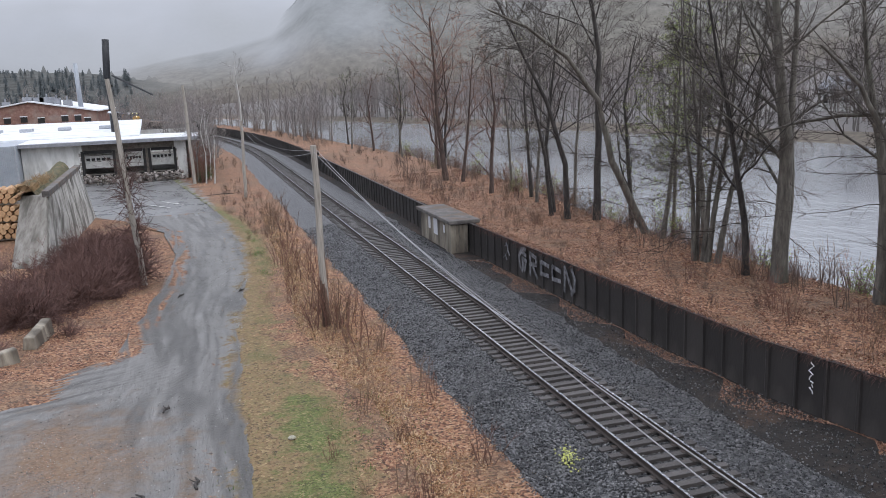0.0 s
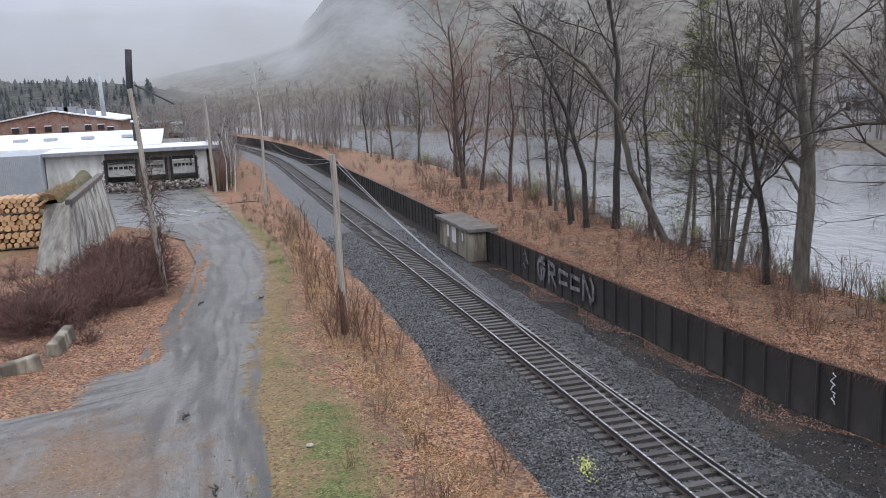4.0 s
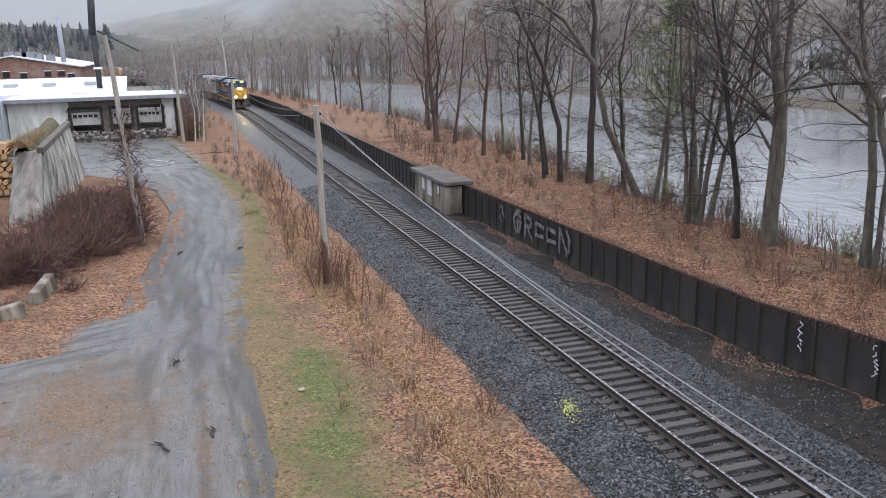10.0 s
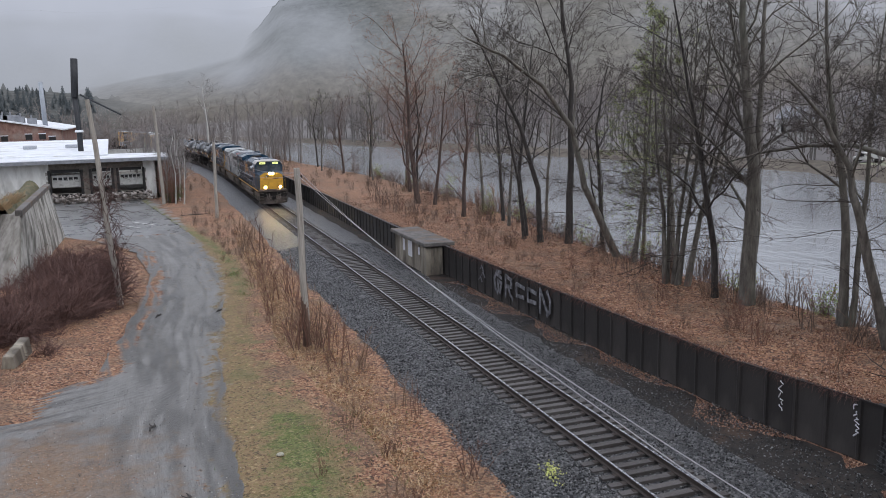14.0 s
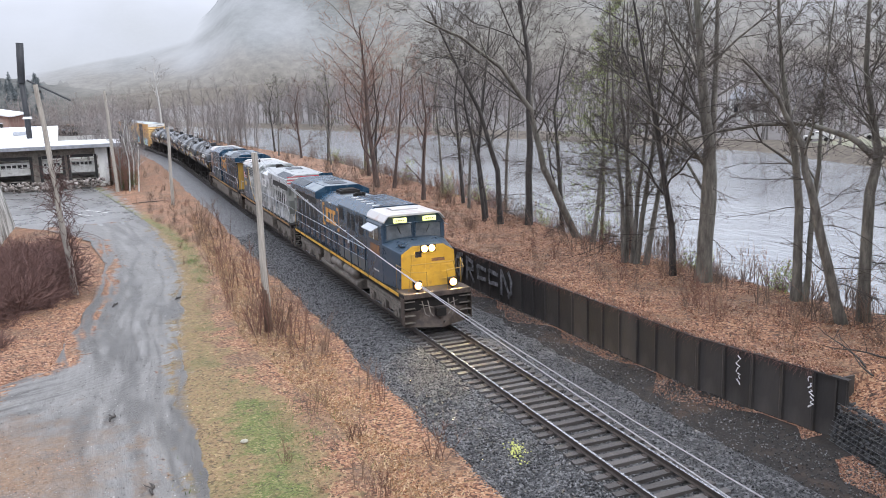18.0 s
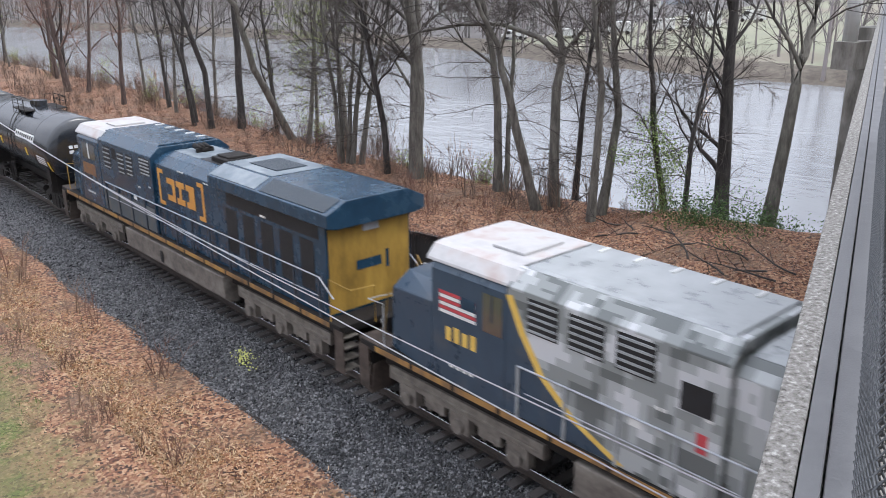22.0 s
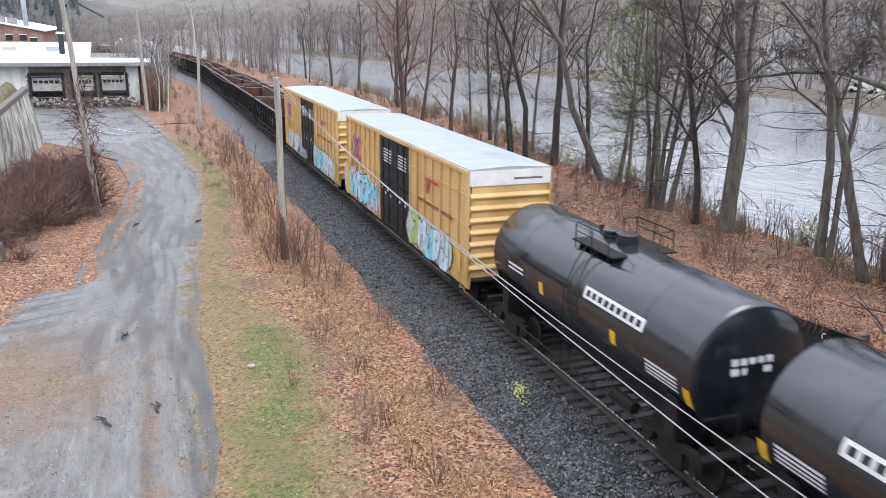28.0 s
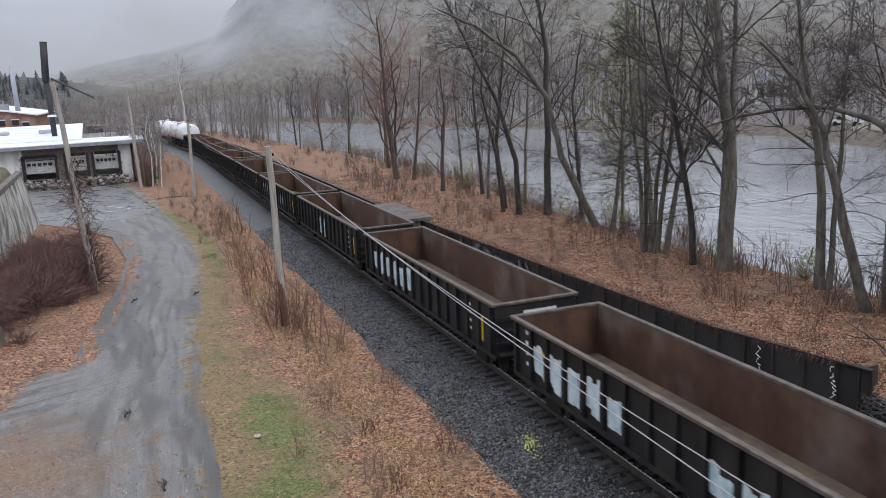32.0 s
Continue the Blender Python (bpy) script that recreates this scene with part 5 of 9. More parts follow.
part("canopy", Geo().box(-33.2, -27.4, 162.5, 164.9, 4.9, 5.4), M["roof_white"], fc, "white canopy roof", bevel=0.05)
for x, z, w in ((-41.9, 8.9, 0.5), (-38.2, 9.6, 0.8), (-36.3, 9.5, 0.9), (-35, 9.5, 1.2), (-33.4, 9.2, 0.6), (-31.6, 8.9, 0.7)):
    part("roof_vent", Geo().box(x - w, x + w, 168, 170, z - 1.3, z + 0.7).tube([(x, 168.5, z + 0.5), (x, 168.5, z + 1.3)], 0.16, 8), M["roof_grey"], fc, "rooftop vent box", bevel=0.05)
part("chimney", Geo().tube([(-29.74, 172, 7.5), (-29.9, 172, 16.2)], [0.45, 0.38], 12), M["metal_siding"], fc, "pale grey slender chimney", smooth=True)

st = thing("smokestack", pose(-20.85, 125, 0), "tall black steel smokestack with a slanting brace", "smokestack")
part("shaft", Geo().tube([(0, 0, -0.6), (0.0, 0, 8.0), (-0.15, 0, 12.4)], [0.36, 0.36, 0.34], 16), M["soot"], st, smooth=True)
part("upper_shaft", Geo().tube([(-0.15, 0, 12.3), (0.2, 0, 17.5)], [0.46, 0.46], 16), M["soot"], st, smooth=True)
part("collar", Geo().tube([(0, 0, 7.6), (0, 0, 7.9)], [0.6, 0.5], 16), M["roof_white"], st)
part("brace", Geo().tube([(0.5, 0, 12.7), (5.6, 0, 9.85)], 0.13, 8), M["soot"], st)

# ---- concrete ramp wall with a grassy top ----
rw = thing("ramp_wall", pose(0, 0, 0), "tall battered concrete ramp wall with a mossy top", "retaining wall")
b4 = [(-22.4, 55.6, -0.7), (-20.15, 54.3, -0.7), (-19.6, 79, -0.7), (-23.8, 79, -0.7)]
t4 = [(-21.9, 59.4, 3.75), (-20.05, 57.2, 3.75), (-20.55, 78.8, 3.75), (-23.2, 78.8, 3.75)]
HEX = [(3, 2, 1, 0), (4, 5, 6, 7), (0, 1, 5, 4), (1, 2, 6, 5), (2, 3, 7, 6), (3, 0, 4, 7)]
part("wall_body", Geo().add(b4 + t4, HEX), M["concrete"], rw, bevel=0.05)
# slab on the battered end, a little proud
part("end_slab", Geo().add([(-21.7, 55.05, -0.7), (-20.17, 54.2, -0.7), (-20.1, 54.5, -0.7), (-21.6, 55.4, -0.7), (-21.25, 58.5, 3.82), (-20.07, 57.08, 3.82), (-20.0, 57.35, 3.82), (-21.15, 58.8, 3.82)], HEX), M["concrete"], rw, "grey battered end slab", bevel=0.03)
# side panels between dark posts, streaked with lime
M["lime_streaks"] = mat("lime_streaked_concrete", [(0.13, 0.122, 0.108), (0.32, 0.31, 0.285), (0.46, 0.45, 0.42), (0.58, 0.57, 0.54)], 1.1, 0.88, 0.5, 30, stretch=(1, 1, 0.45), stain=(0.9, (0.075, 0.072, 0.06), 0.48, 0.62, 0.8))


def ramp_side(y, k, out):
    """A point on the leaning side of the ramp wall, from foot (0) to top (1)."""
    q = (y - 55) / 24
    return (-20.13 + 0.5 * q + (0.1 - 1.0 * q) * k + out, y + (2.7 * k if y < 56 else 0.0), -0.7 + 4.45 * k)


for y0, y1 in ((54.7, 70.2), (70.5, 78.2)):
    c = [ramp_side(y0, 0, 0.01), ramp_side(y1, 0, 0.01), ramp_side(y1, 0, 0.07), ramp_side(y0, 0, 0.07)]
    t = [ramp_side(y0, 1, 0.01), ramp_side(y1, 1, 0.01), ramp_side(y1, 1, 0.07), ramp_side(y0, 1, 0.07)]
    part("side_panel", Geo().add(c + t, HEX), M["lime_streaks"], rw, "lime-streaked concrete panel")
part("coping", Geo().add([(-20.35, 57.3, 3.76), (-19.9, 57.0, 3.76), (-20.4, 78.9, 3.76), (-20.9, 78.9, 3.76), (-20.35, 57.3, 4.15), (-19.9, 57.0, 4.15), (-20.4, 78.9, 4.1), (-20.9, 78.9, 4.1)], HEX), M["pier_cap"], rw, "dark concrete coping", bevel=0.03)
mound = Geo()
for i in range(9):
    for j in range(7):
        x, y = -22.3 + i * 0.19 - 0.06 * j, 58.3 + j * 3.3
        mound.v.append((x, y, 3.74 + 0.75 * math.sin(math.pi * i / 8) * (0.8 + 0.9 * noise.noise(Vector((x * 1.3, y * 0.9, 0))))))
for i in range(8):
    for j in range(6):
        mound.f.append((i * 7 + j, i * 7 + j + 1, (i + 1) * 7 + j + 1, (i + 1) * 7 + j))
        mound.m.append(0)
part("earth_fill", mound, M["moss"], rw, "mossy earth on top", smooth=True)
tuft = Geo()
tr = random.Random(31)
for k in range(900):
    p = Vector((tr.uniform(-22.0, -20.9), 58.4 + 9 * tr.random() ** 2, 4.0 + tr.random() * 0.35))
    q = Vector((tr.uniform(-0.35, 0.35), tr.uniform(-0.4, 0.1), tr.uniform(0.1, 0.45)))
    tuft.add([p + Vector((-0.02, 0, 0)), p + Vector((0.02, 0, 0)), p + q], [(0, 1, 2)])
part("dry_grass", tuft, M["straw"], rw, "dry overhanging grass")

# ---- log stacks ----
gl2 = Geo().lathe([(-1.6, 0.98, 0), (-1.6, 1.0, 0), (1.6, 0.95, 0)], 10)
LOG_ME = gl2.mesh("log", [M["log_end"]])
fix_normals(LOG_ME)
for row in range(3):
    pile = thing("log_stack", pose(-27.2, 70 + row * 0.4, -0.5 + row * 1.28), "stack of cut logs with pale orange ends", "logs", "log stacks in the yard")
    part("bearer", Geo().box(-3.4, 3.4, -1.2, -0.9, 0, 0.14).box(-3.4, 3.4, 0.9, 1.2, 0, 0.14), M["pole_wood"], pile)
    for k in range(3):
        for i in range(13):
            r = rng.uniform(0.16, 0.25)
            shared("log", LOG_ME, pile, Matrix.Translation((-3.1 + i * 0.5 + (k % 2) * 0.25, rng.normal() * 0.12, 0.34 + k * 0.36)) @ Matrix.Diagonal((r, 1, r, 1)))

# ---- low concrete blocks by the lane ----
for x, y, a, l, h in ((-19.2, 35.2, -60, 1.5, 0.7), (-18.2, 38.2, -8, 2.5, 0.8), (-20.9, 43.2, 5, 1.6, 0.5)):
    e = thing("concrete_block", pose(x, y, -0.55, 4, 3, a), "half-buried weathered concrete barrier block", "block", "barrier blocks")
    part("block", Geo().prism([(-0.32, 0), (0.32, 0), (0.2, h), (-0.2, h)], -l / 2, l / 2), M["pier_stain"], e, bevel=0.06)

# ---- small things by the track ----
e = thing("pale_stone", pose(-9.18, 23.9, -0.42), "pale rounded stone lying in the grass", "stone")
sg = Geo()
for i in range(6):
    for k in range(10):
        a, b = math.pi * i / 5 - math.pi / 2, 2 * math.pi * k / 10
        rr = 1 + 0.12 * noise.noise(Vector((i, k * 0.7, 2)))
        sg.v.append((0.17 * math.cos(a) * math.cos(b) * rr, 0.13 * math.cos(a) * math.sin(b) * rr, 0.07 + 0.09 * math.sin(a) * rr))
for i in range(5):
    for k in range(10):
        sg.f.append((i * 10 + k, i * 10 + (k + 1) % 10, (i + 1) * 10 + (k + 1) % 10, (i + 1) * 10 + k))
        sg.m.append(0)
part("stone", sg, M["pale_stone"], e, smooth=True).scale = (0.72, 0.72, 0.72)
for x, y, a, l in ((-13.26, 21.6, 115, 0.75), (-11.93, 22.02, 88, 0.7), (-12.8, 27.92, 70, 0.6), (-12.35, 44.2, 70, 0.9), (-9.3, 44.0, 60, 0.8), (-7.9, 88, 10, 4.0)):
    e = thing("fallen_branch", pose(x, y, -0.46, 0, 0, a), "short wet dead branch lying on the ground", "branch", "dead branches")
    part("stick", Geo().tube([(-l / 2, 0, 0.03), (-l / 6, 0.05, 0.06), (l / 6, -0.04, 0.04), (l / 2, 0.06, 0.05)], [0.03, 0.045, 0.04, 0.015], 6), M["bark_dark"], e)
    part("side_twig", Geo().tube([(0, 0, 0.05), (0.12, 0.16, 0.09), (0.3, 0.22, 0.06)], [0.018, 0.014, 0.006], 5), M["bark_dark"], e)

# ---- across the river ----
def house(x, y, z, w, d, h, ang, wall_m, roof_m, label):
    e = thing("house", pose(x, y, z, 0, 0, ang), label, "house", "houses across the river")
    part("wall", Geo().prism([(-w / 2, -1), (w / 2, -1), (w / 2, h), (0, h + w * 0.3), (-w / 2, h)], -d / 2, d / 2), wall_m, e)
    for s2 in (-1, 1):
        part("roof", Geo().add([(s2 * (w / 2 + 0.3), -d / 2 - 0.3, h - 0.1), (0, -d / 2 - 0.3, h + w * 0.3 + 0.1), (0, d / 2 + 0.3, h + w * 0.3 + 0.1), (s2 * (w / 2 + 0.3), d / 2 + 0.3, h - 0.1),
                                (s2 * (w / 2 + 0.3), -d / 2 - 0.3, h + 0.1), (0, -d / 2 - 0.3, h + w * 0.3 + 0.3), (0, d / 2 + 0.3, h + w * 0.3 + 0.3), (s2 * (w / 2 + 0.3), d / 2 + 0.3, h + 0.1)],
                               [(0, 1, 2, 3), (7, 6, 5, 4), (0, 4, 5, 1), (1, 5, 6, 2), (2, 6, 7, 3), (3, 7, 4, 0)]), roof_m, e)
    for k in range(4):
        part("window", Geo().box(-w / 2 - 0.04, -w / 2 - 0.005, -d / 2 + 1 + k * d / 4.4, -d / 2 + 2 + k * d / 4.4, h * 0.35, h * 0.75), M["dark"], e)
    return e


for x, y, w, d, h, a, k in ((150, 118, 8, 13, 4.5, 50, "white_wall"), (180, 128, 9, 12, 5, 35, "metal_siding"), (205, 110, 8, 14, 4.5, 60, "white_wall"), (128, 150, 8, 10, 4.5, 20, "white_wall"), (165, 165, 9, 14, 5, 30, "roof_grey"), (215, 145, 9, 14, 5, 30, "white_wall")):
    house(x, y, ground_z(x, y), w, d, h, a, M[k], M["roof_grey"], "pale gabled house on the far river bank")


def parked_vehicle(x, y, ang, l, h, m, label):
    e = thing("parked_van", pose(x, y, ground_z(x, y), 0, 0, ang), label, "van", "vehicles across the river")
    part("body", Geo().prism([(-l / 2, 0.4), (l / 2, 0.4), (l / 2, h * 0.55), (l / 2 - 0.9, h * 0.6), (l / 2 - 1.5, h), (-l / 2, h)], -0.9, 0.9), m, e, bevel=0.08)
    for x2 in (-l / 3, l / 3):
        for y2 in (-0.85, 0.85):
            part("wheel", Geo().tube([(x2, y2 - 0.1, 0.35), (x2, y2 + 0.1, 0.35)], 0.35, 12), M["under"], e)
    part("window", Geo().box(l / 2 - 1.9, l / 2 - 1.0, -0.92, 0.92, h * 0.6, h * 0.9), M["glass_far"], e)


M["glass_far"] = M["dark"]
for x, y, a, l, h in ((112, 92, 30, 5.2, 2.2), (119, 88, 35, 5.0, 2.3), (126, 84, 40, 6.5, 2.8), (104, 97, 25, 4.6, 1.6), (98, 104, 25, 4.6, 1.6), (140, 82, 30, 5, 2.2)):
    parked_vehicle(x, y, a + 90, l, h, M["white"], "white van parked on the far river bank")
part_lamp = thing("yard_lamp", pose(150, 96, ground_z(150, 96)), "lit orange yard lamp on a tall post", "lamp")
part("post", Geo().tube([(0, 0, -0.3), (0, 0, 7.5)], 0.09, 8), M["roof_grey"], part_lamp)
part("lamp_head", Geo().tube([(0, 0, 7.4), (-0.3, -0.3, 7.9)], [0.5, 0.4], 10), glow("sodium_lamp", (1.0, 0.6, 0.2), 6), part_lamp, "glowing orange lamp head")

# ---- bare trees ----
def limb(g2, p, d, length, r0, r1, n, sides, wander, r, droop=0.0):
    pts, rad = [p.copy()], [r0]
    d = d.normalized()
    for i in range(n):
        d = (d + Vector((r.gauss(0, wander), r.gauss(0, wander), r.gauss(0, wander) + droop))).normalized()
        p = p + d * (length / n)
        pts.append(p.copy())
        rad.append(r0 + (r1 - r0) * (i + 1) / n)
    g2.tube(pts, rad, sides, False)
    return pts, rad


def side_dir(d, r, lo, hi, up):
    a = Vector((r.gauss(0, 1), r.gauss(0, 1), r.gauss(0, 1))).cross(d)
    if a.length < 1e-4:
        a = Vector((1, 0, 0))
    a.normalize()
    t = r.uniform(lo, hi)
    q = d.normalized() * math.cos(t) + a * math.sin(t)
    q.z += up
    return q.normalized()


def grow(gt2, gb2, path, r0, seed, spread=1.0, first=0.3, n1=11, n2=7, n3=5, n4=3, limb_len=0.45, up=0.25):
    """A trunk along a path of points, with limbs, branches and twigs; limbs in gt2, the fine wood in gb2."""
    r = random.Random(seed)
    P = [Vector(p) for p in path]
    L = sum((b - a).length for a, b in zip(P, P[1:]))
    fine = []
    for a, b in zip(P, P[1:]):
        for k in range(3):
            fine.append(a + (b - a) * (k / 3))
    fine.append(P[-1])
    n = len(fine)
    fine = [p + Vector((r.gauss(0, 0.02), r.gauss(0, 0.02), 0)) * min(1, i) for i, p in enumerate(fine)]
    rad = [r0 * (1.25 if i == 0 else 1) * (1 - 0.8 * i / (n - 1)) for i in range(n)]
    gt2.tube(fine, rad, 9, False)
    for i in range(n1):
        k = first + (1 - first) * (i + r.random()) / n1
        j = min(n - 2, int(k * (n - 1)))
        base, d0 = fine[j].lerp(fine[j + 1], k * (n - 1) - j), fine[j + 1] - fine[j]
        q = side_dir(d0, r, 0.5, 1.15, up)
        l1 = L * limb_len * (1.1 - 0.6 * k) * r.uniform(0.7, 1.2) * spread
        p1, a1 = limb(gt2, base, q, l1, rad[j] * r.uniform(0.24, 0.46), 0.01, 6, 5, 0.17, r, 0.012)
        for i2 in range(n2 + 1):
            k2 = r.uniform(0.25, 1)
            j2 = min(5, int(k2 * 6))
            q2 = side_dir(p1[j2 + 1] - p1[j2], r, 0.4, 1.0, 0.12)
            l2 = l1 * r.uniform(0.25, 0.55) * (1.2 - 0.5 * k2)
            p2, a2 = limb(gb2, p1[j2], q2, l2, max(0.009, a1[j2] * 0.45), 0.005, 4, 4, 0.2, r, -0.012)
            for i3 in range(n3):
                j3 = r.randint(1, 3)
                q3 = side_dir(p2[j3 + 1] - p2[j3], r, 0.4, 1.0, 0.05)
                l3 = l2 * r.uniform(0.3, 0.6)
                p3, a3 = limb(gb2, p2[j3], q3, l3, 0.0075, 0.004, 3, 3, 0.22, r, 0.0)
                for i4 in range(n4):
                    j4 = r.randint(1, 2)
                    q4 = side_dir(p3[j4 + 1] - p3[j4], r, 0.4, 0.9, 0.0)
                    limb(gb2, p3[j4], q4, l3 * r.uniform(0.3, 0.6), 0.005, 0.003, 2, 3, 0.2, r, 0.0)


def coarse_tree(seed, limbs=12, subs=6, twigs=3):
    """A light bare tree for the distance, 12.5 m tall."""
    r2 = random.Random(seed)
    a, b = Geo(), Geo()
    trunk, rad = limb(a, Vector((0, 0, -0.4)), Vector((0.02, 0, 1)), 12.5, 0.2, 0.03, 6, 4, 0.04, r2)
    for i in range(limbs):
        j = min(5, 1 + int(5 * (i + r2.random()) / limbs))
        l1 = (6.5 - 0.7 * j) * r2.uniform(0.7, 1.15)
        p1, _ = limb(a, trunk[j].lerp(trunk[j + 1] if j < 6 else trunk[j], r2.random()), side_dir(trunk[j] - trunk[j - 1], r2, 0.45, 1.05, 0.3), l1, 0.07, 0.015, 3, 3, 0.13, r2)
        for k in range(subs):
            q2 = r2.randint(0, 2)
            p2, _ = limb(b, p1[q2].lerp(p1[q2 + 1], r2.random()), side_dir(p1[q2 + 1] - p1[q2], r2, 0.4, 1.0, 0.12), l1 * r2.uniform(0.25, 0.5), 0.022, 0.008, 2, 3, 0.16, r2)
            for t in range(twigs):
                limb(b, p2[r2.randint(0, 1)].lerp(p2[2], r2.random()), side_dir(p2[2] - p2[1], r2, 0.35, 1.0, 0.05), l1 * r2.uniform(0.12, 0.26), 0.013, 0.006, 1, 3, 0.1, r2)
    return a, b


def low_shoots(g2, path, n, seed):
    """Thin drooping branches low on a trunk."""
    r2 = random.Random(seed + 900)
    for i in range(n):
        z = r2.uniform(1.2, 6.5)
        j = next((k for k in range(1, len(path)) if path[k][2] >= z), len(path) - 1)
        a, b = Vector(path[j - 1]), Vector(path[j])
        p = a.lerp(b, max(0, min(1, (z - a.z) / max(0.1, b.z - a.z))))
        t = r2.uniform(0, 6.283)
        pts, _ = limb(g2, p, Vector((math.cos(t), math.sin(t), r2.uniform(-0.1, 0.5))), r2.uniform(1.4, 3.6), 0.022, 0.006, 7, 3, 0.16, r2, -0.05)
        for k in range(9):
            m = r2.randint(1, 6)
            q2, _ = limb(g2, pts[m], side_dir(pts[m + 1] - pts[m], r2, 0.4, 1.1, -0.05), r2.uniform(0.4, 1.3), 0.009, 0.004, 3, 3, 0.2, r2, -0.06)
            limb(g2, q2[1], side_dir(q2[2] - q2[1], r2, 0.4, 1.0, 0), r2.uniform(0.2, 0.6), 0.006, 0.003, 2, 3, 0.2, r2)


def bare_tree(path, r0, seed, bark, label, extra=None, group="trees on the river bank", ends=None, **kw):
    base = Vector(path[0])
    e = thing("bare_tree", Matrix.Translation(base), label, "tree", group)
    a, b = Geo(), Geo()
    grow(a, b, [Vector(p) - base for p in path], r0, seed, **kw)
    if 15 < base.y < 50 and base.x > 8:
        low_shoots(b, [Vector(p) - base for p in path], 9, seed)
    for k, q in enumerate(extra or ()):
        grow(a, b, [Vector(p) - base for p in q[0]], q[1], seed + 50 + k, **q[2])
    ta = a.mesh("trunk", [bark], True)
    tb = b.mesh("crown", [M["twig"] if bark is not M["red_bark"] else M["twig_red"]], False)
    shared("trunk", ta, e)
    shared("crown", tb, e)
    if ends:
        tips = np.array([b.v[i] for i in range(0, len(b.v), 7)])
        r = np.random.default_rng(seed)
        tips = tips[tips[:, 2] > 2.0]
        tips = tips[r.integers(0, len(tips), ends)] + r.normal(size=(ends, 3)) * 0.06
        v, f = cloud([(-1, 0, 0), (0, -0.5, 0), (1, 0, 0), (0, 0.5, 0)], [(0, 1, 2, 3)], tips, r.uniform(0.022, 0.055, (ends, 1)), seed=seed)
        shared("foliage", array_mesh("foliage", v, f, [M["bud"]]), e, label="first spring buds")
    return e


M["red_bark"] = mat("reddish_bark", [(0.04, 0.03, 0.027), (0.085, 0.06, 0.052), (0.12, 0.09, 0.078)], 6, 0.9, 0.6, 24, stretch=(1, 1, 0.25), bump_dist=0.02)
GREY, DARK, RED = M["bark"], M["bark_dark"], M["red_bark"]
Z0 = 0.9
thin = dict(n1=11, n2=6, n3=5, n4=2, limb_len=0.3, up=0.5)
bare_tree([(11.5, 28.3, Z0), (11.6, 28.3, 4.0), (11.65, 28.3, 7.0), (11.1, 28.3, 10.4), (10.7, 28.2, 13), (10.5, 28, 17.5)], 0.36, 1, GREY, "large grey tree with a thick bare trunk", n1=15, first=0.25,
          extra=[([(11.75, 28.5, Z0), (12.1, 28.6, 4.5), (12.3, 28.9, 8), (12.6, 29.2, 12), (12.9, 29.4, 16)], 0.24, dict(n1=10, first=0.3))])
bare_tree([(10.98, 29.67, Z0), (10.74, 29.6, 3.7), (9.95, 29.6, 7.6), (9.3, 29.7, 10.5), (8.6, 29.8, 14)], 0.17, 2, DARK, "slim dark tree leaning over the slope", n1=16, first=0.3, limb_len=0.42, up=0.05)
for k, (p, q) in enumerate((((10.75, 33.0), (10.8, 33.0)), ((10.85, 32.4), (12.1, 32.5)), ((10.8, 32.6), (11.5, 32.4)), ((11.1, 32.0), (12.7, 31.6)), ((10.6, 32.9), (10.2, 33.3)))):
    bare_tree([(*p, Z0), (p[0] + (q[0] - p[0]) * 0.45, p[1], 4.6), (*q, 8.2), (q[0] + (q[0] - p[0]) * 0.4, q[1] + 0.2, 13.5)], 0.13 + 0.02 * (k % 2), 10 + k, GREY, "slender grey tree in a close clump", group="clump of slender trees", **thin)
bare_tree([(11.85, 45, Z0), (11.97, 45, 6.1), (12.05, 45, 11), (11.4, 45, 15.2), (11.2, 45, 19)], 0.24, 20, DARK, "tall dark bare tree on the bank", n1=15, first=0.3)
bare_tree([(10.83, 46.8, Z0), (10.67, 46.8, 4.7), (9.5, 46.8, 8.5), (7.8, 46.7, 11.6), (6.2, 46.5, 14.6)], 0.2, 21, DARK, "dark tree arching over the track side", n1=15, first=0.3, limb_len=0.5)
bare_tree([(11.1, 49.5, Z0), (10.6, 49.5, 5.6), (11.1, 49.6, 9), (11.7, 49.6, 14)], 0.17, 22, DARK, "dark narrow bare tree", n1=11, first=0.35)
bare_tree([(10.4, 48.2, Z0), (10.0, 48.2, 5.0), (9.2, 48.4, 9), (9.6, 48.6, 13)], 0.14, 23, DARK, "dark narrow bare tree", **thin)
bare_tree([(12.5, 40, Z0), (11.4, 40, 3.0), (10.2, 40, 5.4), (9.4, 40, 8.6), (7.6, 40, 10.9), (5.2, 39.6, 12.4), (3.0, 39, 13.2)], 0.24, 24, GREY, "leaning grey tree with a long curved trunk", n1=16, first=0.4, limb_len=0.4)
bare_tree([(10.79, 71.9, Z0), (10.2, 71.9, 6.3), (10.1, 71.9, 10.7), (9.75, 71.9, 15.5)], 0.26, 25, RED, "spreading reddish bare tree on the bank", n1=20, first=0.12, limb_len=0.6, n3=6)
bare_tree([(11.9, 70.6, Z0), (12.6, 70.5, 6.3), (13.1, 70.3, 12)], 0.17, 26, RED, "reddish bare tree on the bank", n1=12, first=0.2, limb_len=0.5)
bare_tree([(12.0, 38, Z0), (12.6, 38, 5), (12.9, 38, 8.5), (13.1, 38, 14)], 0.15, 27, GREY, "thin grey tree near the water", ends=3600, **thin)
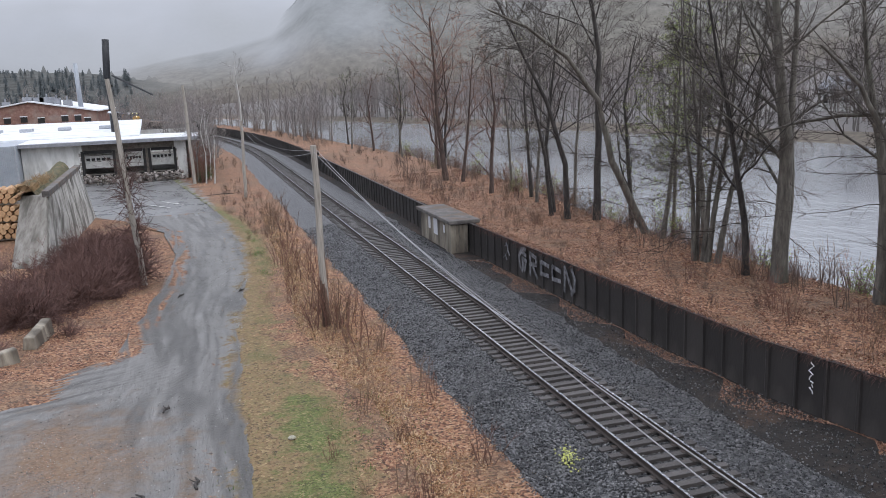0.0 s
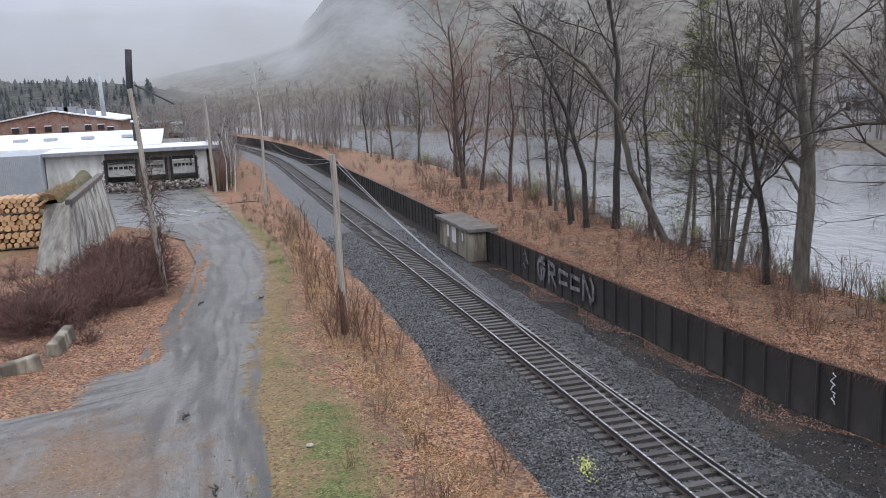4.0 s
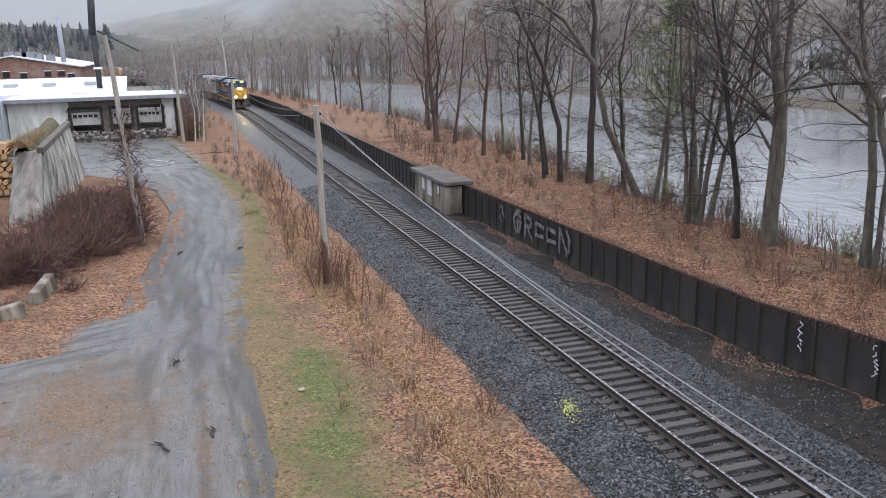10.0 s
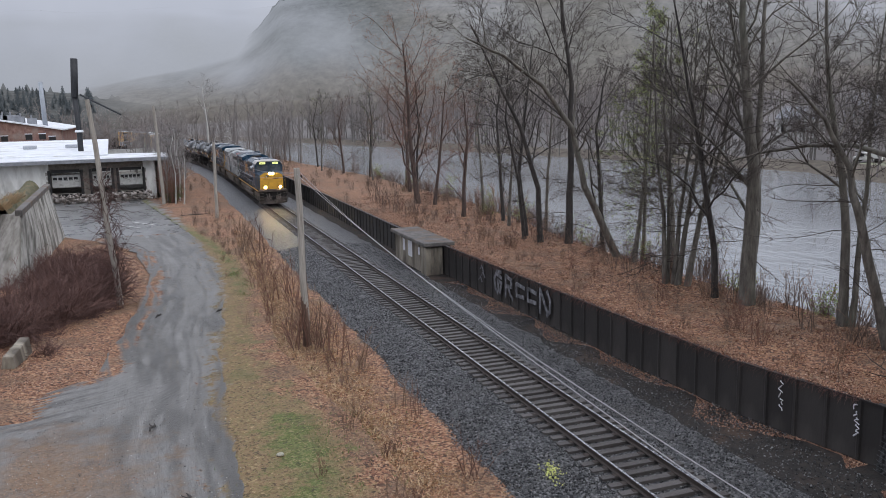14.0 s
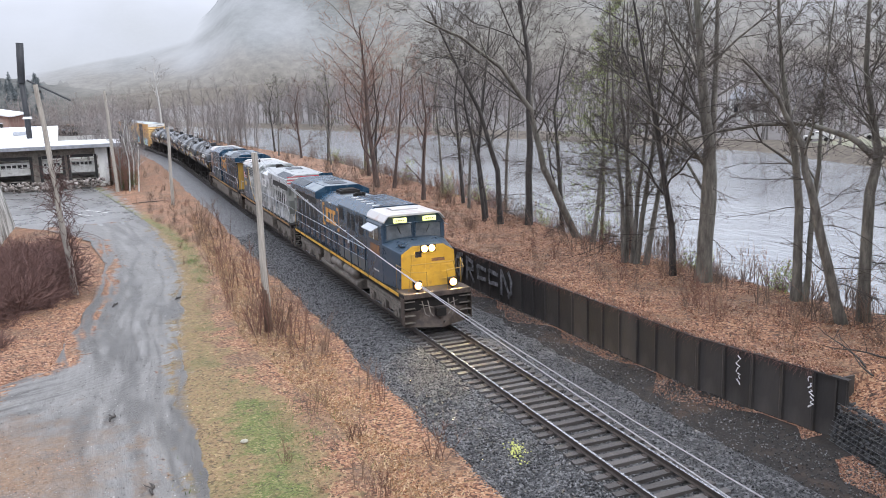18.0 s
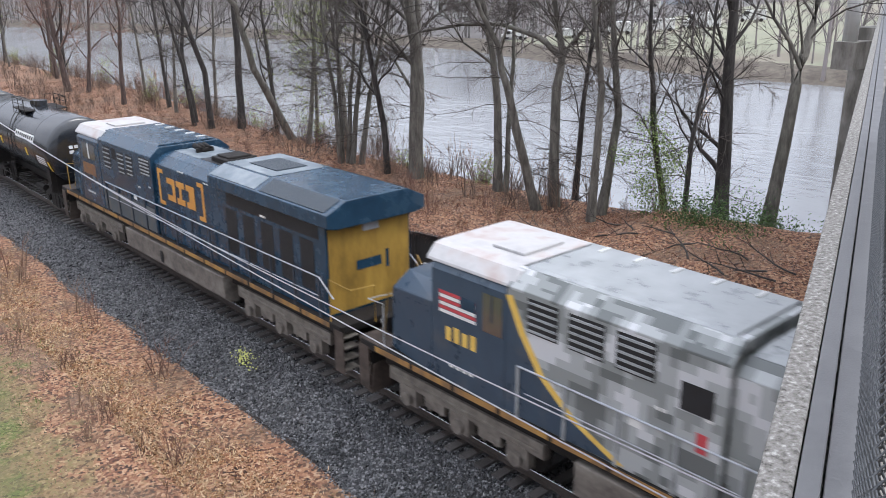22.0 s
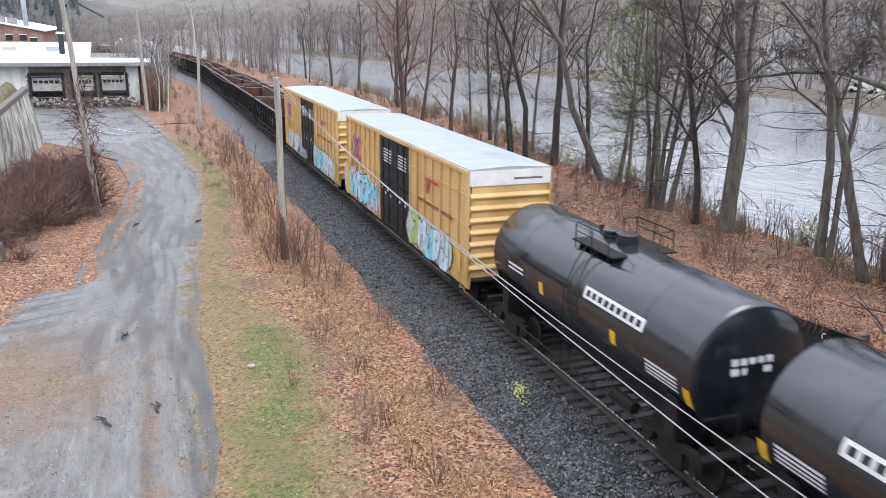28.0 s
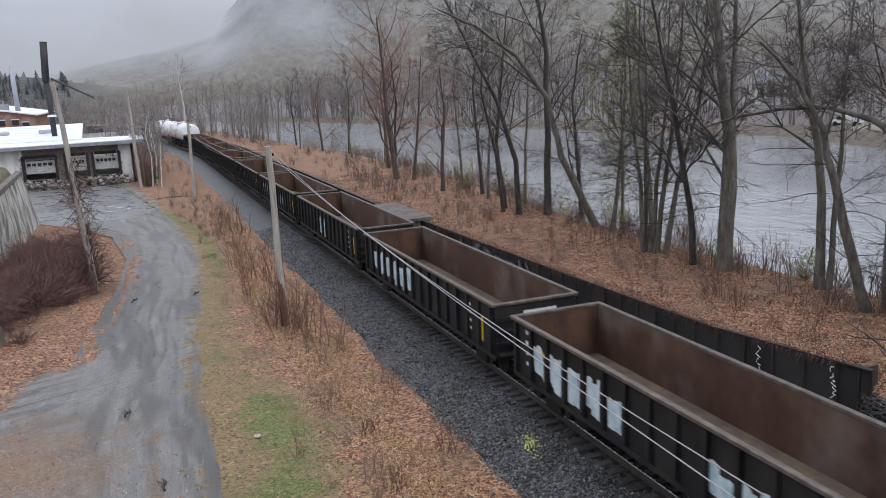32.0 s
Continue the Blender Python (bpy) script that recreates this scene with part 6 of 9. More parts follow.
bare_tree([(14.7, 41.2, Z0 - 0.6), (14.9, 41.2, 4.6), (14.6, 41, 8.4), (14.9, 41, 12.2)], 0.13, 29, GREY, "slender tree hazed with pale green buds", ends=7000, n1=16, n2=6, n3=5, n4=2, first=0.15, limb_len=0.34, up=0.5)
bare_tree([(13.3, 36.0, Z0 - 0.5), (13.0, 36, 5), (12.4, 36, 9.5), (12.6, 36, 14)], 0.16, 28, GREY, "thin grey tree with first green buds", ends=3200, **thin)
bare_tree([(12.78, 24.3, Z0), (12.77, 24.3, 4.8), (12.1, 24.3, 8), (11.4, 24.3, 10.8), (11.0, 24.3, 15)], 0.2, 30, GREY, "grey bare tree on the bank", n1=12, first=0.35,
          extra=[([(12.95, 24.0, Z0), (13.4, 24.2, 5.0), (13.5, 24.2, 9), (14.0, 24.3, 13)], 0.13, thin)])
bare_tree([(11.9, 21.2, Z0), (10.75, 21.3, 4.3), (10.2, 21.4, 6.2), (9.9, 21.6, 7.6), (9.0, 21.8, 9.2), (7.6, 22, 10.5)], 0.2, 31, GREY, "crooked grey tree leaning to the track", n1=10, first=0.5, limb_len=0.35,
          )
bare_tree([(12.82, 21.1, Z0), (12.7, 21.1, 5.8), (12.98, 21.1, 7.2), (12.2, 21.2, 10), (12.1, 21.1, 14)], 0.23, 32, GREY, "grey bare tree with a long level limb", n1=12, first=0.4,
          extra=[([(12.95, 21.1, 7.0), (12.6, 22.0, 7.7), (12.2, 23.6, 8.15), (11.7, 25.4, 8.1), (11.0, 27.3, 7.75), (10.3, 28.6, 7.3)], 0.13, dict(n1=9, first=0.35, limb_len=0.3, up=0.0))])
bare_tree([(12.0, 18.6, Z0), (12.15, 18.5, 6.0), (11.4, 18.5, 9.8), (11.2, 18.4, 14)], 0.17, 33, GREY, "grey bare tree on the bank", n1=11, first=0.35)
bare_tree([(13.1, 19.0, Z0), (13.9, 19, 4.9), (13.2, 19, 9), (12.6, 19, 13)], 0.2, 34, GREY, "grey bare tree on the bank", n1=12, first=0.3)
bare_tree([(16.3, 18.1, 0.2), (14.9, 18.1, 4.9), (14.3, 18.1, 8.1), (14.2, 18.1, 12)], 0.15, 35, DARK, "dark bare tree near the water", n1=12, first=0.25)
bare_tree([(16.85, 16, 0.2), (16.55, 16, 5), (16.4, 16, 9.1), (16.8, 16, 14)], 0.32, 36, DARK, "thick vine-covered tree near the bridge", n1=16, first=0.15, limb_len=0.35)
bare_tree([(16.48, 13.9, 0.4), (17.5, 13.9, 6.1), (18.5, 13.9, 9.1), (19.3, 13.9, 13.5)], 0.27, 37, GREY, "leaning grey tree beside the bridge", n1=12, first=0.3)
bare_tree([(14.6, 21.5, 0.6), (14.9, 21.5, 5), (15.6, 21.5, 9), (15.8, 21.4, 13)], 0.14, 38, DARK, "dark thin tree near the water", n1=11, first=0.25, limb_len=0.4)
bare_tree([(15.2, 16.6, 0.3), (15.0, 16.4, 4), (15.5, 16.2, 7), (15.3, 16, 11)], 0.12, 39, DARK, "dark thin tree near the water", n1=12, first=0.15, limb_len=0.45)
for k, (x, y, h) in enumerate(((12.3, 55, 12), (13.4, 58.5, 13), (11.4, 62, 11), (14.0, 64, 13), (12.2, 77, 12), (13.5, 83, 13), (14.3, 53, 13), (13.1, 43, 12), (14.9, 89, 12), (13.2, 97, 11), (14.6, 104, 12), (13.0, 112, 11), (11.5, 120, 12), (12.6, 128, 11))):
    bare_tree([(x, y, 0.6), (x + 0.2 * (-1) ** k, y, h * 0.4), (x + 0.5 * (-1) ** k, y, h * 0.7), (x + 0.3, y + 0.2, h)], 0.13 + 0.03 * (k % 3), 60 + k, (GREY, DARK, RED)[k % 3], "bare tree further along the bank", ends=500 if k % 4 == 1 else None,
              n1=12, first=0.15, n2=5, n3=4, n4=2, limb_len=0.42)

# variants that stand far off, bark and twigs paled to paint in mist
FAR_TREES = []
M["far_bark"] = mat("haze_pale_bark", [(0.14, 0.13, 0.122), (0.22, 0.205, 0.195)], 3, 0.9, 0)
M["far_twig"] = mat("haze_pale_mauve_twigs", [(0.19, 0.168, 0.16), (0.3, 0.27, 0.258)], 1, 0.9, 0, rnd=0.8)
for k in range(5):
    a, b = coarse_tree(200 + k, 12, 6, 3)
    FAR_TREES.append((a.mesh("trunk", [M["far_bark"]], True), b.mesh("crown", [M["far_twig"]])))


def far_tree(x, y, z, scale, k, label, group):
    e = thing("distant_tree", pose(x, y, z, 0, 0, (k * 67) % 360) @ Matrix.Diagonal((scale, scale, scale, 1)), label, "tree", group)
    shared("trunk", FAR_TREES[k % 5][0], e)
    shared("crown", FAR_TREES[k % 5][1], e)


r = random.Random(4)
for k in range(150):
    y = r.uniform(20, 330)
    x = far_x(y) + 1.5 + abs(r.gauss(0, 1)) * (9 if y > 110 else 14)
    if y < 105 and x > far_x(y) + 7 and r.random() < 0.72:
        continue
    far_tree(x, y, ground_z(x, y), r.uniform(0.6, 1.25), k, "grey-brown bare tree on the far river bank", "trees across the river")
# the woods further off are one mass
wood_v, wood_f = [], []
SMALL = []
for k in range(4):
    a, b = coarse_tree(260 + k, 10, 5, 2)
    a.add(b.v, b.f)
    SMALL.append((np.array(a.v), np.array(a.f)))


def into_wood(x, y, z, sc, k):
    v, f = SMALL[k % 4]
    a = radians(k * 67)
    rot = np.array([[math.cos(a), -math.sin(a), 0], [math.sin(a), math.cos(a), 0], [0, 0, 1]])
    wood_f.append(f + sum(len(q) for q in wood_v))
    wood_v.append(v @ rot.T * sc + (x, y, z))


for k in range(430):
    y = r.uniform(25, 340) if k < 130 else r.uniform(105, 330)
    x = far_x(y) + (r.uniform(2, 22) if y < 108 else 3 + 95 * r.random() ** 1.3)
    into_wood(x, y, ground_z(x, y), r.uniform(0.7, 1.4), k)
for k in range(60):
    y = r.uniform(130, 330)
    x = track_x(y) + r.uniform(8, 13)
    far_tree(x, y, 0.7, r.uniform(0.5, 0.95), k, "bare tree along the curving track", "trees along the curve")
for k in range(64):
    y = r.uniform(122, 330)
    x = track_x(y) - r.uniform(5.5, 16)
    far_tree(x, y, -0.5, r.uniform(0.4, 0.8), k + 3, "bare scrubby tree beside the curve", "trees along the curve")
for k in range(70):
    y = r.uniform(140, 300)
    into_wood(track_x(y) + r.uniform(7.5, 13), y, 0.6, r.uniform(0.35, 0.8), k)
for k in range(40):
    x, y = r.uniform(-80, -6), r.uniform(240, 360)
    into_wood(x, y, -0.5, r.uniform(0.7, 1.1), k)
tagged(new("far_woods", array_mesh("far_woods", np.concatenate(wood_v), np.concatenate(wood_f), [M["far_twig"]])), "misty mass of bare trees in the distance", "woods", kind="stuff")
for k in range(34):
    y = r.uniform(101, 150)
    x = -11.2 + r.uniform(0, 2.8) - max(0, y - 128) * 0.12
    far_tree(x, y, -0.5, r.uniform(0.35, 0.72), k + 2, "thin scrub tree at the yard corner", "scrub at the yard corner")
for k, (x, y, h) in enumerate(((-9.6, 100, 7.5), (-9.0, 103, 7), (-9.3, 106, 8), (-8.7, 99, 5.5))):
    bare_tree([(x, y, -0.5), (x + 0.2, y, h * 0.4), (x - 0.2 + 0.2 * k, y, h * 0.75), (x + 0.3, y, h)], 0.08, 300 + k, M["birch"], "slender white-barked birch at the yard corner", group="birches", n1=9, first=0.3, n2=4, n3=3, n4=2, limb_len=0.28, up=0.6)
bare_tree([(0.5, 190, 0.4), (0.6, 190, 7), (0.2, 190, 12), (0.0, 190, 16)], 0.28, 310, M["birch"], "tall white-limbed dead tree by the curve", group="birches", n1=13, first=0.4, n2=5, n3=3, n4=0, limb_len=0.4, up=0.5)
M["blossom"] = mat("white_blossom", [(0.5, 0.5, 0.48), (0.7, 0.7, 0.68)], 1, 0.8, 0, island=0.6)
bt = bare_tree([(5.2, 196, 0.4), (5.3, 196, 3), (5.6, 196, 6.5)], 0.16, 311, M["birch"], "small tree in white blossom by the curve", group="birches", n1=12, first=0.2, n2=5, n3=3, n4=0, limb_len=0.55)
pos = rng.normal(size=(1800, 3)) * (1.3, 1.3, 1.5) + (0.2, 0, 4.6)
v, f = cloud([(-1, 0, 0), (0, -0.6, 0), (1, 0, 0), (0, 0.6, 0)], [(0, 1, 2, 3)], pos, rng.uniform(0.05, 0.1, (1800, 1)), seed=4)
shared("blossom", array_mesh("blossom", v, f, [M["blossom"]]), bt, label="white blossom")

# ---- pines on the rise behind the factory ----
gpn = Geo()
for lv in range(15):
    z, rad0 = 3 + lv * 0.9, (3.0 - lv * 0.19) * (0.75 + 0.5 * r.random())
    for k in range(9):
        a, rad = k * 0.7 + lv * 0.4 + r.uniform(-0.2, 0.2), rad0 * r.uniform(0.6, 1.15)
        gpn.add([(0.1 * math.cos(a), 0.1 * math.sin(a), z + 0.5), (rad * math.cos(a - 0.24), rad * math.sin(a - 0.24), z - 0.6), (rad * 1.12 * math.cos(a), rad * 1.12 * math.sin(a), z - 0.25), (rad * math.cos(a + 0.24), rad * math.sin(a + 0.24), z - 0.65)], [(0, 1, 2), (0, 2, 3)])
gpn.tube([(0, 0, -2), (0, 0, 16)], [0.25, 0.05], 5, False)
pv, pf4 = np.array(gpn.v), [q for q in gpn.f]
tri = np.array([t for q in pf4 for t in ([q] if len(q) == 3 else [(q[0], q[1], q[2]), (q[0], q[2], q[3])])])
pine_v, pine_f = [], []
for k in range(620):
    dist = r.uniform(425, 600)
    az = radians(-22 + 19 * r.random())
    if az > radians(-6.0) and r.random() < 0.6:
        continue
    up = 23 * max(0.0, math.sin(min(1, (dist - 420) / 200) * math.pi / 2)) ** 1.1
    sc = r.uniform(0.4, 0.72)
    a = r.uniform(0, 6.28)
    rot = np.array([[math.cos(a), -math.sin(a), 0], [math.sin(a), math.cos(a), 0], [0, 0, 1]])
    pine_f.append(tri + sum(len(q) for q in pine_v))
    pine_v.append(pv @ rot.T * (sc * 1.5, sc * 1.5, sc) + (-12 + dist * math.sin(az), dist * math.cos(az), up - 4))
# the pines' grey-blue base colour holds the mist
tagged(new("far_pines", array_mesh("far_pines", np.concatenate(pine_v), np.concatenate(pine_f), [mat("misty_pine", [(0.055, 0.066, 0.071), (0.085, 0.099, 0.105)], 0.02, 0.9, 0, island=0.3)])), "dense dark misty pines on the rise behind the factory", "woods", kind="stuff")


# ---- shrubs: upright stems that fork ----
def shrub_mesh(seed, stems, h, lean, key, twigs=4, wander=0.09, droop=0.0):
    q = random.Random(seed)
    g2 = Geo()
    for i in range(stems):
        a = q.uniform(0, 6.28)
        p = Vector((q.gauss(0, 0.12), q.gauss(0, 0.12), -0.05))
        d = Vector((math.cos(a) * lean, math.sin(a) * lean, 1))
        l = h * q.uniform(0.55, 1.1)
        pts, rad = limb(g2, p, d, l, 0.009, 0.003, 5, 3, wander, q, droop)
        for k in range(twigs):
            j = q.randint(1, 4)
            pt, _ = limb(g2, pts[j], side_dir(pts[j + 1] - pts[j], q, 0.35, 0.8, 0.2), l * q.uniform(0.2, 0.45), 0.005, 0.002, 3, 3, 0.16, q)
            if q.random() < 0.6:
                limb(g2, pt[1], side_dir(pt[2] - pt[1], q, 0.4, 0.9, 0.1), l * q.uniform(0.1, 0.22), 0.004, 0.002, 2, 3, 0.16, q)
    return g2.mesh("stems", [M[key]])


M["straw_stem"] = mat("dry_stem", [(0.13, 0.08, 0.055), (0.25, 0.165, 0.115)], 1, 0.8, 0, rnd=0.7)
SHRUBS = [shrub_mesh(500 + k, 6 + 2 * (k % 3), 1.0, 0.14 + 0.07 * (k % 3), ("twig_red", "straw_stem", "twig_red", "straw_stem")[k % 4], 5) for k in range(8)]
THICK = [shrub_mesh(600 + k, 36, 1.0, 0.9, "bramble", 6, 0.24, -0.13) for k in range(3)]


def shrub(x, y, z, s, k, me, label, group):
    e = thing("bramble_bush" if group == "bramble thicket" else "shrub", pose(x, y, z, 0, 0, k * 77 % 360) @ Matrix.Diagonal((s, s, s, 1)), label, "shrub", group)
    shared("branchwork", me, e)


for k in range(74):
    y = 15 + 75 * (k / 74) ** 1.1 + r.uniform(-1, 1)
    x = -6.1 + r.gauss(0, 0.9)
    x = max(-8.4, x if x < -4.8 else -4.8 - 2.0 * r.random())
    shrub(x, y, ground_z(x, y), r.uniform(0.3, 1.15), k, SHRUBS[k % 8], "leafless brown weed stems on the verge", "weeds on the verge")
for x, y, s2, k in ((-5.9, 34.9, 2.6, 1), (-5.5, 34.0, 2.2, 4), (-6.6, 35.6, 2.4, 2), (-5.0, 32.0, 2.5, 0), (-4.9, 31.2, 1.6, 5), (-4.5, 27.0, 1.7, 3), (-4.3, 25.5, 1.4, 6), (-6.0, 37.5, 2.4, 7), (-6.4, 39, 1.9, 1), (-5.3, 43, 2.3, 4), (-5.0, 47, 2.6, 6), (-5.7, 52, 2.2, 2), (-4.6, 61, 2.8, 0), (-5.2, 66, 2.4, 5), (-4.3, 20.5, 1.5, 2), (-6.8, 20.0, 1.3, 3), (-6.2, 35.0, 2.7, 0), (-5.4, 36.3, 2.4, 3), (-6.9, 42, 1.8, 6), (-6.0, 45, 2.0, 0), (-6.6, 49, 2.2, 4), (-5.6, 57, 2.2, 3), (-6.0, 63, 2.3, 1), (-5.5, 70, 2.4, 7)):
    shrub(x, y, ground_z(x, y), s2, k, SHRUBS[k], "tall leafless brown saplings on the verge", "weeds on the verge")
for k in range(80):
    x, y = -17.4 + r.gauss(0, 2.5), 45.6 + r.gauss(0, 3.6)
    y = max(41.5, y)
    x = min(x, -15.7 - 0.3 * (k % 3) + min(0, (y - 47.5) * 0.6))
    tall = 1.25 if x > -17.5 and y > 45 else 1.0
    shrub(x, y, ground_z(x, y) - 0.05, r.uniform(1.4, 2.7) * tall, k, THICK[k % 3], "dense tangle of red-brown leafless brambles", "bramble thicket")
for k in range(58):
    x, y = -17.2 + r.gauss(0, 1.3), 55.0 + r.gauss(0, 4.5)
    x, y = max(-19.2, min(x, -15.6 - 0.05 * max(0, y - 55))), max(48, min(y, 68))
    shrub(x, y, ground_z(x, y) - 0.05, r.uniform(1.3, 2.4), k, THICK[k % 3], "dense tangle of red-brown leafless brambles", "bramble thicket")
for k in range(18):
    x, y = r.uniform(-24, -17), r.uniform(36.5, 46)
    shrub(x, y, ground_z(x, y) - 0.05, r.uniform(0.6, 1.3), k, THICK[k % 3], "low tangle of red-brown brambles", "bramble thicket")
q = random.Random(31)
for k in range(34):
    t = q.random()
    x, y = -15.0 - 5.5 * t + q.gauss(0, 0.5), 47.5 - 7.5 * t + q.gauss(0, 0.7)
    shrub(x, y, ground_z(x, y) - 0.04, q.uniform(0.35, 0.9), k, THICK[k % 3], "low tangle of red-brown brambles", "bramble thicket")
vine = Geo()
q = random.Random(77)
for k in range(340):
    z0 = 6.5 * q.random() ** 1.5
    a = q.uniform(0, 6.28)
    c = Vector((-14.3 - 0.065 * z0, 48.1, z0))
    rr = 0.2 + 0.55 * math.exp(-z0 / 2.5)
    limb(vine, c + Vector((math.cos(a) * 0.18, math.sin(a) * 0.18, 0)), Vector((math.cos(a) * rr, math.sin(a) * rr, q.uniform(-0.6, 1.2))), q.uniform(0.8, 2.0), 0.02, 0.006, 5, 3, 0.25, q, -0.08)
tagged(part("dead_vines", vine, M["bramble"], label="dead climbing vines wound round the leaning pole"), category="vine")
for k in range(80):
    y = r.uniform(18, 75)
    x = wall_x(y) + r.uniform(0.5, bank_x(y) - wall_x(y) + 1.5)
    shrub(x, y, ground_z(x, y), r.uniform(0.4, 1.5) * (1.2 if y > 60 else 1), k, SHRUBS[(k * 3) % 8], "leafless brown undergrowth on the bank", "undergrowth on the bank")
for k in range(40):
    y = r.uniform(22, 75)
    x = bank_x(y) + r.uniform(-0.5, 3.0)
    shrub(x, y, ground_z(x, y), r.uniform(1.0, 2.6), k, SHRUBS[(k * 5) % 8], "bare shrubs at the water's edge", "undergrowth on the bank")


SCRUB = [shrub_mesh(640 + k, 26, 1.0, 0.22, "twig_red", 12, 0.1) for k in range(3)]
for k in range(9):
    x, y = -10.6 + r.uniform(0, 1.5), r.uniform(101, 109)
    e = thing("scrub_thicket", pose(x, y, -0.5, 0, 0, k * 50) @ Matrix.Diagonal((2.6, 2.6, r.uniform(2.4, 5.0), 1)), "dense pinkish-brown leafless scrub at the yard corner", "scrub", "scrub at the yard corner")
    shared("branchwork", SCRUB[k % 3], e)
# dead grass and roots that hang over the wall's rim
fringe = Geo()
for k in range(900):
    y = 17.4 + 30 * r.random() ** 1.3
    p = Vector((wall_x(y) - 0.1 - 0.14 * r.random(), y, 1.32))
    limb(fringe, p, Vector((-0.8, r.uniform(-0.7, 0.7), r.uniform(-0.2, 0.7))), r.uniform(0.12, 0.5), 0.006, 0.003, 4, 3, 0.2, r, -0.3)
tagged(part("dead_grass_fringe", fringe, M["bramble"], label="dead grass and roots hanging over the wall's rim", kind="stuff"), category="grass")
for k in range(26):
    y = r.uniform(9.5, WALL_END + 1.5)
    x = wall_x(y) + r.uniform(0.8, 5.0)
    e = thing("fallen_branch", pose(x, y, ground_z(x, y), r.uniform(-8, 8), 0, r.uniform(0, 180)), "dead branch lying in the leaves on the bank", "branch", "dead branches on the bank")
    gq2 = Geo()
    l = r.uniform(0.8, 2.4)
    pts, _ = limb(gq2, Vector((-l / 2, 0, 0.05)), Vector((1, 0, 0.06)), l, 0.035, 0.01, 6, 5, 0.14, r)
    part("stick", gq2, M["bark_dark"], e)
    for j in (2, 4):
        gq3 = Geo()
        limb(gq3, pts[j], Vector((0.5, r.uniform(-1, 1), 0.5)), l * 0.35, 0.014, 0.005, 4, 4, 0.2, r)
        part("side_twig", gq3, M["bark_dark"], e)
# brush further along the bank and the fine undergrowth are one mass
M["brush"] = mat("dead_tan_brush", [(0.07, 0.047, 0.037), (0.15, 0.106, 0.083), (0.25, 0.185, 0.145)], 0.8, 0.85, 0, island=0.5)
brush_v, brush_f = [], []
arrays = [(np.array([v.co[:] for v in me.vertices]), np.array([p.vertices[:] for p in me.polygons])) for me in SHRUBS]
for k in range(560):
    if k >= 410:
        y = 19 + 90 * r.random() ** 1.2
        x = bank_x(y) + r.uniform(-2.6, 2.5)
        sc = r.uniform(0.8, 2.3)
    elif k < 200:
        y = r.uniform(18, 75)
        x = wall_x(y) + r.uniform(0.4, bank_x(y) - wall_x(y) + 2.5)
        sc = r.uniform(0.3, 0.9)
    elif k < 340:
        y = r.uniform(60, 190)
        x = wall_x(y) + r.uniform(0.4, bank_x(y) - wall_x(y) + 3.0)
        sc = r.uniform(0.7, 2.4)
    else:
        y = 60 + 80 * r.random() ** 1.5
        x = track_x(y) - 4.6 - r.random() * (3.0 + max(0, min(5, (y - 66) * 0.13)))
        sc = r.uniform(0.5, 1.5)
    v, f = arrays[k % 8]
    a = radians(k * 71)
    rot = np.array([[math.cos(a), -math.sin(a), 0], [math.sin(a), math.cos(a), 0], [0, 0, 1]])
    brush_f.append(f + sum(len(q) for q in brush_v))
    brush_v.append(v @ rot.T * sc + (x, y, ground_z(x, y)))
tagged(new("brush", array_mesh("brush", np.concatenate(brush_v), np.concatenate(brush_f), [M["brush"]])), "leafless brown brush along the bank and the track", "brush", kind="stuff")


M["fresh_leaf"] = mat("fresh_spring_leaf", [(0.05, 0.08, 0.02), (0.11, 0.16, 0.04), (0.17, 0.22, 0.06)], 1, 0.65, 0, island=0.9)


def leafy_bush(x, y, z, sx, sz, n2, key, label, seed):
    e = thing("green_bush", pose(x, y, z), label, "bush", "green bushes")
    q2 = np.random.default_rng(seed)
    cen = q2.normal(size=(26, 3)) * (0.42 * sx, 0.42 * sx, 0.3 * sz) + (0, 0, sz * 0.5)
    pos = cen[q2.integers(0, 26, n2)] + q2.normal(size=(n2, 3)) * 0.2 * sx
    pos[:, 2] = np.abs(pos[:, 2])
    v, f = cloud([(-1, 0, 0), (0, -0.4, 0), (1, 0, 0), (0, 0.4, 0)], [(0, 1, 2, 3)], pos, q2.uniform(0.03, 0.07, (n2, 1)), seed=seed)
    shared("foliage", array_mesh("foliage", v, f, [M[key]]), e)
    shared("branchwork", THICK[seed % 3], e, Matrix.Diagonal((sx * 0.7, sx * 0.7, sz * 0.9, 1)))


leafy_bush(-9.9, 101.2, -0.5, 1.1, 2.2, 2600, "evergreen", "dark green bush at the yard corner", 4)
leafy_bush(13.6, 14.4, 0.7, 2.2, 1.7, 8000, "evergreen", "low evergreen bush on the bank by the bridge", 1)
leafy_bush(13.9, 17.0, 0.8, 1.2, 3.4, 4200, "fresh_leaf", "upright fresh green bush on the bank", 2)
leafy_bush(15.4, 13.2, 0.5, 1.2, 1.2, 2600, "evergreen", "low evergreen bush on the bank by the bridge", 3)
for k, (x, y, sz) in enumerate(((13.6, 62, 2.4), (13.8, 56, 2.0), (15.0, 75, 2.4), (12.4, 38.5, 1.8), (13.0, 30.5, 0.9), (13.2, 25.5, 0.9), (14.5, 86, 2.4), (13.8, 47, 1.8), (14, 98, 2))):
    leafy_bush(x, y, ground_z(x, y), 0.9, sz, 620, "bud", "shrub with sparse spring buds by the water", 10 + k)

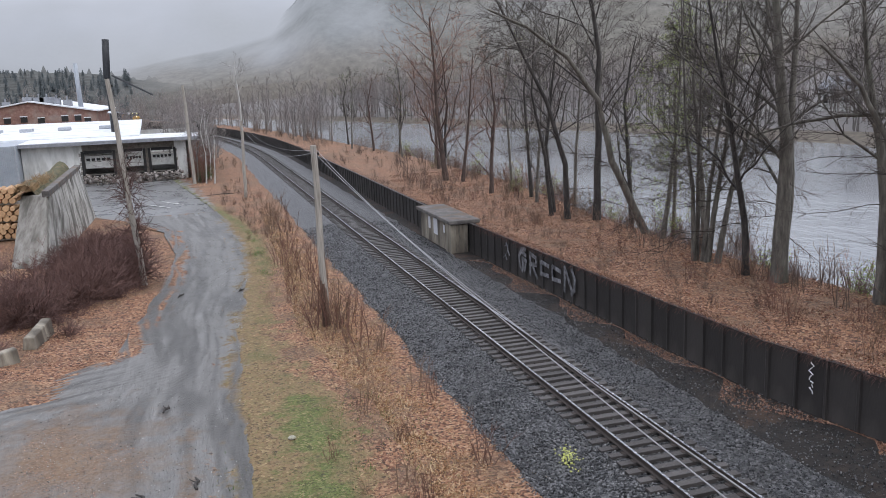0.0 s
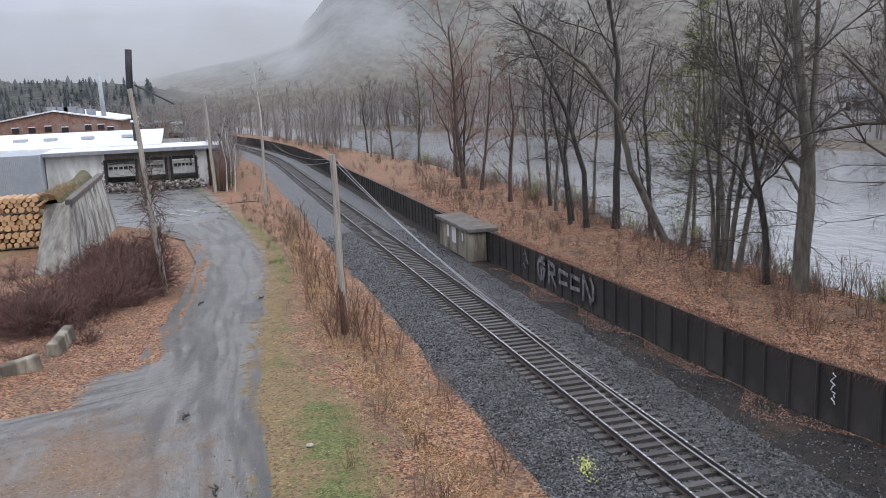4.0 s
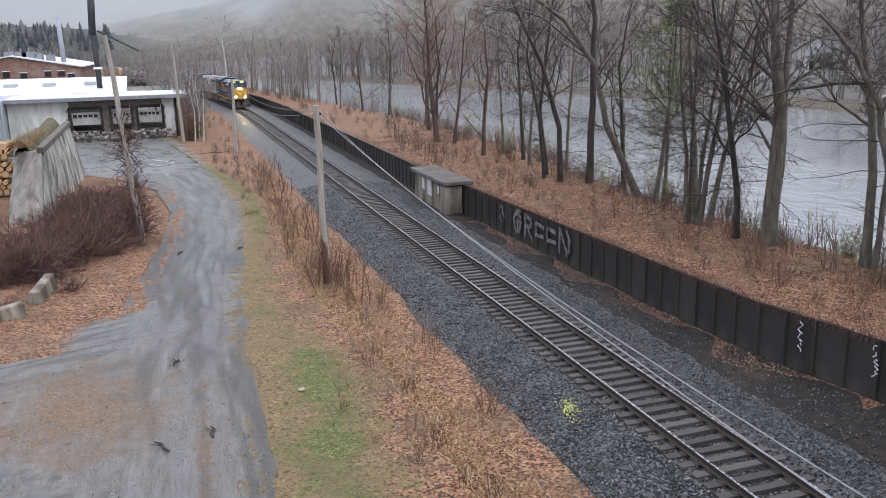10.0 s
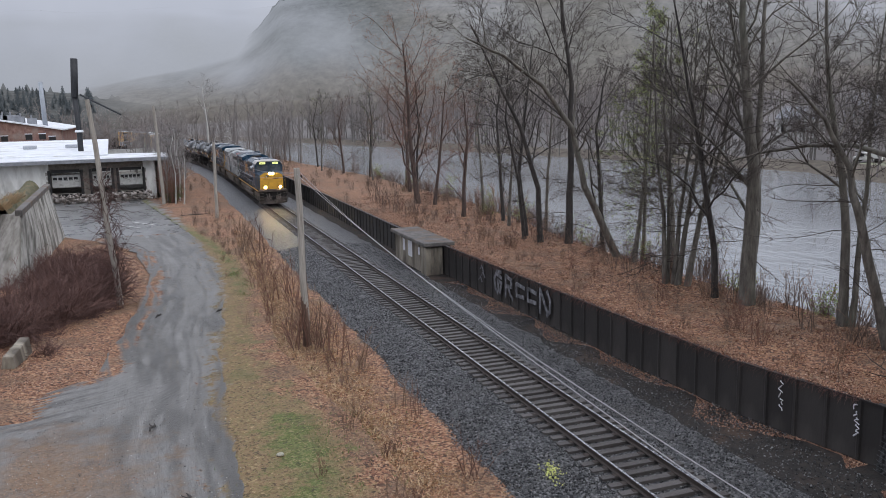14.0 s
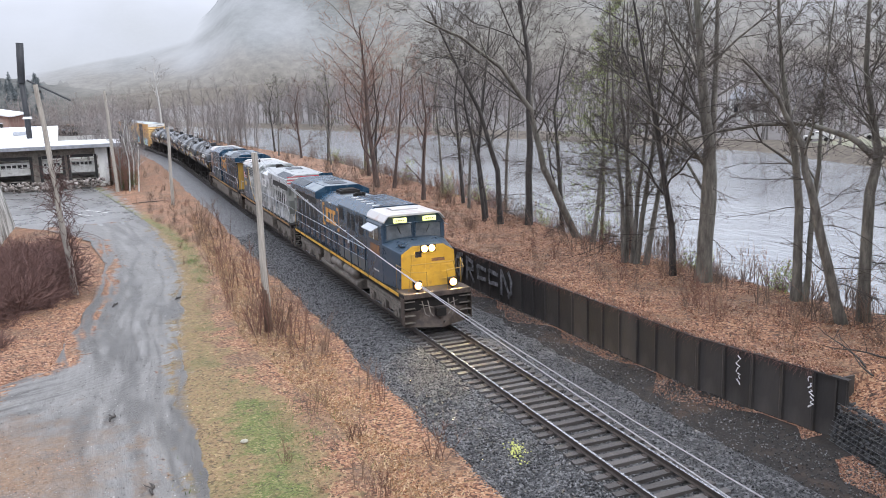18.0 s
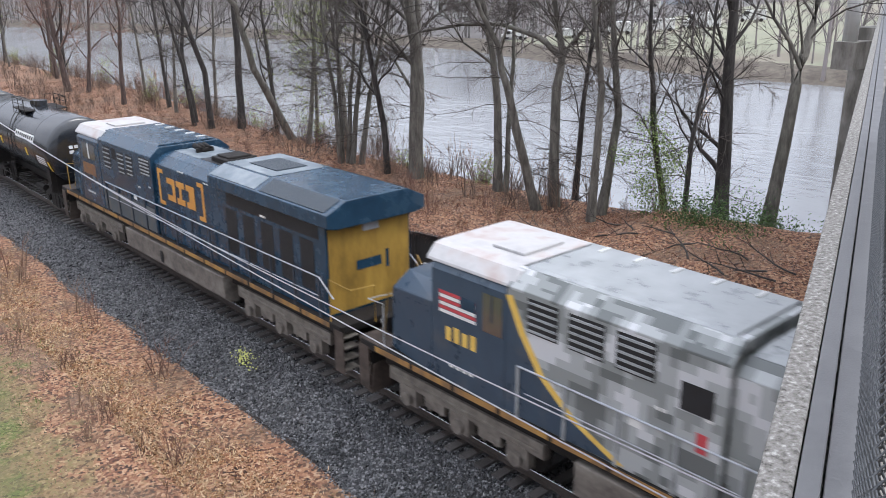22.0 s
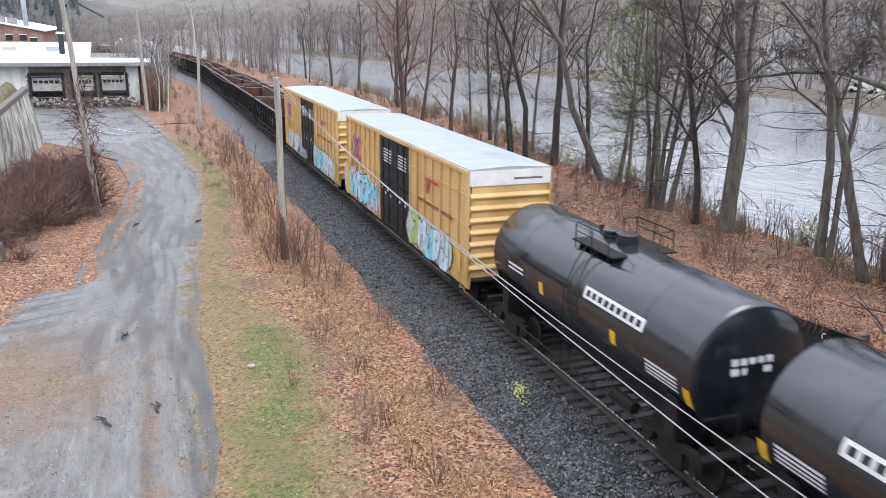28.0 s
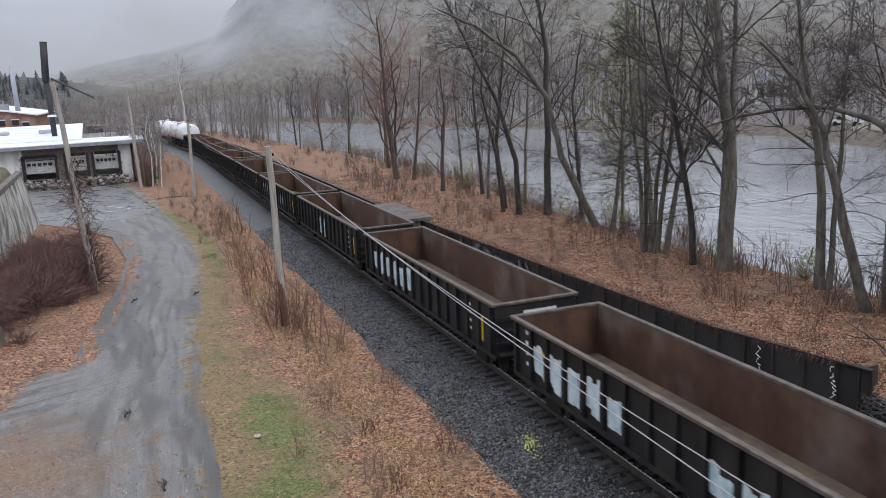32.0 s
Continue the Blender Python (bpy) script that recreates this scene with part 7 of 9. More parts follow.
# ---- litter, grass and stones ----
def scatter(name, base_v, base_f, n2, place, size, material, label, category, seed, flat=0.35, aspect=(1, 1, 1)):
    q2 = np.random.default_rng(seed)
    pts = place(q2, n2)
    zz = np.array([ground_z(x, y) for x, y in pts[:, :2]]) if pts.shape[1] == 2 else pts[:, 2]
    pos = np.column_stack([pts[:, 0], pts[:, 1], zz])
    qu = upright_quats(len(pos), q2, flat) if flat is not None else None
    sc = q2.uniform(size[0], size[1], (len(pos), 1)) * (np.array(aspect) * q2.uniform(0.7, 1.3, (len(pos), 3)))
    v, f = cloud(base_v, base_f, pos, sc, qu, seed=seed)
    return tagged(new(name, array_mesh(name, v, f, [material])), label, category, kind="stuff")


LEAF = ([(-1, 0, 0.15), (0, -0.55, 0), (1, 0, 0.2), (0, 0.55, 0.05)], [(0, 1, 2, 3)])


def near_far(q2, n2, y0, y1, p=1.6):
    return y0 + (y1 - y0) * q2.random(n2) ** p


def on_verge(q2, n2):
    y = near_far(q2, n2, 12, 75)
    x = -6.0 + q2.normal(size=n2) * 1.15
    x = np.where(x > -4.1, -4.1 - q2.random(n2) * 2.5, x)
    keep = np.array([noise.noise(Vector((a * 0.55, b * 0.4, 15))) + 0.5 * noise.noise(Vector((a * 2.1, b * 2.1, 16))) + 0.4 * w > 0.05 for a, b, w in zip(x, y, q2.random(n2))])
    return np.column_stack([x, y])[keep]


def on_terrace(q2, n2):
    y = near_far(q2, n2, WALL_END + 0.3, 80)
    w = np.array([wall_x(t) for t in y])
    e = np.array([bank_x(t) for t in y])
    return np.column_stack([w + 0.1 + (e + 1.5 - w) * q2.random(n2), y])


def on_cut(q2, n2):
    y = q2.uniform(2, WALL_END, n2)
    w = np.array([wall_x(t) for t in y])
    return np.column_stack([w + 0.15 + 8 * q2.random(n2), y])


def in_wedge(q2, n2):
    """Drifts of leaves along the wall foot."""
    y = near_far(q2, n2, 17, 46, 1.2)
    w = np.array([wall_x(t) for t in y])
    amp = np.array([max(0.0, noise.noise(Vector((t * 0.35, 2, 9))) + 0.25) for t in y])
    return np.column_stack([w - 0.3 - amp * 2.6 * q2.random(n2), y])


def left_side(q2, n2):
    return np.column_stack([q2.uniform(-22, -12.8, n2), near_far(q2, n2, 33, 62)])


def lane_patch(q2, n2):
    a = q2.random(n2) * 6.283
    rr = np.sqrt(q2.random(n2))
    x, y = -15.6 + 2.6 * rr * np.cos(a), 24.2 + 4.0 * rr * np.sin(a)
    keep = np.array([noise.noise(Vector((u * 0.7, w * 0.5, 3))) + 0.35 - 0.6 * q > 0 for u, w, q in zip(x, y, rr)])
    return np.column_stack([x, y, np.full(n2, -0.44)])[keep]


scatter("fallen_leaves_verge", *LEAF, 100000, on_verge, (0.016, 0.042), M["leaf_tan"], "fallen brown leaves on the verge", "leaves", 1, 0.55)
scatter("fallen_leaves_bank", *LEAF, 110000, on_terrace, (0.02, 0.052), M["leaf"], "fallen brown leaves on the river bank", "leaves", 2, 0.55)
scatter("fallen_leaves_cut", *LEAF, 20000, on_cut, (0.02, 0.05), M["leaf"], "fallen brown leaves on the cut slope", "leaves", 3)
def on_lane(q2, n2):
    y = near_far(q2, n2, 12, 62, 1.4)
    a, b = np.array([along(LANE_L, t) for t in y]), np.array([along(LANE_R, t) for t in y])
    x = np.maximum(a, -22) + 0.9 + (b - np.maximum(a, -22) - 1.2) * q2.random(n2)
    keep = np.array([noise.noise(Vector((u * 0.9, w * 0.35, 41))) + 0.4 * q > 0.1 for u, w, q in zip(x, y, q2.random(n2))])
    return np.array([(u, w, road_z(u, w) + 0.045) for u, w in np.column_stack([x, y])[keep]])


def on_rim(q2, n2):
    y = WALL_END + 30 * q2.random(n2) ** 1.3
    return np.column_stack([np.array([wall_x(t) for t in y]) - 0.24 + 0.5 * q2.random(n2), y, np.full(n2, 1.34)])


scatter("fallen_leaves_rim", *LEAF, 5000, on_rim, (0.02, 0.05), M["leaf"], "fallen leaves along the wall's rim", "leaves", 7, 0.5)
scatter("fallen_leaves_drift", *LEAF, 9000, in_wedge, (0.025, 0.055), M["leaf"], "drifts of leaves along the wall's foot", "leaves", 4)
scatter("fallen_leaves_lane", *LEAF, 22000, left_side, (0.02, 0.05), M["leaf"], "fallen leaves beside the lane", "leaves", 5)
scatter("fallen_leaves_patch", *LEAF, 3500, lane_patch, (0.012, 0.03), M["leaf"], "leaves trodden into the lane", "leaves", 6, 0.12)
BLADE = ([(-0.13, 0, 0), (0.13, 0, 0), (0.0, 0.16, 1.0)], [(0, 1, 2)])


def on_grass(q2, n2):
    y = near_far(q2, n2, 12, 74, 1.5)
    m = np.array([-along(GREEN, t) for t in y])
    x = m + q2.normal(size=n2) * np.where(y < 27, 0.95, 0.45)
    keep = np.array([noise.noise(Vector((a * 0.8, b * 0.6, 5))) + 0.6 * noise.noise(Vector((a * 2.6, b * 2.6, 6))) > (-0.12 if b < 28 else 0.1) for a, b in zip(x, y)])
    return np.column_stack([x, y])[keep]


def on_straw(q2, n2):
    y = near_far(q2, n2, 12, 70, 1.5)
    return np.column_stack([-6.9 + q2.normal(size=n2) * 1.2, y])


def tufts(q2, n2):
    c = np.array([(-8.0, 25.4), (-8.3, 22.3), (-7.6, 21.3), (-8.5, 19.6), (-8.9, 27.3), (-9.3, 21.5), (-8.2, 18.0), (-9.0, 17.0)])
    return c[q2.integers(0, len(c), n2)] + q2.normal(size=(n2, 2)) * 0.22


scatter("grass_blades", *BLADE, 95000, on_grass, (0.04, 0.15), M["blade"], "short green grass on the verge", "grass", 11, 0.35, (1, 1, 1.2))
def on_turf(q2, n2):
    """The whole strip between the lane and the leaves, in clumps."""
    y = near_far(q2, n2, 12, 60, 1.4)
    a = np.array([along(LANE_R, t) for t in y])
    x = a - 0.55 + np.abs(q2.normal(size=n2)) * 1.5
    keep = np.array([noise.noise(Vector((u * 1.5, w * 1.2, 51))) + 0.5 * noise.noise(Vector((u * 4.5, w * 4.5, 52))) > 0.0 for u, w in zip(x, y)])
    return np.column_stack([x, y])[keep]


M["turf_blade"] = mat("olive_winter_grass", [(0.06, 0.045, 0.022), (0.16, 0.122, 0.055), (0.26, 0.19, 0.1), (0.4, 0.31, 0.19)], 1, 0.7, 0, island=0.85)
scatter("winter_grass", *BLADE, 60000, on_turf, (0.04, 0.14), M["turf_blade"], "short olive and tan winter grass", "grass", 14, 0.55)
scatter("grass_tufts", *BLADE, 5000, tufts, (0.06, 0.16), M["blade"], "lusher tufts of green grass", "grass", 12, 0.4)
scatter("dry_straw", *BLADE, 50000, on_straw, (0.06, 0.2), M["straw"], "flattened dry straw on the verge", "straw", 13, 0.8)
ROCK = ([(1, 0.1, 0), (-0.9, 0.2, 0.1), (0.1, 1, -0.1), (0, -1, 0.1), (0.1, 0, 0.8), (0, 0.1, -0.8)], [(0, 2, 4), (2, 1, 4), (1, 3, 4), (3, 0, 4), (2, 0, 5), (1, 2, 5), (3, 1, 5), (0, 3, 5)])


def on_bed(q2, n2):
    y = near_far(q2, n2, 9, 62, 1.5)
    x = np.where(q2.random(n2) < 0.62, q2.uniform(-4.25, -0.9, n2), q2.uniform(-0.9, 3.6, n2))
    x = np.where((np.abs(np.abs(x) - 0.75) < 0.1), x + 0.25, x)
    z = np.interp(x, [b[0] for b in BED], [b[1] for b in BED]) + 0.01
    return np.column_stack([x, y, z])


scatter("ballast_stones", *ROCK, 60000, on_bed, (0.02, 0.05), M["stone"], "loose dark crushed stones of the ballast", "stones", 21, None)


M["lane_stone"] = mat("lane_pebble", [(0.05, 0.048, 0.045), (0.14, 0.135, 0.128), (0.24, 0.235, 0.225), (0.46, 0.45, 0.43)], 3, 0.6, 0.3, 40, island=0.85)
scatter("lane_pebbles", *ROCK, 16000, on_lane, (0.008, 0.028), M["lane_stone"], "loose grey pebbles on the lane", "stones", 25, None)


def right_grit(q2, n2):
    y = near_far(q2, n2, 9, 46, 1.3)
    return np.column_stack([q2.uniform(2.5, 6.0, n2), y, np.full(n2, -0.53)])


def basket_face(y, k, deep=0.0):
    """A point on the leaning face of the stone baskets: along y, up by k from foot to top."""
    return Vector((wall_x(y) - 0.34 + 0.34 * k + deep, y, -0.56 + 1.1 * k))


def basket_stones(q2, n2):
    y, k = q2.uniform(4, WALL_END - 0.3, n2), q2.random(n2)
    on_top = q2.random(n2) < 0.2
    pts = [basket_face(a, 1.0 if t else b, 0.25 * c if t else 0.0) for a, b, c, t in zip(y, k, q2.random(n2), on_top)]
    return np.array([tuple(p) for p in pts])


def basket_leaves(q2, n2):
    """Leaves blown against the foot of the baskets."""
    y = q2.uniform(9, 15.6, n2)
    w = np.array([wall_x(t) for t in y])
    amp = np.array([0.35 + max(0.0, noise.noise(Vector((t * 0.6, 4, 9))) + 0.3) for t in y])
    return np.column_stack([w - 0.3 - amp * 1.7 * q2.random(n2), y])


scatter("grit_stones", *ROCK, 9000, right_grit, (0.015, 0.04), M["stone"], "loose grit beside the wall", "stones", 22, None)
baskets = thing("stone_baskets", pose(0, 0, 0), "wire baskets of dark stones holding the bank beyond the wall", "gabion", kind="structure")
gbk = Geo()
bys = list(np.arange(3.6, WALL_END - 0.25, 0.6)) + [WALL_END - 0.2]
for y in bys:
    gbk.v += [tuple(basket_face(y, 0, 0.04)), tuple(basket_face(y, 1, 0.04)), tuple(basket_face(y, 1, 0.5) - Vector((0, 0, 0.02))), tuple(basket_face(y, 0, 0.9))]
for j in range(len(bys) - 1):
    for i in range(4):
        gbk.f.append((j * 4 + i, j * 4 + (i + 1) % 4, j * 4 + 4 + (i + 1) % 4, j * 4 + 4 + i))
        gbk.m.append(0)
part("packed_core", gbk, M["dark_stone"], baskets, "dark packed stones")
q2 = np.random.default_rng(23)
bp = basket_stones(q2, 3600)
v, f = cloud(*ROCK, bp, q2.uniform(0.04, 0.095, (len(bp), 1)) * q2.uniform(0.7, 1.3, (len(bp), 3)), seed=23)
tagged(shared("stones", array_mesh("stones", v, f, [M["dark_stone"]]), baskets), kind="stuff")
for k in np.linspace(0.05, 1.0, 9):
    part("mesh_wire", Geo().tube([basket_face(y, k, -0.09) for y in bys], 0.006, 4), M["wire_mesh"], baskets)
for y in np.arange(4, WALL_END - 0.3, 0.55):
    part("mesh_wire", Geo().tube([basket_face(y, 0, -0.09), basket_face(y, 1.03, -0.09), basket_face(y, 1.03, 0.35)], 0.006, 4), M["wire_mesh"], baskets)
scatter("fallen_leaves_basket", *LEAF, 9000, basket_leaves, (0.025, 0.055), M["leaf"], "leaves blown against the stone baskets", "leaves", 8)


def yellow_spot(q2, n2):
    p = np.column_stack([q2.normal(size=n2) * 0.13, q2.normal(size=n2) * 0.3])
    return np.column_stack([-2.2 + p[:, 0] + 0.3 * p[:, 1], 19.6 + p[:, 1], np.full(n2, -0.28)])


scatter("yellow_marked_stones", *ROCK, 110, yellow_spot, (0.018, 0.04), M["yellow_mark"], "ballast stones marked with yellow paint", "stones", 24, None)

# ---- the train ----
# ---- parts that many cars share ----
gw = Geo().lathe([(-0.065, 0.3, 0), (-0.065, 0.46, 0), (-0.03, 0.47, 0), (0.0, 0.5, 0), (0.035, 0.5, 0), (0.065, 0.46, 0), (0.065, 0.3, 0)], 20)
WHEEL_ME = gw.mesh("wheel", [M["under"]])
fix_normals(WHEEL_ME)
gx = Geo().tube([(-0.68, 0, 0), (0.68, 0, 0)], 0.08, 8)
AXLE_ME = gx.mesh("axle", [M["under"]])
for x in (0,):
    gf = Geo()
    a, b = (x - 0.07, x + 0.07)
    gf.prism([(a, 0.52), (b, 0.52), (b, 0.8), (a, 0.8)], -1.15, -0.7).prism([(a, 0.52), (b, 0.52), (b, 0.8), (a, 0.8)], 0.7, 1.15)
    gf.box(a, b, -0.9, 0.9, 0.72, 0.9).box(a, b, -0.45, 0.45, 0.25, 0.74)
    for q in (-0.22, 0, 0.22):
        gf.tube([(x, q, 0.3), (x, q, 0.72)], 0.07, 8)
    gf.tube([(x - 0.1, -0.88, 0.5), (x + 0.12, -0.88, 0.5)], 0.14, 10).tube([(x - 0.1, 0.88, 0.5), (x + 0.12, 0.88, 0.5)], 0.14, 10)
SIDE_FRAME_ME = gf.mesh("side_frame", [M["under"]])
fix_normals(SIDE_FRAME_ME)
TRUCK_ME = Geo().box(-1.04, 1.04, -0.25, 0.25, 0.6, 0.8).mesh("bolster", [M["under"]])
gk = Geo().box(-0.14, 0.14, 0, 0.75, 0.72, 0.98).box(-0.2, 0.2, 0.62, 0.9, 0.68, 1.02).tube([(-0.35, 0.1, 0.9), (-0.3, 0.55, 0.45), (-0.1, 0.9, 0.42)], 0.03, 6)
COUPLER_ME = gk.mesh("coupler", [M["under"]])
fix_normals(COUPLER_ME)


def running_gear(parent, yc, axles=(-0.88, 0.88), frame_me=None):
    t = shared("bogie", frame_me or TRUCK_ME, parent, pose(0, yc, 0))
    for x in (() if frame_me else (-1.12, 1.12)):
        shared("side_frame", SIDE_FRAME_ME, t, pose(x, 0, 0))
    for a in axles:
        shared("axle", AXLE_ME, t, pose(0, a, 0.5))
        for x in (-0.75, 0.75):
            shared("wheel", WHEEL_ME, t, pose(x, a, 0.5, 0, 0, 90))


def couplers(parent, half):
    shared("coupler", COUPLER_ME, parent, pose(0, half - 0.9, 0))
    shared("coupler", COUPLER_ME, parent, pose(0, -half + 0.9, 0, 0, 0, 180))


def plate(g, x, y0, y1, z0, z1, t=0.006):
    """A thin painted panel on a side wall."""
    s = -1 if x < 0 else 1
    return g.box(min(x, x + s * t), max(x, x + s * t), y0, y1, z0, z1)


def bars(parent, x, y0, y1, z0, z1, n, material, name="lettering_bar", gap=0.35, t=0.006, seed=0):
    """Unreadable writing: plain bars side by side."""
    r = random.Random(seed)
    w = (y1 - y0) / n
    for i in range(n):
        k = r.uniform(0.85, 1)
        part(name, plate(Geo(), x, y0 + w * i, y0 + w * (i + 1 - gap), z0, z0 + (z1 - z0) * k, t), material, parent)


# ---- locomotives ----
gl = Geo()
for x in (-1.18, 1.18):
    a, b = x - 0.09, x + 0.09
    gl.prism([(a, 0.78), (b, 0.78), (b, 1.12), (a, 1.12)], -2.45, 2.45)
    for q in (-1.75, 0, 1.75):
        gl.box(a - 0.02, b + 0.02, q - 0.3, q + 0.3, 0.36, 0.82).tube([(x - 0.16, q, 0.52), (x + 0.2, q, 0.52)], 0.17, 10)
    for q in (-0.88, 0.88):
        gl.tube([(x, q - 0.2, 0.45), (x, q + 0.2, 1.0)], 0.06, 6).tube([(x, q + 0.2, 0.45), (x, q - 0.2, 1.0)], 0.06, 6)
        gl.box(x - 0.05, x + 0.05, q - 0.34, q + 0.34, 0.5, 0.78)
    gl.tube([(x * 1.08, -2.3, 0.98), (x * 1.08, 2.3, 0.92)], 0.035, 6)
gl.box(-1.1, 1.1, -0.4, 0.4, 0.6, 0.95)
LOCO_TRUCK = gl.mesh("bogie_frame", [M["grime"]])
fix_normals(LOCO_TRUCK)


def locomotive(label, paint, cab_paint, roof_paint, hood_roof, nose_paint, end_paint, lit, camo=False, worn=False):
    e = thing("locomotive", pose(0, 0, 0), label, "locomotive", "locomotives of the train")
    part("underframe", Geo().box(-1.5, 1.5, -10.2, 10.2, 1.42, 1.62).box(-1.2, 1.2, -9.6, 9.6, 1.05, 1.42), M["under"], e, bevel=0.02)
    for s in (-1, 1):
        for i in range(14):
            y = -9.6 + i * 1.385
            part("sill_stripe", plate(Geo(), s * 1.5, y, y + 1.28, 1.46, 1.6), M["dirty_sill"] if worn or camo else M["yellow"], e, "dirty yellow sill stripe" if worn or camo else "yellow sill stripe")
    # hood and equipment cab
    part("engine_hood", Geo().prism([(-1.36, 1.62), (1.36, 1.62), (1.36, 4.12), (1.05, 4.36), (-1.05, 4.36), (-1.36, 4.12)], -0.6, 9.5), paint, e, bevel=0.02)
    part("hood_roof", Geo().prism([(-1.04, 4.364), (1.04, 4.364), (0.7, 4.46), (-0.7, 4.46)], -0.5, 3.6), hood_roof, e, bevel=0.015)
    part("equipment_cab", Geo().prism([(-1.46, 1.62), (1.46, 1.62), (1.46, 4.3), (1.1, 4.6), (-1.1, 4.6), (-1.46, 4.3)], -5.35, -0.62), paint, e, bevel=0.02)
    part("equipment_roof", Geo().prism([(-1.08, 4.604), (1.08, 4.604), (1.0, 4.64), (-1.0, 4.64)], -5.2, -0.8), hood_roof, e)
    # radiator wings
    part("radiator_wing", Geo().prism([(-1.3, 4.05), (1.3, 4.05), (1.56, 4.12), (1.56, 4.46), (0.95, 4.74), (-0.95, 4.74), (-1.56, 4.46), (-1.56, 4.12)], 3.7, 9.9), paint if not camo else M["camo_roof"], e, "overhanging radiator wing", bevel=0.02)
    for s in (-1, 1):
        sc = Geo().slab([(s * 1.5, 6.6, 4.492), (s * 1.0, 6.6, 4.722), (s * 1.0, 9.7, 4.722), (s * 1.5, 9.7, 4.492)], (s * 0.42, 0, 0.9), 0.015)
        part("radiator_screen", sc, M["screen"], e, "dark radiator screen")
        part("radiator_louvre", plate(Geo(), s * 1.36, 4.4, 9.2, 3.66, 4.08), M["grille"], e)
        for i in range(5):
            part("hood_door", plate(Geo(), s * 1.36, 5.4 + i * 0.62, 5.68 + i * 0.62, 2.45, 3.35) if camo else plate(Geo(), s * 1.36, 4.3 + i * 1.0, 4.95 + i * 1.0, 2.2, 3.55), M["grille"], e)
        # louvred windows of the equipment cab
        for a, b, z0, z1 in ((-1.45, -0.85, 3.25, 3.75), (-2.75, -1.95, 3.5, 4.2), (-3.8, -3.0, 3.5, 4.2), (-4.8, -4.05, 3.5, 4.2)) if camo else ((-1.55, -0.75, 3.6, 4.2), (-2.75, -2.2, 3.35, 4.1), (-3.5, -2.95, 3.3, 4.1), (-4.05, -3.65, 3.75, 4.15), (-4.85, -4.2, 3.3, 4.15)):
            fr = part("intake", plate(Geo(), s * 1.46, a, b, z0, z1), M["grille"], e, "black louvred intake")
            if z1 - z0 > 0.5:
                for i in range(5):
                    z = z0 + (i + 0.5) * (z1 - z0) / 5
                    part("slat", Geo().box(min(s * 1.462, s * 1.49), max(s * 1.462, s * 1.49), a + 0.03, b - 0.03, z - 0.03, z + 0.012), M["camo_roof"] if camo or worn else M["grille"], fr)
        # writing in bars, small plates
        bars(e, s * 1.462, -1.9, -1.65, 3.05, 3.12, 2, M["white"], "notice_plate", seed=3)
        bars(e, s * 1.462, -0.98, -0.8, 3.2, 3.26, 2, M["white"], "notice_plate", seed=4)
        bars(e, s * 1.364, 3.0, 3.5, 4.02, 4.07, 3, M["white"], "notice_plate", seed=5)
        bars(e, s * 1.364, 1.2, 1.7, 4.1, 4.15, 3, M["white"], "notice_plate", seed=6)
        part("notice_plate", plate(Geo(), s * 1.462, -2.4, -2.15, 2.55, 2.7), M["white"], e)
        part("notice_plate", plate(Geo(), s * 1.364, 6.3, 6.6, 3.68, 3.74), M["white"], e)
        part("side_panel", plate(Geo(), s * 1.462, -5.3, -0.7, 1.66, 2.5 if worn else 2.2, 0.004), M["dusty_blue"] if not camo else M["camo"], e, "dust-streaked lower panel")
        if not camo:
            # the emblem: two brackets and three blocks
            f = s * 1.364
            for a, d in ((-0.35, 1), (2.95, -1)):
                lg = Geo()
                plate(lg, f, min(a, a + d * 0.14), max(a, a + d * 0.14), 2.92, 3.86)
                plate(lg, f, min(a, a + d * 0.42), max(a, a + d * 0.42), 3.86, 4.0)
                plate(lg, f, min(a, a + d * 0.42), max(a, a + d * 0.42), 2.78, 2.92)
                part("bracket_emblem", lg, M["logo"], e, "orange bracket emblem")
            for y in (0.32, 1.02, 1.72):
                bl = Geo()
                plate(bl, f, y, y + 0.58, 3.02, 3.22), plate(bl, f, y, y + 0.58, 3.58, 3.78), plate(bl, f, y + (0.38 if y < 1 else 0.19), y + (0.58 if y < 1 else 0.36), 3.22, 3.58)
                if y > 1.5:
                    plate(bl, f, y + 0.36, y + 0.58, 3.22, 3.58)
                part("emblem_block", bl, M["logo"], e, "orange block of the emblem")
        else:
            for y in (0.2, 0.75, 1.3):
                bl = Geo()
                plate(bl, s * 1.364, y, y + 0.45, 3.2, 3.34), plate(bl, s * 1.364, y, y + 0.45, 3.62, 3.76), plate(bl, s * 1.364, y + 0.16, y + 0.3, 3.34, 3.62)
                part("emblem_block", bl, M["white"], e, "pale block of the emblem")
            part("red_notice", plate(Geo(), s * 1.462, -1.1, -0.9, 2.6, 2.95), M["flag_red"], e, "red and white notice")
        # walkway handrail
        for i in range(13):
            y = -5.0 + i * 1.19
            part("stanchion", Geo().box(s * 1.48 - 0.02, s * 1.48 + 0.02, y - 0.03, y + 0.03, 1.62, 2.72), M["post"] if not camo else M["camo_roof"], e)
        part("handrail", Geo().tube([(s * 1.48, -5.0, 2.72), (s * 1.48, 9.3, 2.72), (s * 1.48, 9.9, 2.3)], 0.02, 6).tube([(s * 1.48, -4.8, 2.2), (s * 1.48, 9.2, 2.2)], 0.012, 5), M["handrail"], e)
    # roof gear
    silver = M["camo_roof"] if camo else M["worn_silver"]
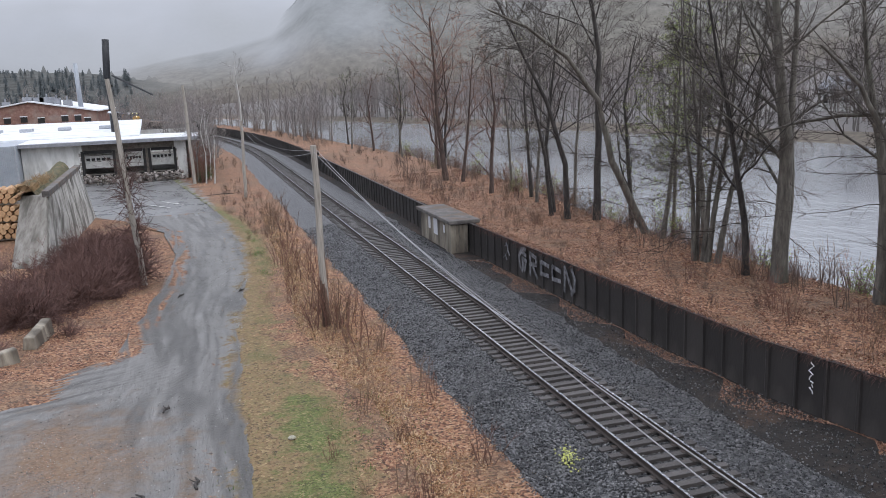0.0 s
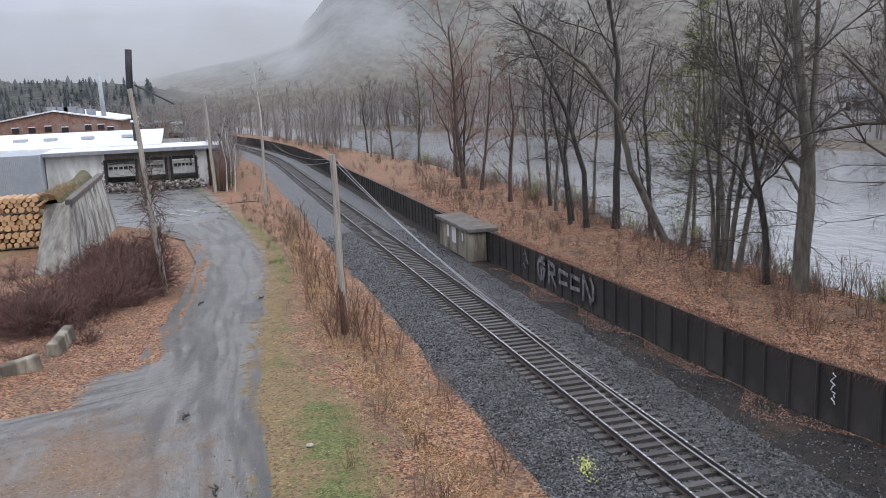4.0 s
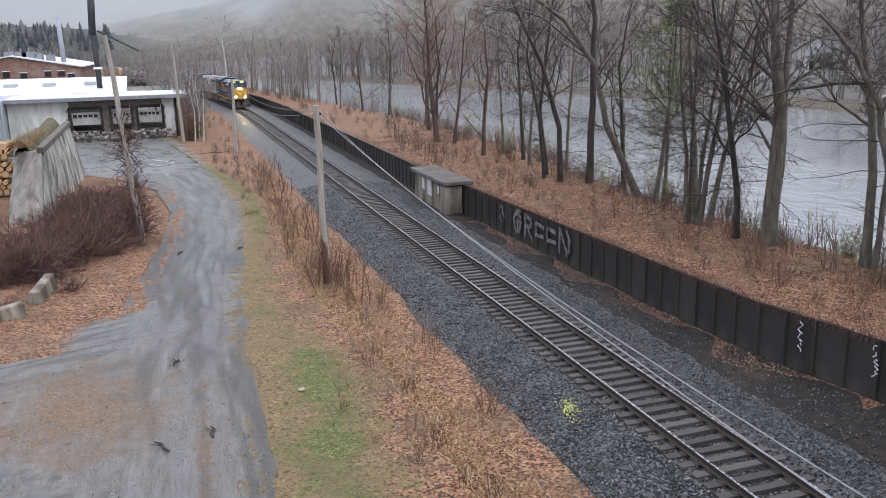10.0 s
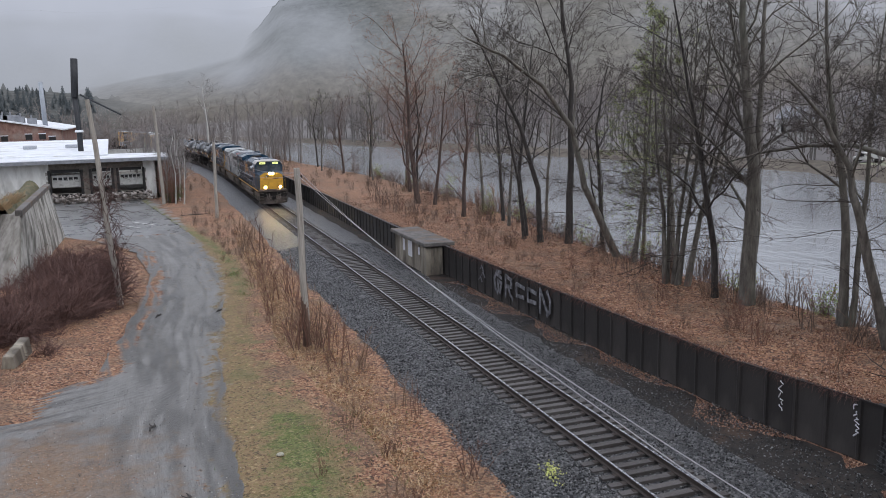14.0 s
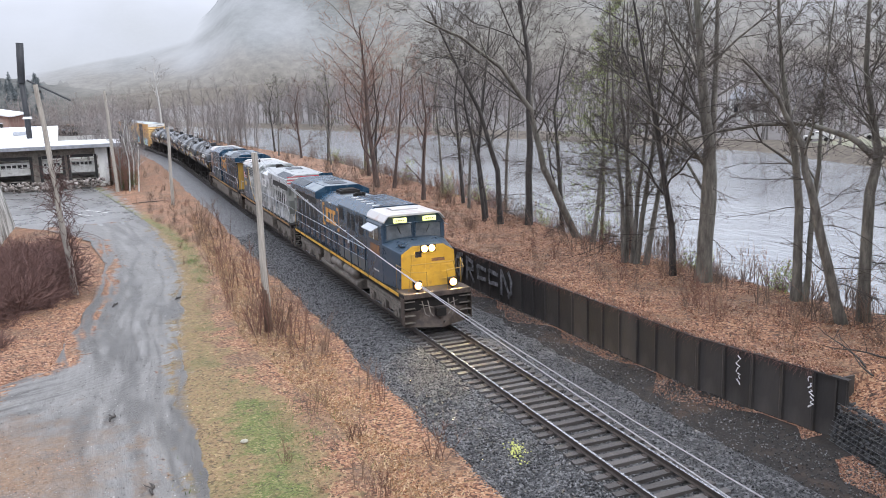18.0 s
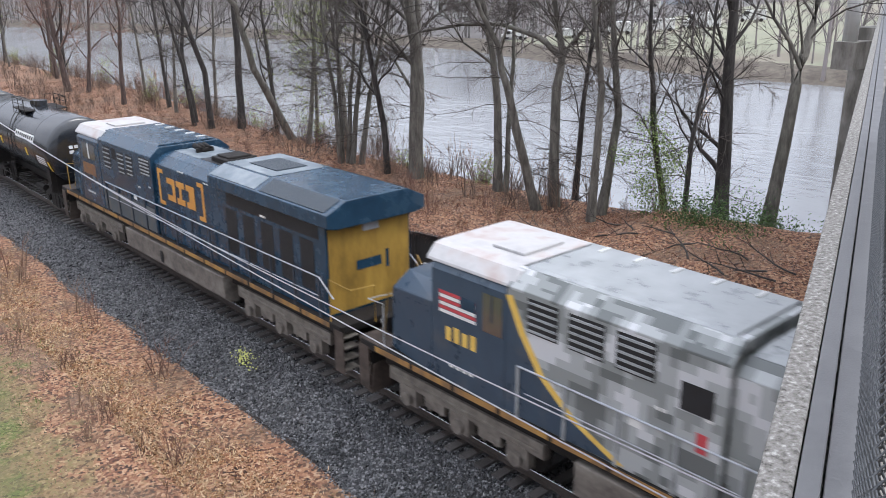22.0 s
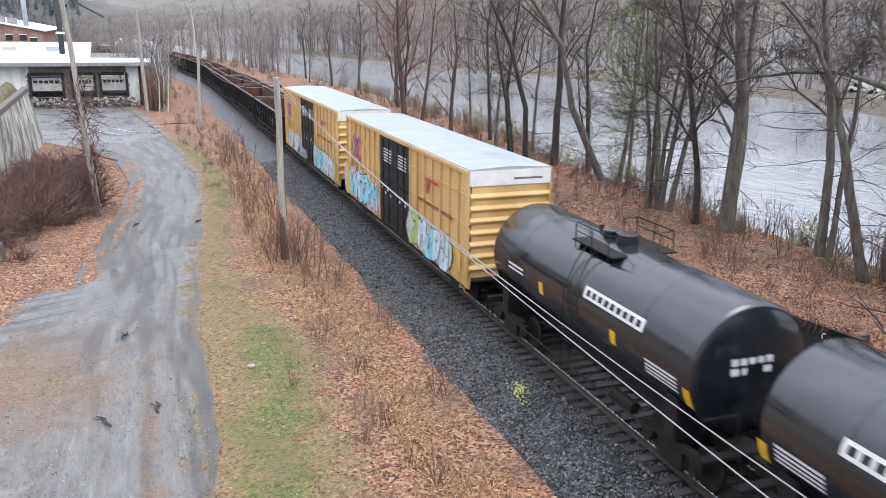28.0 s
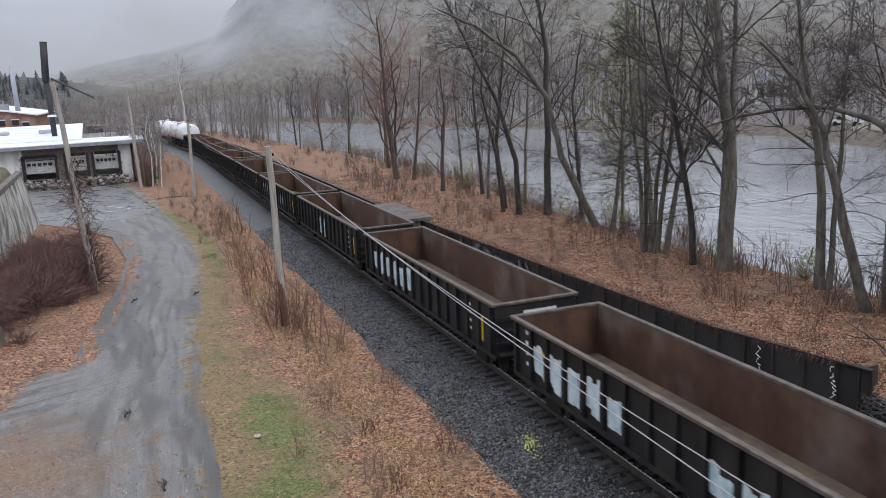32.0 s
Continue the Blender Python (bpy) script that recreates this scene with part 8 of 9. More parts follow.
    part("wing_deck", Geo().box(-0.93, 0.93, 3.75, 6.35, 4.744, 4.752), silver, e, "weathered silver roof deck")
    for s in (-1, 1):
        part("wing_slope", Geo().slab([(s * 1.5, 3.75, 4.492), (s * 1.0, 3.75, 4.722), (s * 1.0, 6.35, 4.722), (s * 1.5, 6.35, 4.492)], (s * 0.42, 0, 0.9), 0.008), silver, e, "weathered silver slope")
    part("soot_patch", Geo().box(-0.66, 0.66, 1.5, 3.4, 4.463, 4.468), M["soot"], e, "black soot round the exhaust")
    part("front_deck", Geo().box(-0.68, 0.68, -0.4, 1.45, 4.463, 4.467), silver, e, "weathered silver roof deck")
    part("exhaust", Geo().box(-0.55, 0.55, 2.0, 3.0, 4.44, 4.62).box(-0.4, 0.4, 2.1, 2.9, 4.6, 4.68), M["under"], e, "sooty exhaust stack", bevel=0.03)
    part("roof_hatch", Geo().box(-0.5, 0.5, 4.4, 5.9, 4.74, 4.78), M["screen"], e)
    hg = Geo()
    for x in (-0.16, 0, 0.16):
        hg.tube([(x, 0.1, 4.62), (x, 0.5 + abs(x), 4.62)], [0.1, 0.03], 8)
    hg.box(-0.3, 0.3, 0.42, 0.55, 4.44, 4.6)
    part("horn", hg, M["under"], e, smooth=True)
    for i in range(5):
        part("roof_grab", Geo().box(-0.95, -0.6, -4.8 + i * 0.85, -4.74 + i * 0.85, 4.64, 4.67), M["white"], e)
    # cab
    part("cab", Geo().prism([(-1.47, 1.62), (1.47, 1.62), (1.47, 4.12), (1.2, 4.5), (-1.2, 4.5), (-1.47, 4.12)], -7.55, -5.37), cab_paint, e, bevel=0.02)
    part("cab_roof", Geo().prism([(-1.44, 4.26), (-1.42, 4.32), (-1.2, 4.56), (-1.0, 4.6), (1.0, 4.6), (1.2, 4.56), (1.42, 4.32), (1.44, 4.26), (1.38, 4.25), (1.38, 4.28), (1.19, 4.505), (-1.19, 4.505), (-1.38, 4.28), (-1.38, 4.25)], -7.75, -5.2), roof_paint, e, "white cab roof", bevel=0.015)
    part("roof_box", Geo().box(-0.6, 0.6, -6.6, -5.7, 4.605, 4.66), roof_paint, e, bevel=0.01)
    # short nose: slopes down from the windscreen, tapers to the front
    ng = Geo()
    back = [(-1.47, -7.56, 1.62), (1.47, -7.56, 1.62), (1.47, -7.56, 3.34), (0.9, -7.56, 3.5), (-0.9, -7.56, 3.5), (-1.47, -7.56, 3.34)]
    front = [(-1.25, -9.22, 1.62), (1.25, -9.22, 1.62), (1.2, -9.22, 3.14), (0.7, -9.22, 3.46), (-0.7, -9.22, 3.46), (-1.2, -9.22, 3.14)]
    ng.add(back + front, [(0, 1, 7, 6), (1, 2, 8, 7), (2, 3, 9, 8), (3, 4, 10, 9), (4, 5, 11, 10), (5, 0, 6, 11), (5, 4, 3, 2, 1, 0), (6, 7, 8, 9, 10, 11)])
    part("nose", ng, cab_paint, e, bevel=0.03)
    nf = Geo().slab([(-1.24, -9.222, 1.64), (1.24, -9.222, 1.64), (1.19, -9.222, 3.12), (0.69, -9.222, 3.44), (-0.69, -9.222, 3.44), (-1.19, -9.222, 3.12)], (0, -1, 0), 0.03)
    part("nose_face", nf, nose_paint, e, "yellow nose face", bevel=0.01)
    part("nose_door", Geo().box(-0.75, -0.12, -9.275, -9.252, 1.7, 3.1), nose_paint, e, bevel=0.01)
    part("nose_door_window", Geo().box(-0.6, -0.3, -9.285, -9.276, 2.95, 3.2), M["glass"], e)
    for z in (1.95, 2.25, 2.55):
        part("grab_iron", Geo().tube([(0.55, -9.26, z), (0.55, -9.31, z), (0.95, -9.31, z), (0.95, -9.26, z)], 0.013, 5), nose_paint, e)
    part("nose_emblem", Geo().box(0.15, 0.75, -9.258, -9.2525, 2.72, 2.86), M["rust_patch"], e, "worn lettering patch")
    part("sand_box_lid", Geo().box(-1.05, -0.5, -8.9, -8.5, 3.38, 3.44), cab_paint, e, bevel=0.01)
    for x in (-0.85, 0.85):
        part("uncoupling_lever", Geo().tube([(x, -10.28, 1.2), (x * 0.6, -10.32, 1.12), (x * 0.3, -10.3, 1.0)], 0.016, 5), M["grime"], e)
    lamp = part("headlight_housing", Geo().box(-0.34, 0.34, -9.3, -9.25, 3.16, 3.44), M["under"], e)
    for x in (-0.16, 0.16):
        # disc behind the lamp: an added glare halo when lit, plain white otherwise
        part("reflector_bowl", Geo().tube([(x, -9.31, 3.3), (x, -9.295, 3.3)], 0.155, 16), M["lamp_halo"] if lit else M["white"], lamp)
        part("headlight", Geo().tube([(x, -9.33, 3.3), (x, -9.3, 3.3)], 0.1, 16), M["lamp_warm"] if lit else M["glass"], lamp, "lit headlight" if lit else "unlit headlight")
    # windscreens, number boards
    for s in (-1, 1):
        wsn = Geo().slab([(s * 0.1, -7.6, 3.6), (s * 1.26, -7.6, 3.48), (s * 1.24, -7.58, 4.09), (s * 0.12, -7.58, 4.13)], (0, -1, 0), 0.02)
        scr = part("windscreen", wsn, M["windscreen"], e, "pale reflecting windscreen")
        fr = [(s * 0.06, 3.55), (s * 1.3, 3.43), (s * 1.28, 4.14), (s * 0.07, 4.18)]
        fg = Geo()
        for (xa, za), (xb, zb) in zip(fr, fr[1:] + fr[:1]):
            fg.tube([(xa, -7.61, za), (xb, -7.61, zb)], 0.028, 5)
        part("windscreen_frame", fg, cab_paint, scr)
        part("wiper", Geo().tube([(s * 0.6, -7.62, 3.72), (s * 0.75, -7.62, 4.05)], 0.012, 4), M["under"], e)
        part("number_board", Geo().box(s * 0.68 - 0.3, s * 0.68 + 0.3, -7.84, -7.74, 4.24, 4.44), M["lamp_board"] if lit else M["white"], e, "lit number board" if lit else "number board", bevel=0.02)
        part("number_panel", bars_x(s * 0.68 - 0.2, s * 0.68 + 0.2, -7.843, 4.31, 4.37, 4), M["grime"], e)
        # side windows with awning
        w0 = -6.0 if camo else -7.1
        wnd = part("side_window", plate(Geo(), s * 1.472, w0, -5.45 if camo else -5.75, 3.15 if camo else 3.4, 3.98), M["glass"], e, "cab side window")
        part("window_post", plate(Geo(), s * 1.48, -5.76 if camo else -6.5, -5.72 if camo else -6.38, 3.4, 3.98), M["post"] if camo else M["white"], wnd)
        if not camo and not worn:
            part("awning", Geo().slab([(s * 1.48, -7.2, 4.04), (s * 1.48, -5.7, 4.04), (s * 1.82, -5.7, 3.86), (s * 1.82, -7.2, 3.86)], (0, 0, 1), 0.02), M["handrail"], e, "raised window awning")
        if camo:
            bars(e, s * 1.472, -7.1, -6.1, 2.6, 2.95, 4, M["gold"], "gold_bar", seed=8)
            for k in range(6):
                part("flag_stripe", plate(Geo(), s * 1.472, -7.3 if k < 3 else -7.3, -6.2 if k < 3 else -6.2, 3.2 + k * 0.085, 3.27 + k * 0.085), M["flag_red"] if k % 2 else M["white"], e, "red and white painted stripe")
            part("flag_field", plate(Geo(), s * 1.479, -6.65, -6.2, 3.45, 3.7), M["blue"], e, "dark blue flag field")
            # the blue sweeps back behind a gold stripe
            sweep = [(-5.36, 4.1), (-5.0, 3.4), (-4.5, 2.7), (-3.7, 2.1), (-2.6, 1.64)]
            f = s * 1.463
            part("blue_sweep", Geo().slab([(f, -5.36, 1.64)] + [(f, y, z) for y, z in reversed(sweep)], (s, 0, 0), 0.004), M["cab_blue"], e, "slate blue sweep of paint")
            part("gold_stripe", Geo().slab([(f, y, z) for y, z in sweep] + [(f, y + 0.16, z + 0.05) for y, z in reversed(sweep)], (s, 0, 0), 0.006), M["gold"], e, "curved gold stripe")
        else:
            part("cab_patch", plate(Geo(), s * 1.472, -7.2, -5.9, 2.75, 3.2), M["rust_patch"], e, "worn rust-orange lettering patch")
        bars(e, s * 1.474, -7.0, -6.2, 2.0, 2.08, 4, M["white"], "notice_plate", seed=9)
        # ditch lights
        dl = part("ditch_light_box", Geo().box(s * 0.78 - 0.17, s * 0.78 + 0.17, -10.05, -9.8, 1.76, 2.1).box(s * 0.78 - 0.05, s * 0.78 + 0.05, -9.99, -9.85, 1.6, 1.78), M["under"], e, bevel=0.02)
        part("ditch_light", Geo().tube([(s * 0.78, -10.085, 1.93), (s * 0.78, -10.06, 1.93)], 0.1, 16), M["lamp_ditch"] if lit else M["glass"], dl, "lit ditch light" if lit else "unlit ditch light")
        # the same added halo disc round the ditch light
        part("reflector_bowl", Geo().tube([(s * 0.78, -10.065, 1.93), (s * 0.78, -10.04, 1.93)], 0.165, 16), M["lamp_halo"] if lit else M["white"], dl)
        # front and rear corner rails and steps
        for y0, y1 in ((-9.3, -10.2), (9.7, 10.25)):
            part("corner_rail", Geo().tube([(s * 1.45, y0, 1.5), (s * 1.45, y0, 2.75), (s * 1.2, y1, 2.55), (s * 0.45, y1, 2.5), (s * 0.45, y1, 1.5)], 0.018, 6), M["dull_yellow"] if not camo else M["camo_roof"], e)
            for k in range(4):
                part("step", Geo().box(s * 1.25 - 0.25, s * 1.25 + 0.25, y1 * 0.985 - 0.15, y1 * 0.985 + 0.15, 0.4 + k * 0.3, 0.43 + k * 0.3), M["grime"], e)
            part("step_side", Geo().box(s * 1.5 - 0.01, s * 1.5 + 0.01, y1 * 0.985 - 0.2, y1 * 0.985 + 0.2, 0.35, 1.5), M["pilot_grime"], e)
    part("front_platform", Geo().box(-1.48, 1.48, -10.25, -9.2, 1.44, 1.66), M["pilot_grime"], e, "grime-caked front sill", bevel=0.02)
    part("grab_bar", Geo().tube([(-1.1, -9.75, 1.66), (-0.95, -9.75, 2.75), (0.95, -9.75, 2.75), (1.1, -9.75, 1.66)], 0.018, 6), M["dull_yellow"], e)
    pl = Geo()
    pl.add([(-1.45, -10.0, 0.22), (1.45, -10.0, 0.22), (0.0, -10.6, 0.2), (-1.4, -9.95, 1.0), (1.4, -9.95, 1.0), (0, -10.25, 1.0), (-1.45, -9.85, 0.22), (1.45, -9.85, 0.22), (-1.4, -9.8, 1.0), (1.4, -9.8, 1.0)],
           [(0, 2, 5, 3), (2, 1, 4, 5), (0, 3, 8, 6), (1, 7, 9, 4), (6, 8, 9, 7), (3, 5, 4, 9, 8), (0, 6, 7, 1, 2)])
    part("snow_plough", pl, M["pilot_grime"], e, "grimy steel snow plough", bevel=0.02)
    part("pilot", Geo().box(-1.4, 1.4, -10.1, -9.85, 0.9, 1.46), M["under"], e)
    for x in (-0.7, -0.45, 0.45, 0.7):
        part("air_hose", Geo().tube([(x, -10.2, 1.3), (x * 0.95, -10.45, 0.8), (x * 0.7, -10.5, 0.7)], 0.025, 6), M["grime"], e)
    # rear face
    part("rear_face", Geo().slab([(-1.3, 9.502, 1.7), (1.3, 9.502, 1.7), (1.3, 9.502, 4.05), (-1.3, 9.502, 4.05)], (0, 1, 0), 0.02), end_paint, e, "yellow rear face" if not camo else "grey camouflaged rear face")
    if camo:
        for i in range(5):
            part("flag_stripe", Geo().box(-1.5, 1.5, 9.902, 9.91, 4.2 + i * 0.1, 4.25 + i * 0.1), M["flag_red"] if i % 2 == 0 else M["white"], e, "red and white stripe")
        part("flag_field", Geo().box(-1.5, -0.6, 9.911, 9.916, 4.45, 4.75), M["blue"], e, "dark blue flag field")
    part("rear_light", Geo().box(-0.25, 0.25, 9.53, 9.6, 3.75, 3.95), M["handrail"], e, bevel=0.02)
    part("rear_emblem", Geo().box(-0.6, -0.5, 9.53, 9.536, 2.6, 3.1).box(-0.35, 0.45, 9.53, 9.536, 2.72, 2.98), M["blue"], e)
    # tank and air reservoirs
    tk = Geo().prism([(-1.3, 0.42), (1.3, 0.42), (1.46, 0.62), (1.46, 0.78), (1.1, 0.9), (-1.1, 0.9), (-1.46, 0.78), (-1.46, 0.62)], -3.4, 3.6)
    part("fuel_tank", tk, M["grime"], e, "grey grimy fuel tank", bevel=0.03)
    for s in (-1, 1):
        if s > 0:
            part("tank_side", Geo().prism([(1.0, 0.42), (1.3, 0.42), (1.5, 0.6), (1.52, 1.3), (1.0, 1.3)], -3.5, 4.0), M["grime"], e, "deep grey fuel tank side", bevel=0.03)
            part("sight_glass", Geo().box(1.521, 1.53, -0.5, -0.3, 0.7, 1.1), M["grille"], e)
            continue
        for a, b in ((-3.1, -1.2), (-0.8, 1.1)):
            part("air_reservoir", shifted(Geo().lathe([(a, 0.04, 1.13), (a + 0.03, 0.17, 1.13), (a + 0.1, 0.26, 1.13), (b - 0.1, 0.26, 1.13), (b - 0.03, 0.17, 1.13), (b, 0.04, 1.13)], 18), s * 1.3), M["grime"], e, "grey round air reservoir", smooth=True)
        part("equipment_box", Geo().box(s * 1.25 - 0.2, s * 1.25 + 0.2, 1.5, 2.9, 0.84, 1.42), M["grime"], e, bevel=0.02)
    for yc in (-6.9, 6.9):
        running_gear(e, yc, (-1.75, 0, 1.75), LOCO_TRUCK)
    couplers(e, 10.6)
    return e


def bars_x(x0, x1, y, z0, z1, n):
    g2 = Geo()
    w = (x1 - x0) / n
    for i in range(n):
        g2.box(x0 + w * i, x0 + w * (i + 0.7), y - 0.004, y, z0, z1)
    return g2


def shifted(g2, dx):
    g2.v = [(x + dx, y, z) for x, y, z in g2.v]
    return g2


SPEED = 14.38
TRAIN = []
loco_front = locomotive("dark blue freight locomotive with a yellow nose and lit headlights", M["blue"], M["cab_blue"], M["cab_roof"], M["blue"], M["yellow"], M["yellow"], True)
loco_camo = locomotive("grey block-camouflage freight locomotive with a slate blue cab", M["camo"], M["cab_blue"], M["cab_roof"], M["camo_roof"], M["cab_blue"], M["camo"], False, True)
loco_rear = locomotive("dark blue freight locomotive running backwards, cab trailing", M["blue"], M["blue"], M["cab_roof"], M["blue"], M["yellow"], M["dull_yellow"], False, worn=True)
TRAIN += [(loco_front, 12.3, False), (loco_camo, 33.5, True), (loco_rear, 54.7, True)]

# ---- tank cars ----
def tank_car(paint, label, h=5.35, R=1.5):
    e = thing("tank_car", pose(0, 0, 0), label, "tank car", "tank cars of the train")
    zc, far = 1.22 + R, h - 5.35
    prof = [(-h, 0.15, zc), (-h + 0.04, 0.7, zc), (-h + 0.1, 1.12, zc), (-h + 0.17, 1.38, zc), (-h + 0.22, 1.47, zc), (-h + 0.29, R, zc)]
    prof += [(y, R, zc) for y in (-2.4, 2.4)] + [(-y, r, z) for y, r, z in reversed(prof)]
    part("barrel", Geo().lathe(prof, 40), paint, e, smooth=True)
    for y in (-3.2, 0, 3.2):
        part("seam", Geo().lathe([(y - 0.02, R - 0.05, zc), (y - 0.02, R + 0.006, zc), (y + 0.02, R + 0.006, zc), (y + 0.02, R - 0.05, zc)], 40), paint, e, smooth=True)
    top = zc + R
    part("manway", Geo().tube([(0, -0.2, top - 0.05), (0, -0.2, top + 0.28)], 0.3, 16), paint, e, "round manway hatch", bevel=0.02)
    part("valve_box", Geo().tube([(0, 0.6, top - 0.05), (0, 0.6, top + 0.2)], 0.24, 12), paint, e, bevel=0.02)
    part("top_grating", Geo().box(-0.95, -0.35, -1.05, 1.05, top - 0.12, top - 0.08).box(0.35, 0.95, -1.05, 1.05, top - 0.12, top - 0.08), M["under"], e)
    part("vent_pipe", Geo().tube([(0.1, 1.25, top - 0.05), (0.1, 1.25, top + 0.16)], 0.07, 8), M["under"], e)
    for s in (-1, 1):
        rg = Geo()
        for y in (-0.85, 0.0, 0.85):
            rg.tube([(s * 0.95, y, top - 0.3), (s * 0.95, y, top + 0.42)], 0.017, 6)
        rg.tube([(s * 0.95, -0.85, top + 0.42), (s * 0.95, 0.85, top + 0.42)], 0.017, 6).tube([(s * 0.95, -0.85, top + 0.18), (s * 0.95, 0.85, top + 0.18)], 0.014, 6)
        for y in (-0.85, 0.85):
            rg.tube([(s * 0.95, y, top + 0.42), (s * 0.55, y, top + 0.4), (s * 0.5, y, top - 0.08)], 0.015, 6)
        part("platform_rail", rg, M["under"], e)
        lad = Geo()
        for y in (-0.25, 0.25):
            lad.tube([(s * 1.56, y, 1.0), (s * 1.56, y, zc + 0.3), (s * 1.25, y, zc + 1.0), (s * 0.95, y, top - 0.1)], 0.018, 5)
        for k in range(8):
            lad.tube([(s * 1.56, -0.25, 1.1 + k * 0.26), (s * 1.56, 0.25, 1.1 + k * 0.26)], 0.014, 5)
        part("side_ladder", lad, M["under"], e)
        strip = Geo()
        for i in range(1):
            curved_patch(strip, R + 0.006, zc, s, -3.3, -0.6, 12, 24)
        part("label_strip", strip, M["white"], e, "white label strip")
        for i in range(9):
            part("label_bar", curved_patch(Geo(), R + 0.011, zc, s, -3.18 + i * 0.285, -3.0 + i * 0.285, 15, 21), M["grille"], e)
        for y, a0, a1 in ((-2.25, -16, -2), (1.6, -14, 0), (-5.15, -30, -12)):
            rp = Geo()
            curved_patch(rp, R + 0.006, zc, s, y, y + 0.24, a0, a1)
            part("reflector", rp, M["reflect"], e, "yellow reflector patch")
        for i in range(4):
            part("stencil_bar", curved_patch(Geo(), R + 0.006, zc, s, -4.7, -3.5, -22 + i * 4, -19.5 + i * 4), M["graffiti_white"], e)
        for i in range(2):
            part("stencil_bar", curved_patch(Geo(), R + 0.006, zc, s, 2.9, 3.9, -6 + i * 5, -3.5 + i * 5), M["graffiti_white"], e)
    for z, n in ((2.7, 4), (2.92, 5)):
        for i in range(n):
            part("end_bar", Geo().box(-0.6 + i * 1.1 / n, -0.6 + (i + 0.72) * 1.1 / n, -h + 0.005, -h + 0.05, z, z + 0.14), M["graffiti_white"], e)
    part("centre_sill", Geo().box(-0.3, 0.3, -5.6 - far, 5.6 + far, 0.72, 1.02).box(-1.35, 1.35, -4.6 - far, -4.2 - far, 0.95, 1.35).box(-1.35, 1.35, 4.2 + far, 4.6 + far, 0.95, 1.35), M["under"], e, bevel=0.02)
    for y in (-4.4 - far, 4.4 + far):
        part("saddle", Geo().prism([(-1.3, 0.95), (1.3, 0.95), (1.35, 2.0), (1.1, 1.7), (0.5, 1.3), (-0.5, 1.3), (-1.1, 1.7), (-1.35, 2.0)], y - 0.22, y + 0.22), M["under"], e)
    for y in (-5.6 - far, 5.6 + far):
        d = 1 if y > 0 else -1
        eg = Geo().box(-1.4, 1.4, y - 0.12, y + 0.12, 0.98, 1.05)
        for s in (-1, 1):
            eg.tube([(s * 1.4, y, 1.05), (s * 1.4, y, 1.95), (s * 0.5, y, 1.95), (s * 0.5, y, 1.05)], 0.02, 5)
            eg.tube([(s * 1.42, y, 1.0), (s * 1.42, y, 0.45), (s * 1.42, y - d * 0.4, 0.45), (s * 1.42, y - d * 0.4, 1.0)], 0.02, 5)
        part("end_platform", eg, M["under"], e)
    part("brake_gear", Geo().tube([(-1.0, -2.6, 0.75), (-1.0, -1.6, 0.75)], 0.16, 10).box(0.5, 0.9, -0.6, 0.6, 0.6, 0.9).tube([(-1.45, -4, 0.9), (-1.45, 4, 0.9)], 0.025, 5), M["under"], e)
    for yc in (-4.3 - far, 4.3 + far):
        running_gear(e, yc)
    couplers(e, 6.18 + far)
    return e


def curved_patch(g2, r, zc, s, y0, y1, a0, a1):
    """A thin patch on a barrel, from angle a0 to a1 above the middle."""
    n = 4
    for i in range(n):
        t0, t1 = radians(a0 + (a1 - a0) * i / n), radians(a0 + (a1 - a0) * (i + 1) / n)
        g2.add([(s * r * math.cos(t0), y0, zc + r * math.sin(t0)), (s * r * math.cos(t0), y1, zc + r * math.sin(t0)),
                (s * r * math.cos(t1), y1, zc + r * math.sin(t1)), (s * r * math.cos(t1), y0, zc + r * math.sin(t1))], [(0, 1, 2, 3)])
    return g2


tank0 = tank_car(M["tank"], "wet black tank car with white label strip and yellow reflectors")
for i in range(6):
    car = tank0 if i == 0 else copy_thing(tank0, pose(0, 0, 0))
    TRAIN.append((car, 65.3 + 12.37 * (i + 0.5), i in (1, 4)))
    if i == 1:
        # sprayed lobes on the barrel, one over the other
        tagged(car, "wet black tank car with a yellow-green sprayed tag", "tank car", "tank cars of the train")
        for k, (y0, y1, a0, a1, key) in enumerate(((1.0, 1.5, -13, 3, "graffiti_lime"), (1.1, 1.4, 2, 7, "graffiti_lime"), (1.3, 1.62, -8, -1, "graffiti_lime"), (0.92, 1.3, -16, -9, "graffiti_lime"), (1.05, 1.45, -1, 1, "graffiti_white"), (1.12, 1.5, -9, -7.5, "graffiti_white"), (-0.75, -0.45, -20, -12, "graffiti_pink"))):
            part("sprayed_patch", curved_patch(Geo(), 1.508 + 0.004 * k, 2.72, 1, y0, y1, a0, a1), M[key], car, "yellow-green sprayed patch" if key == "graffiti_lime" else "")

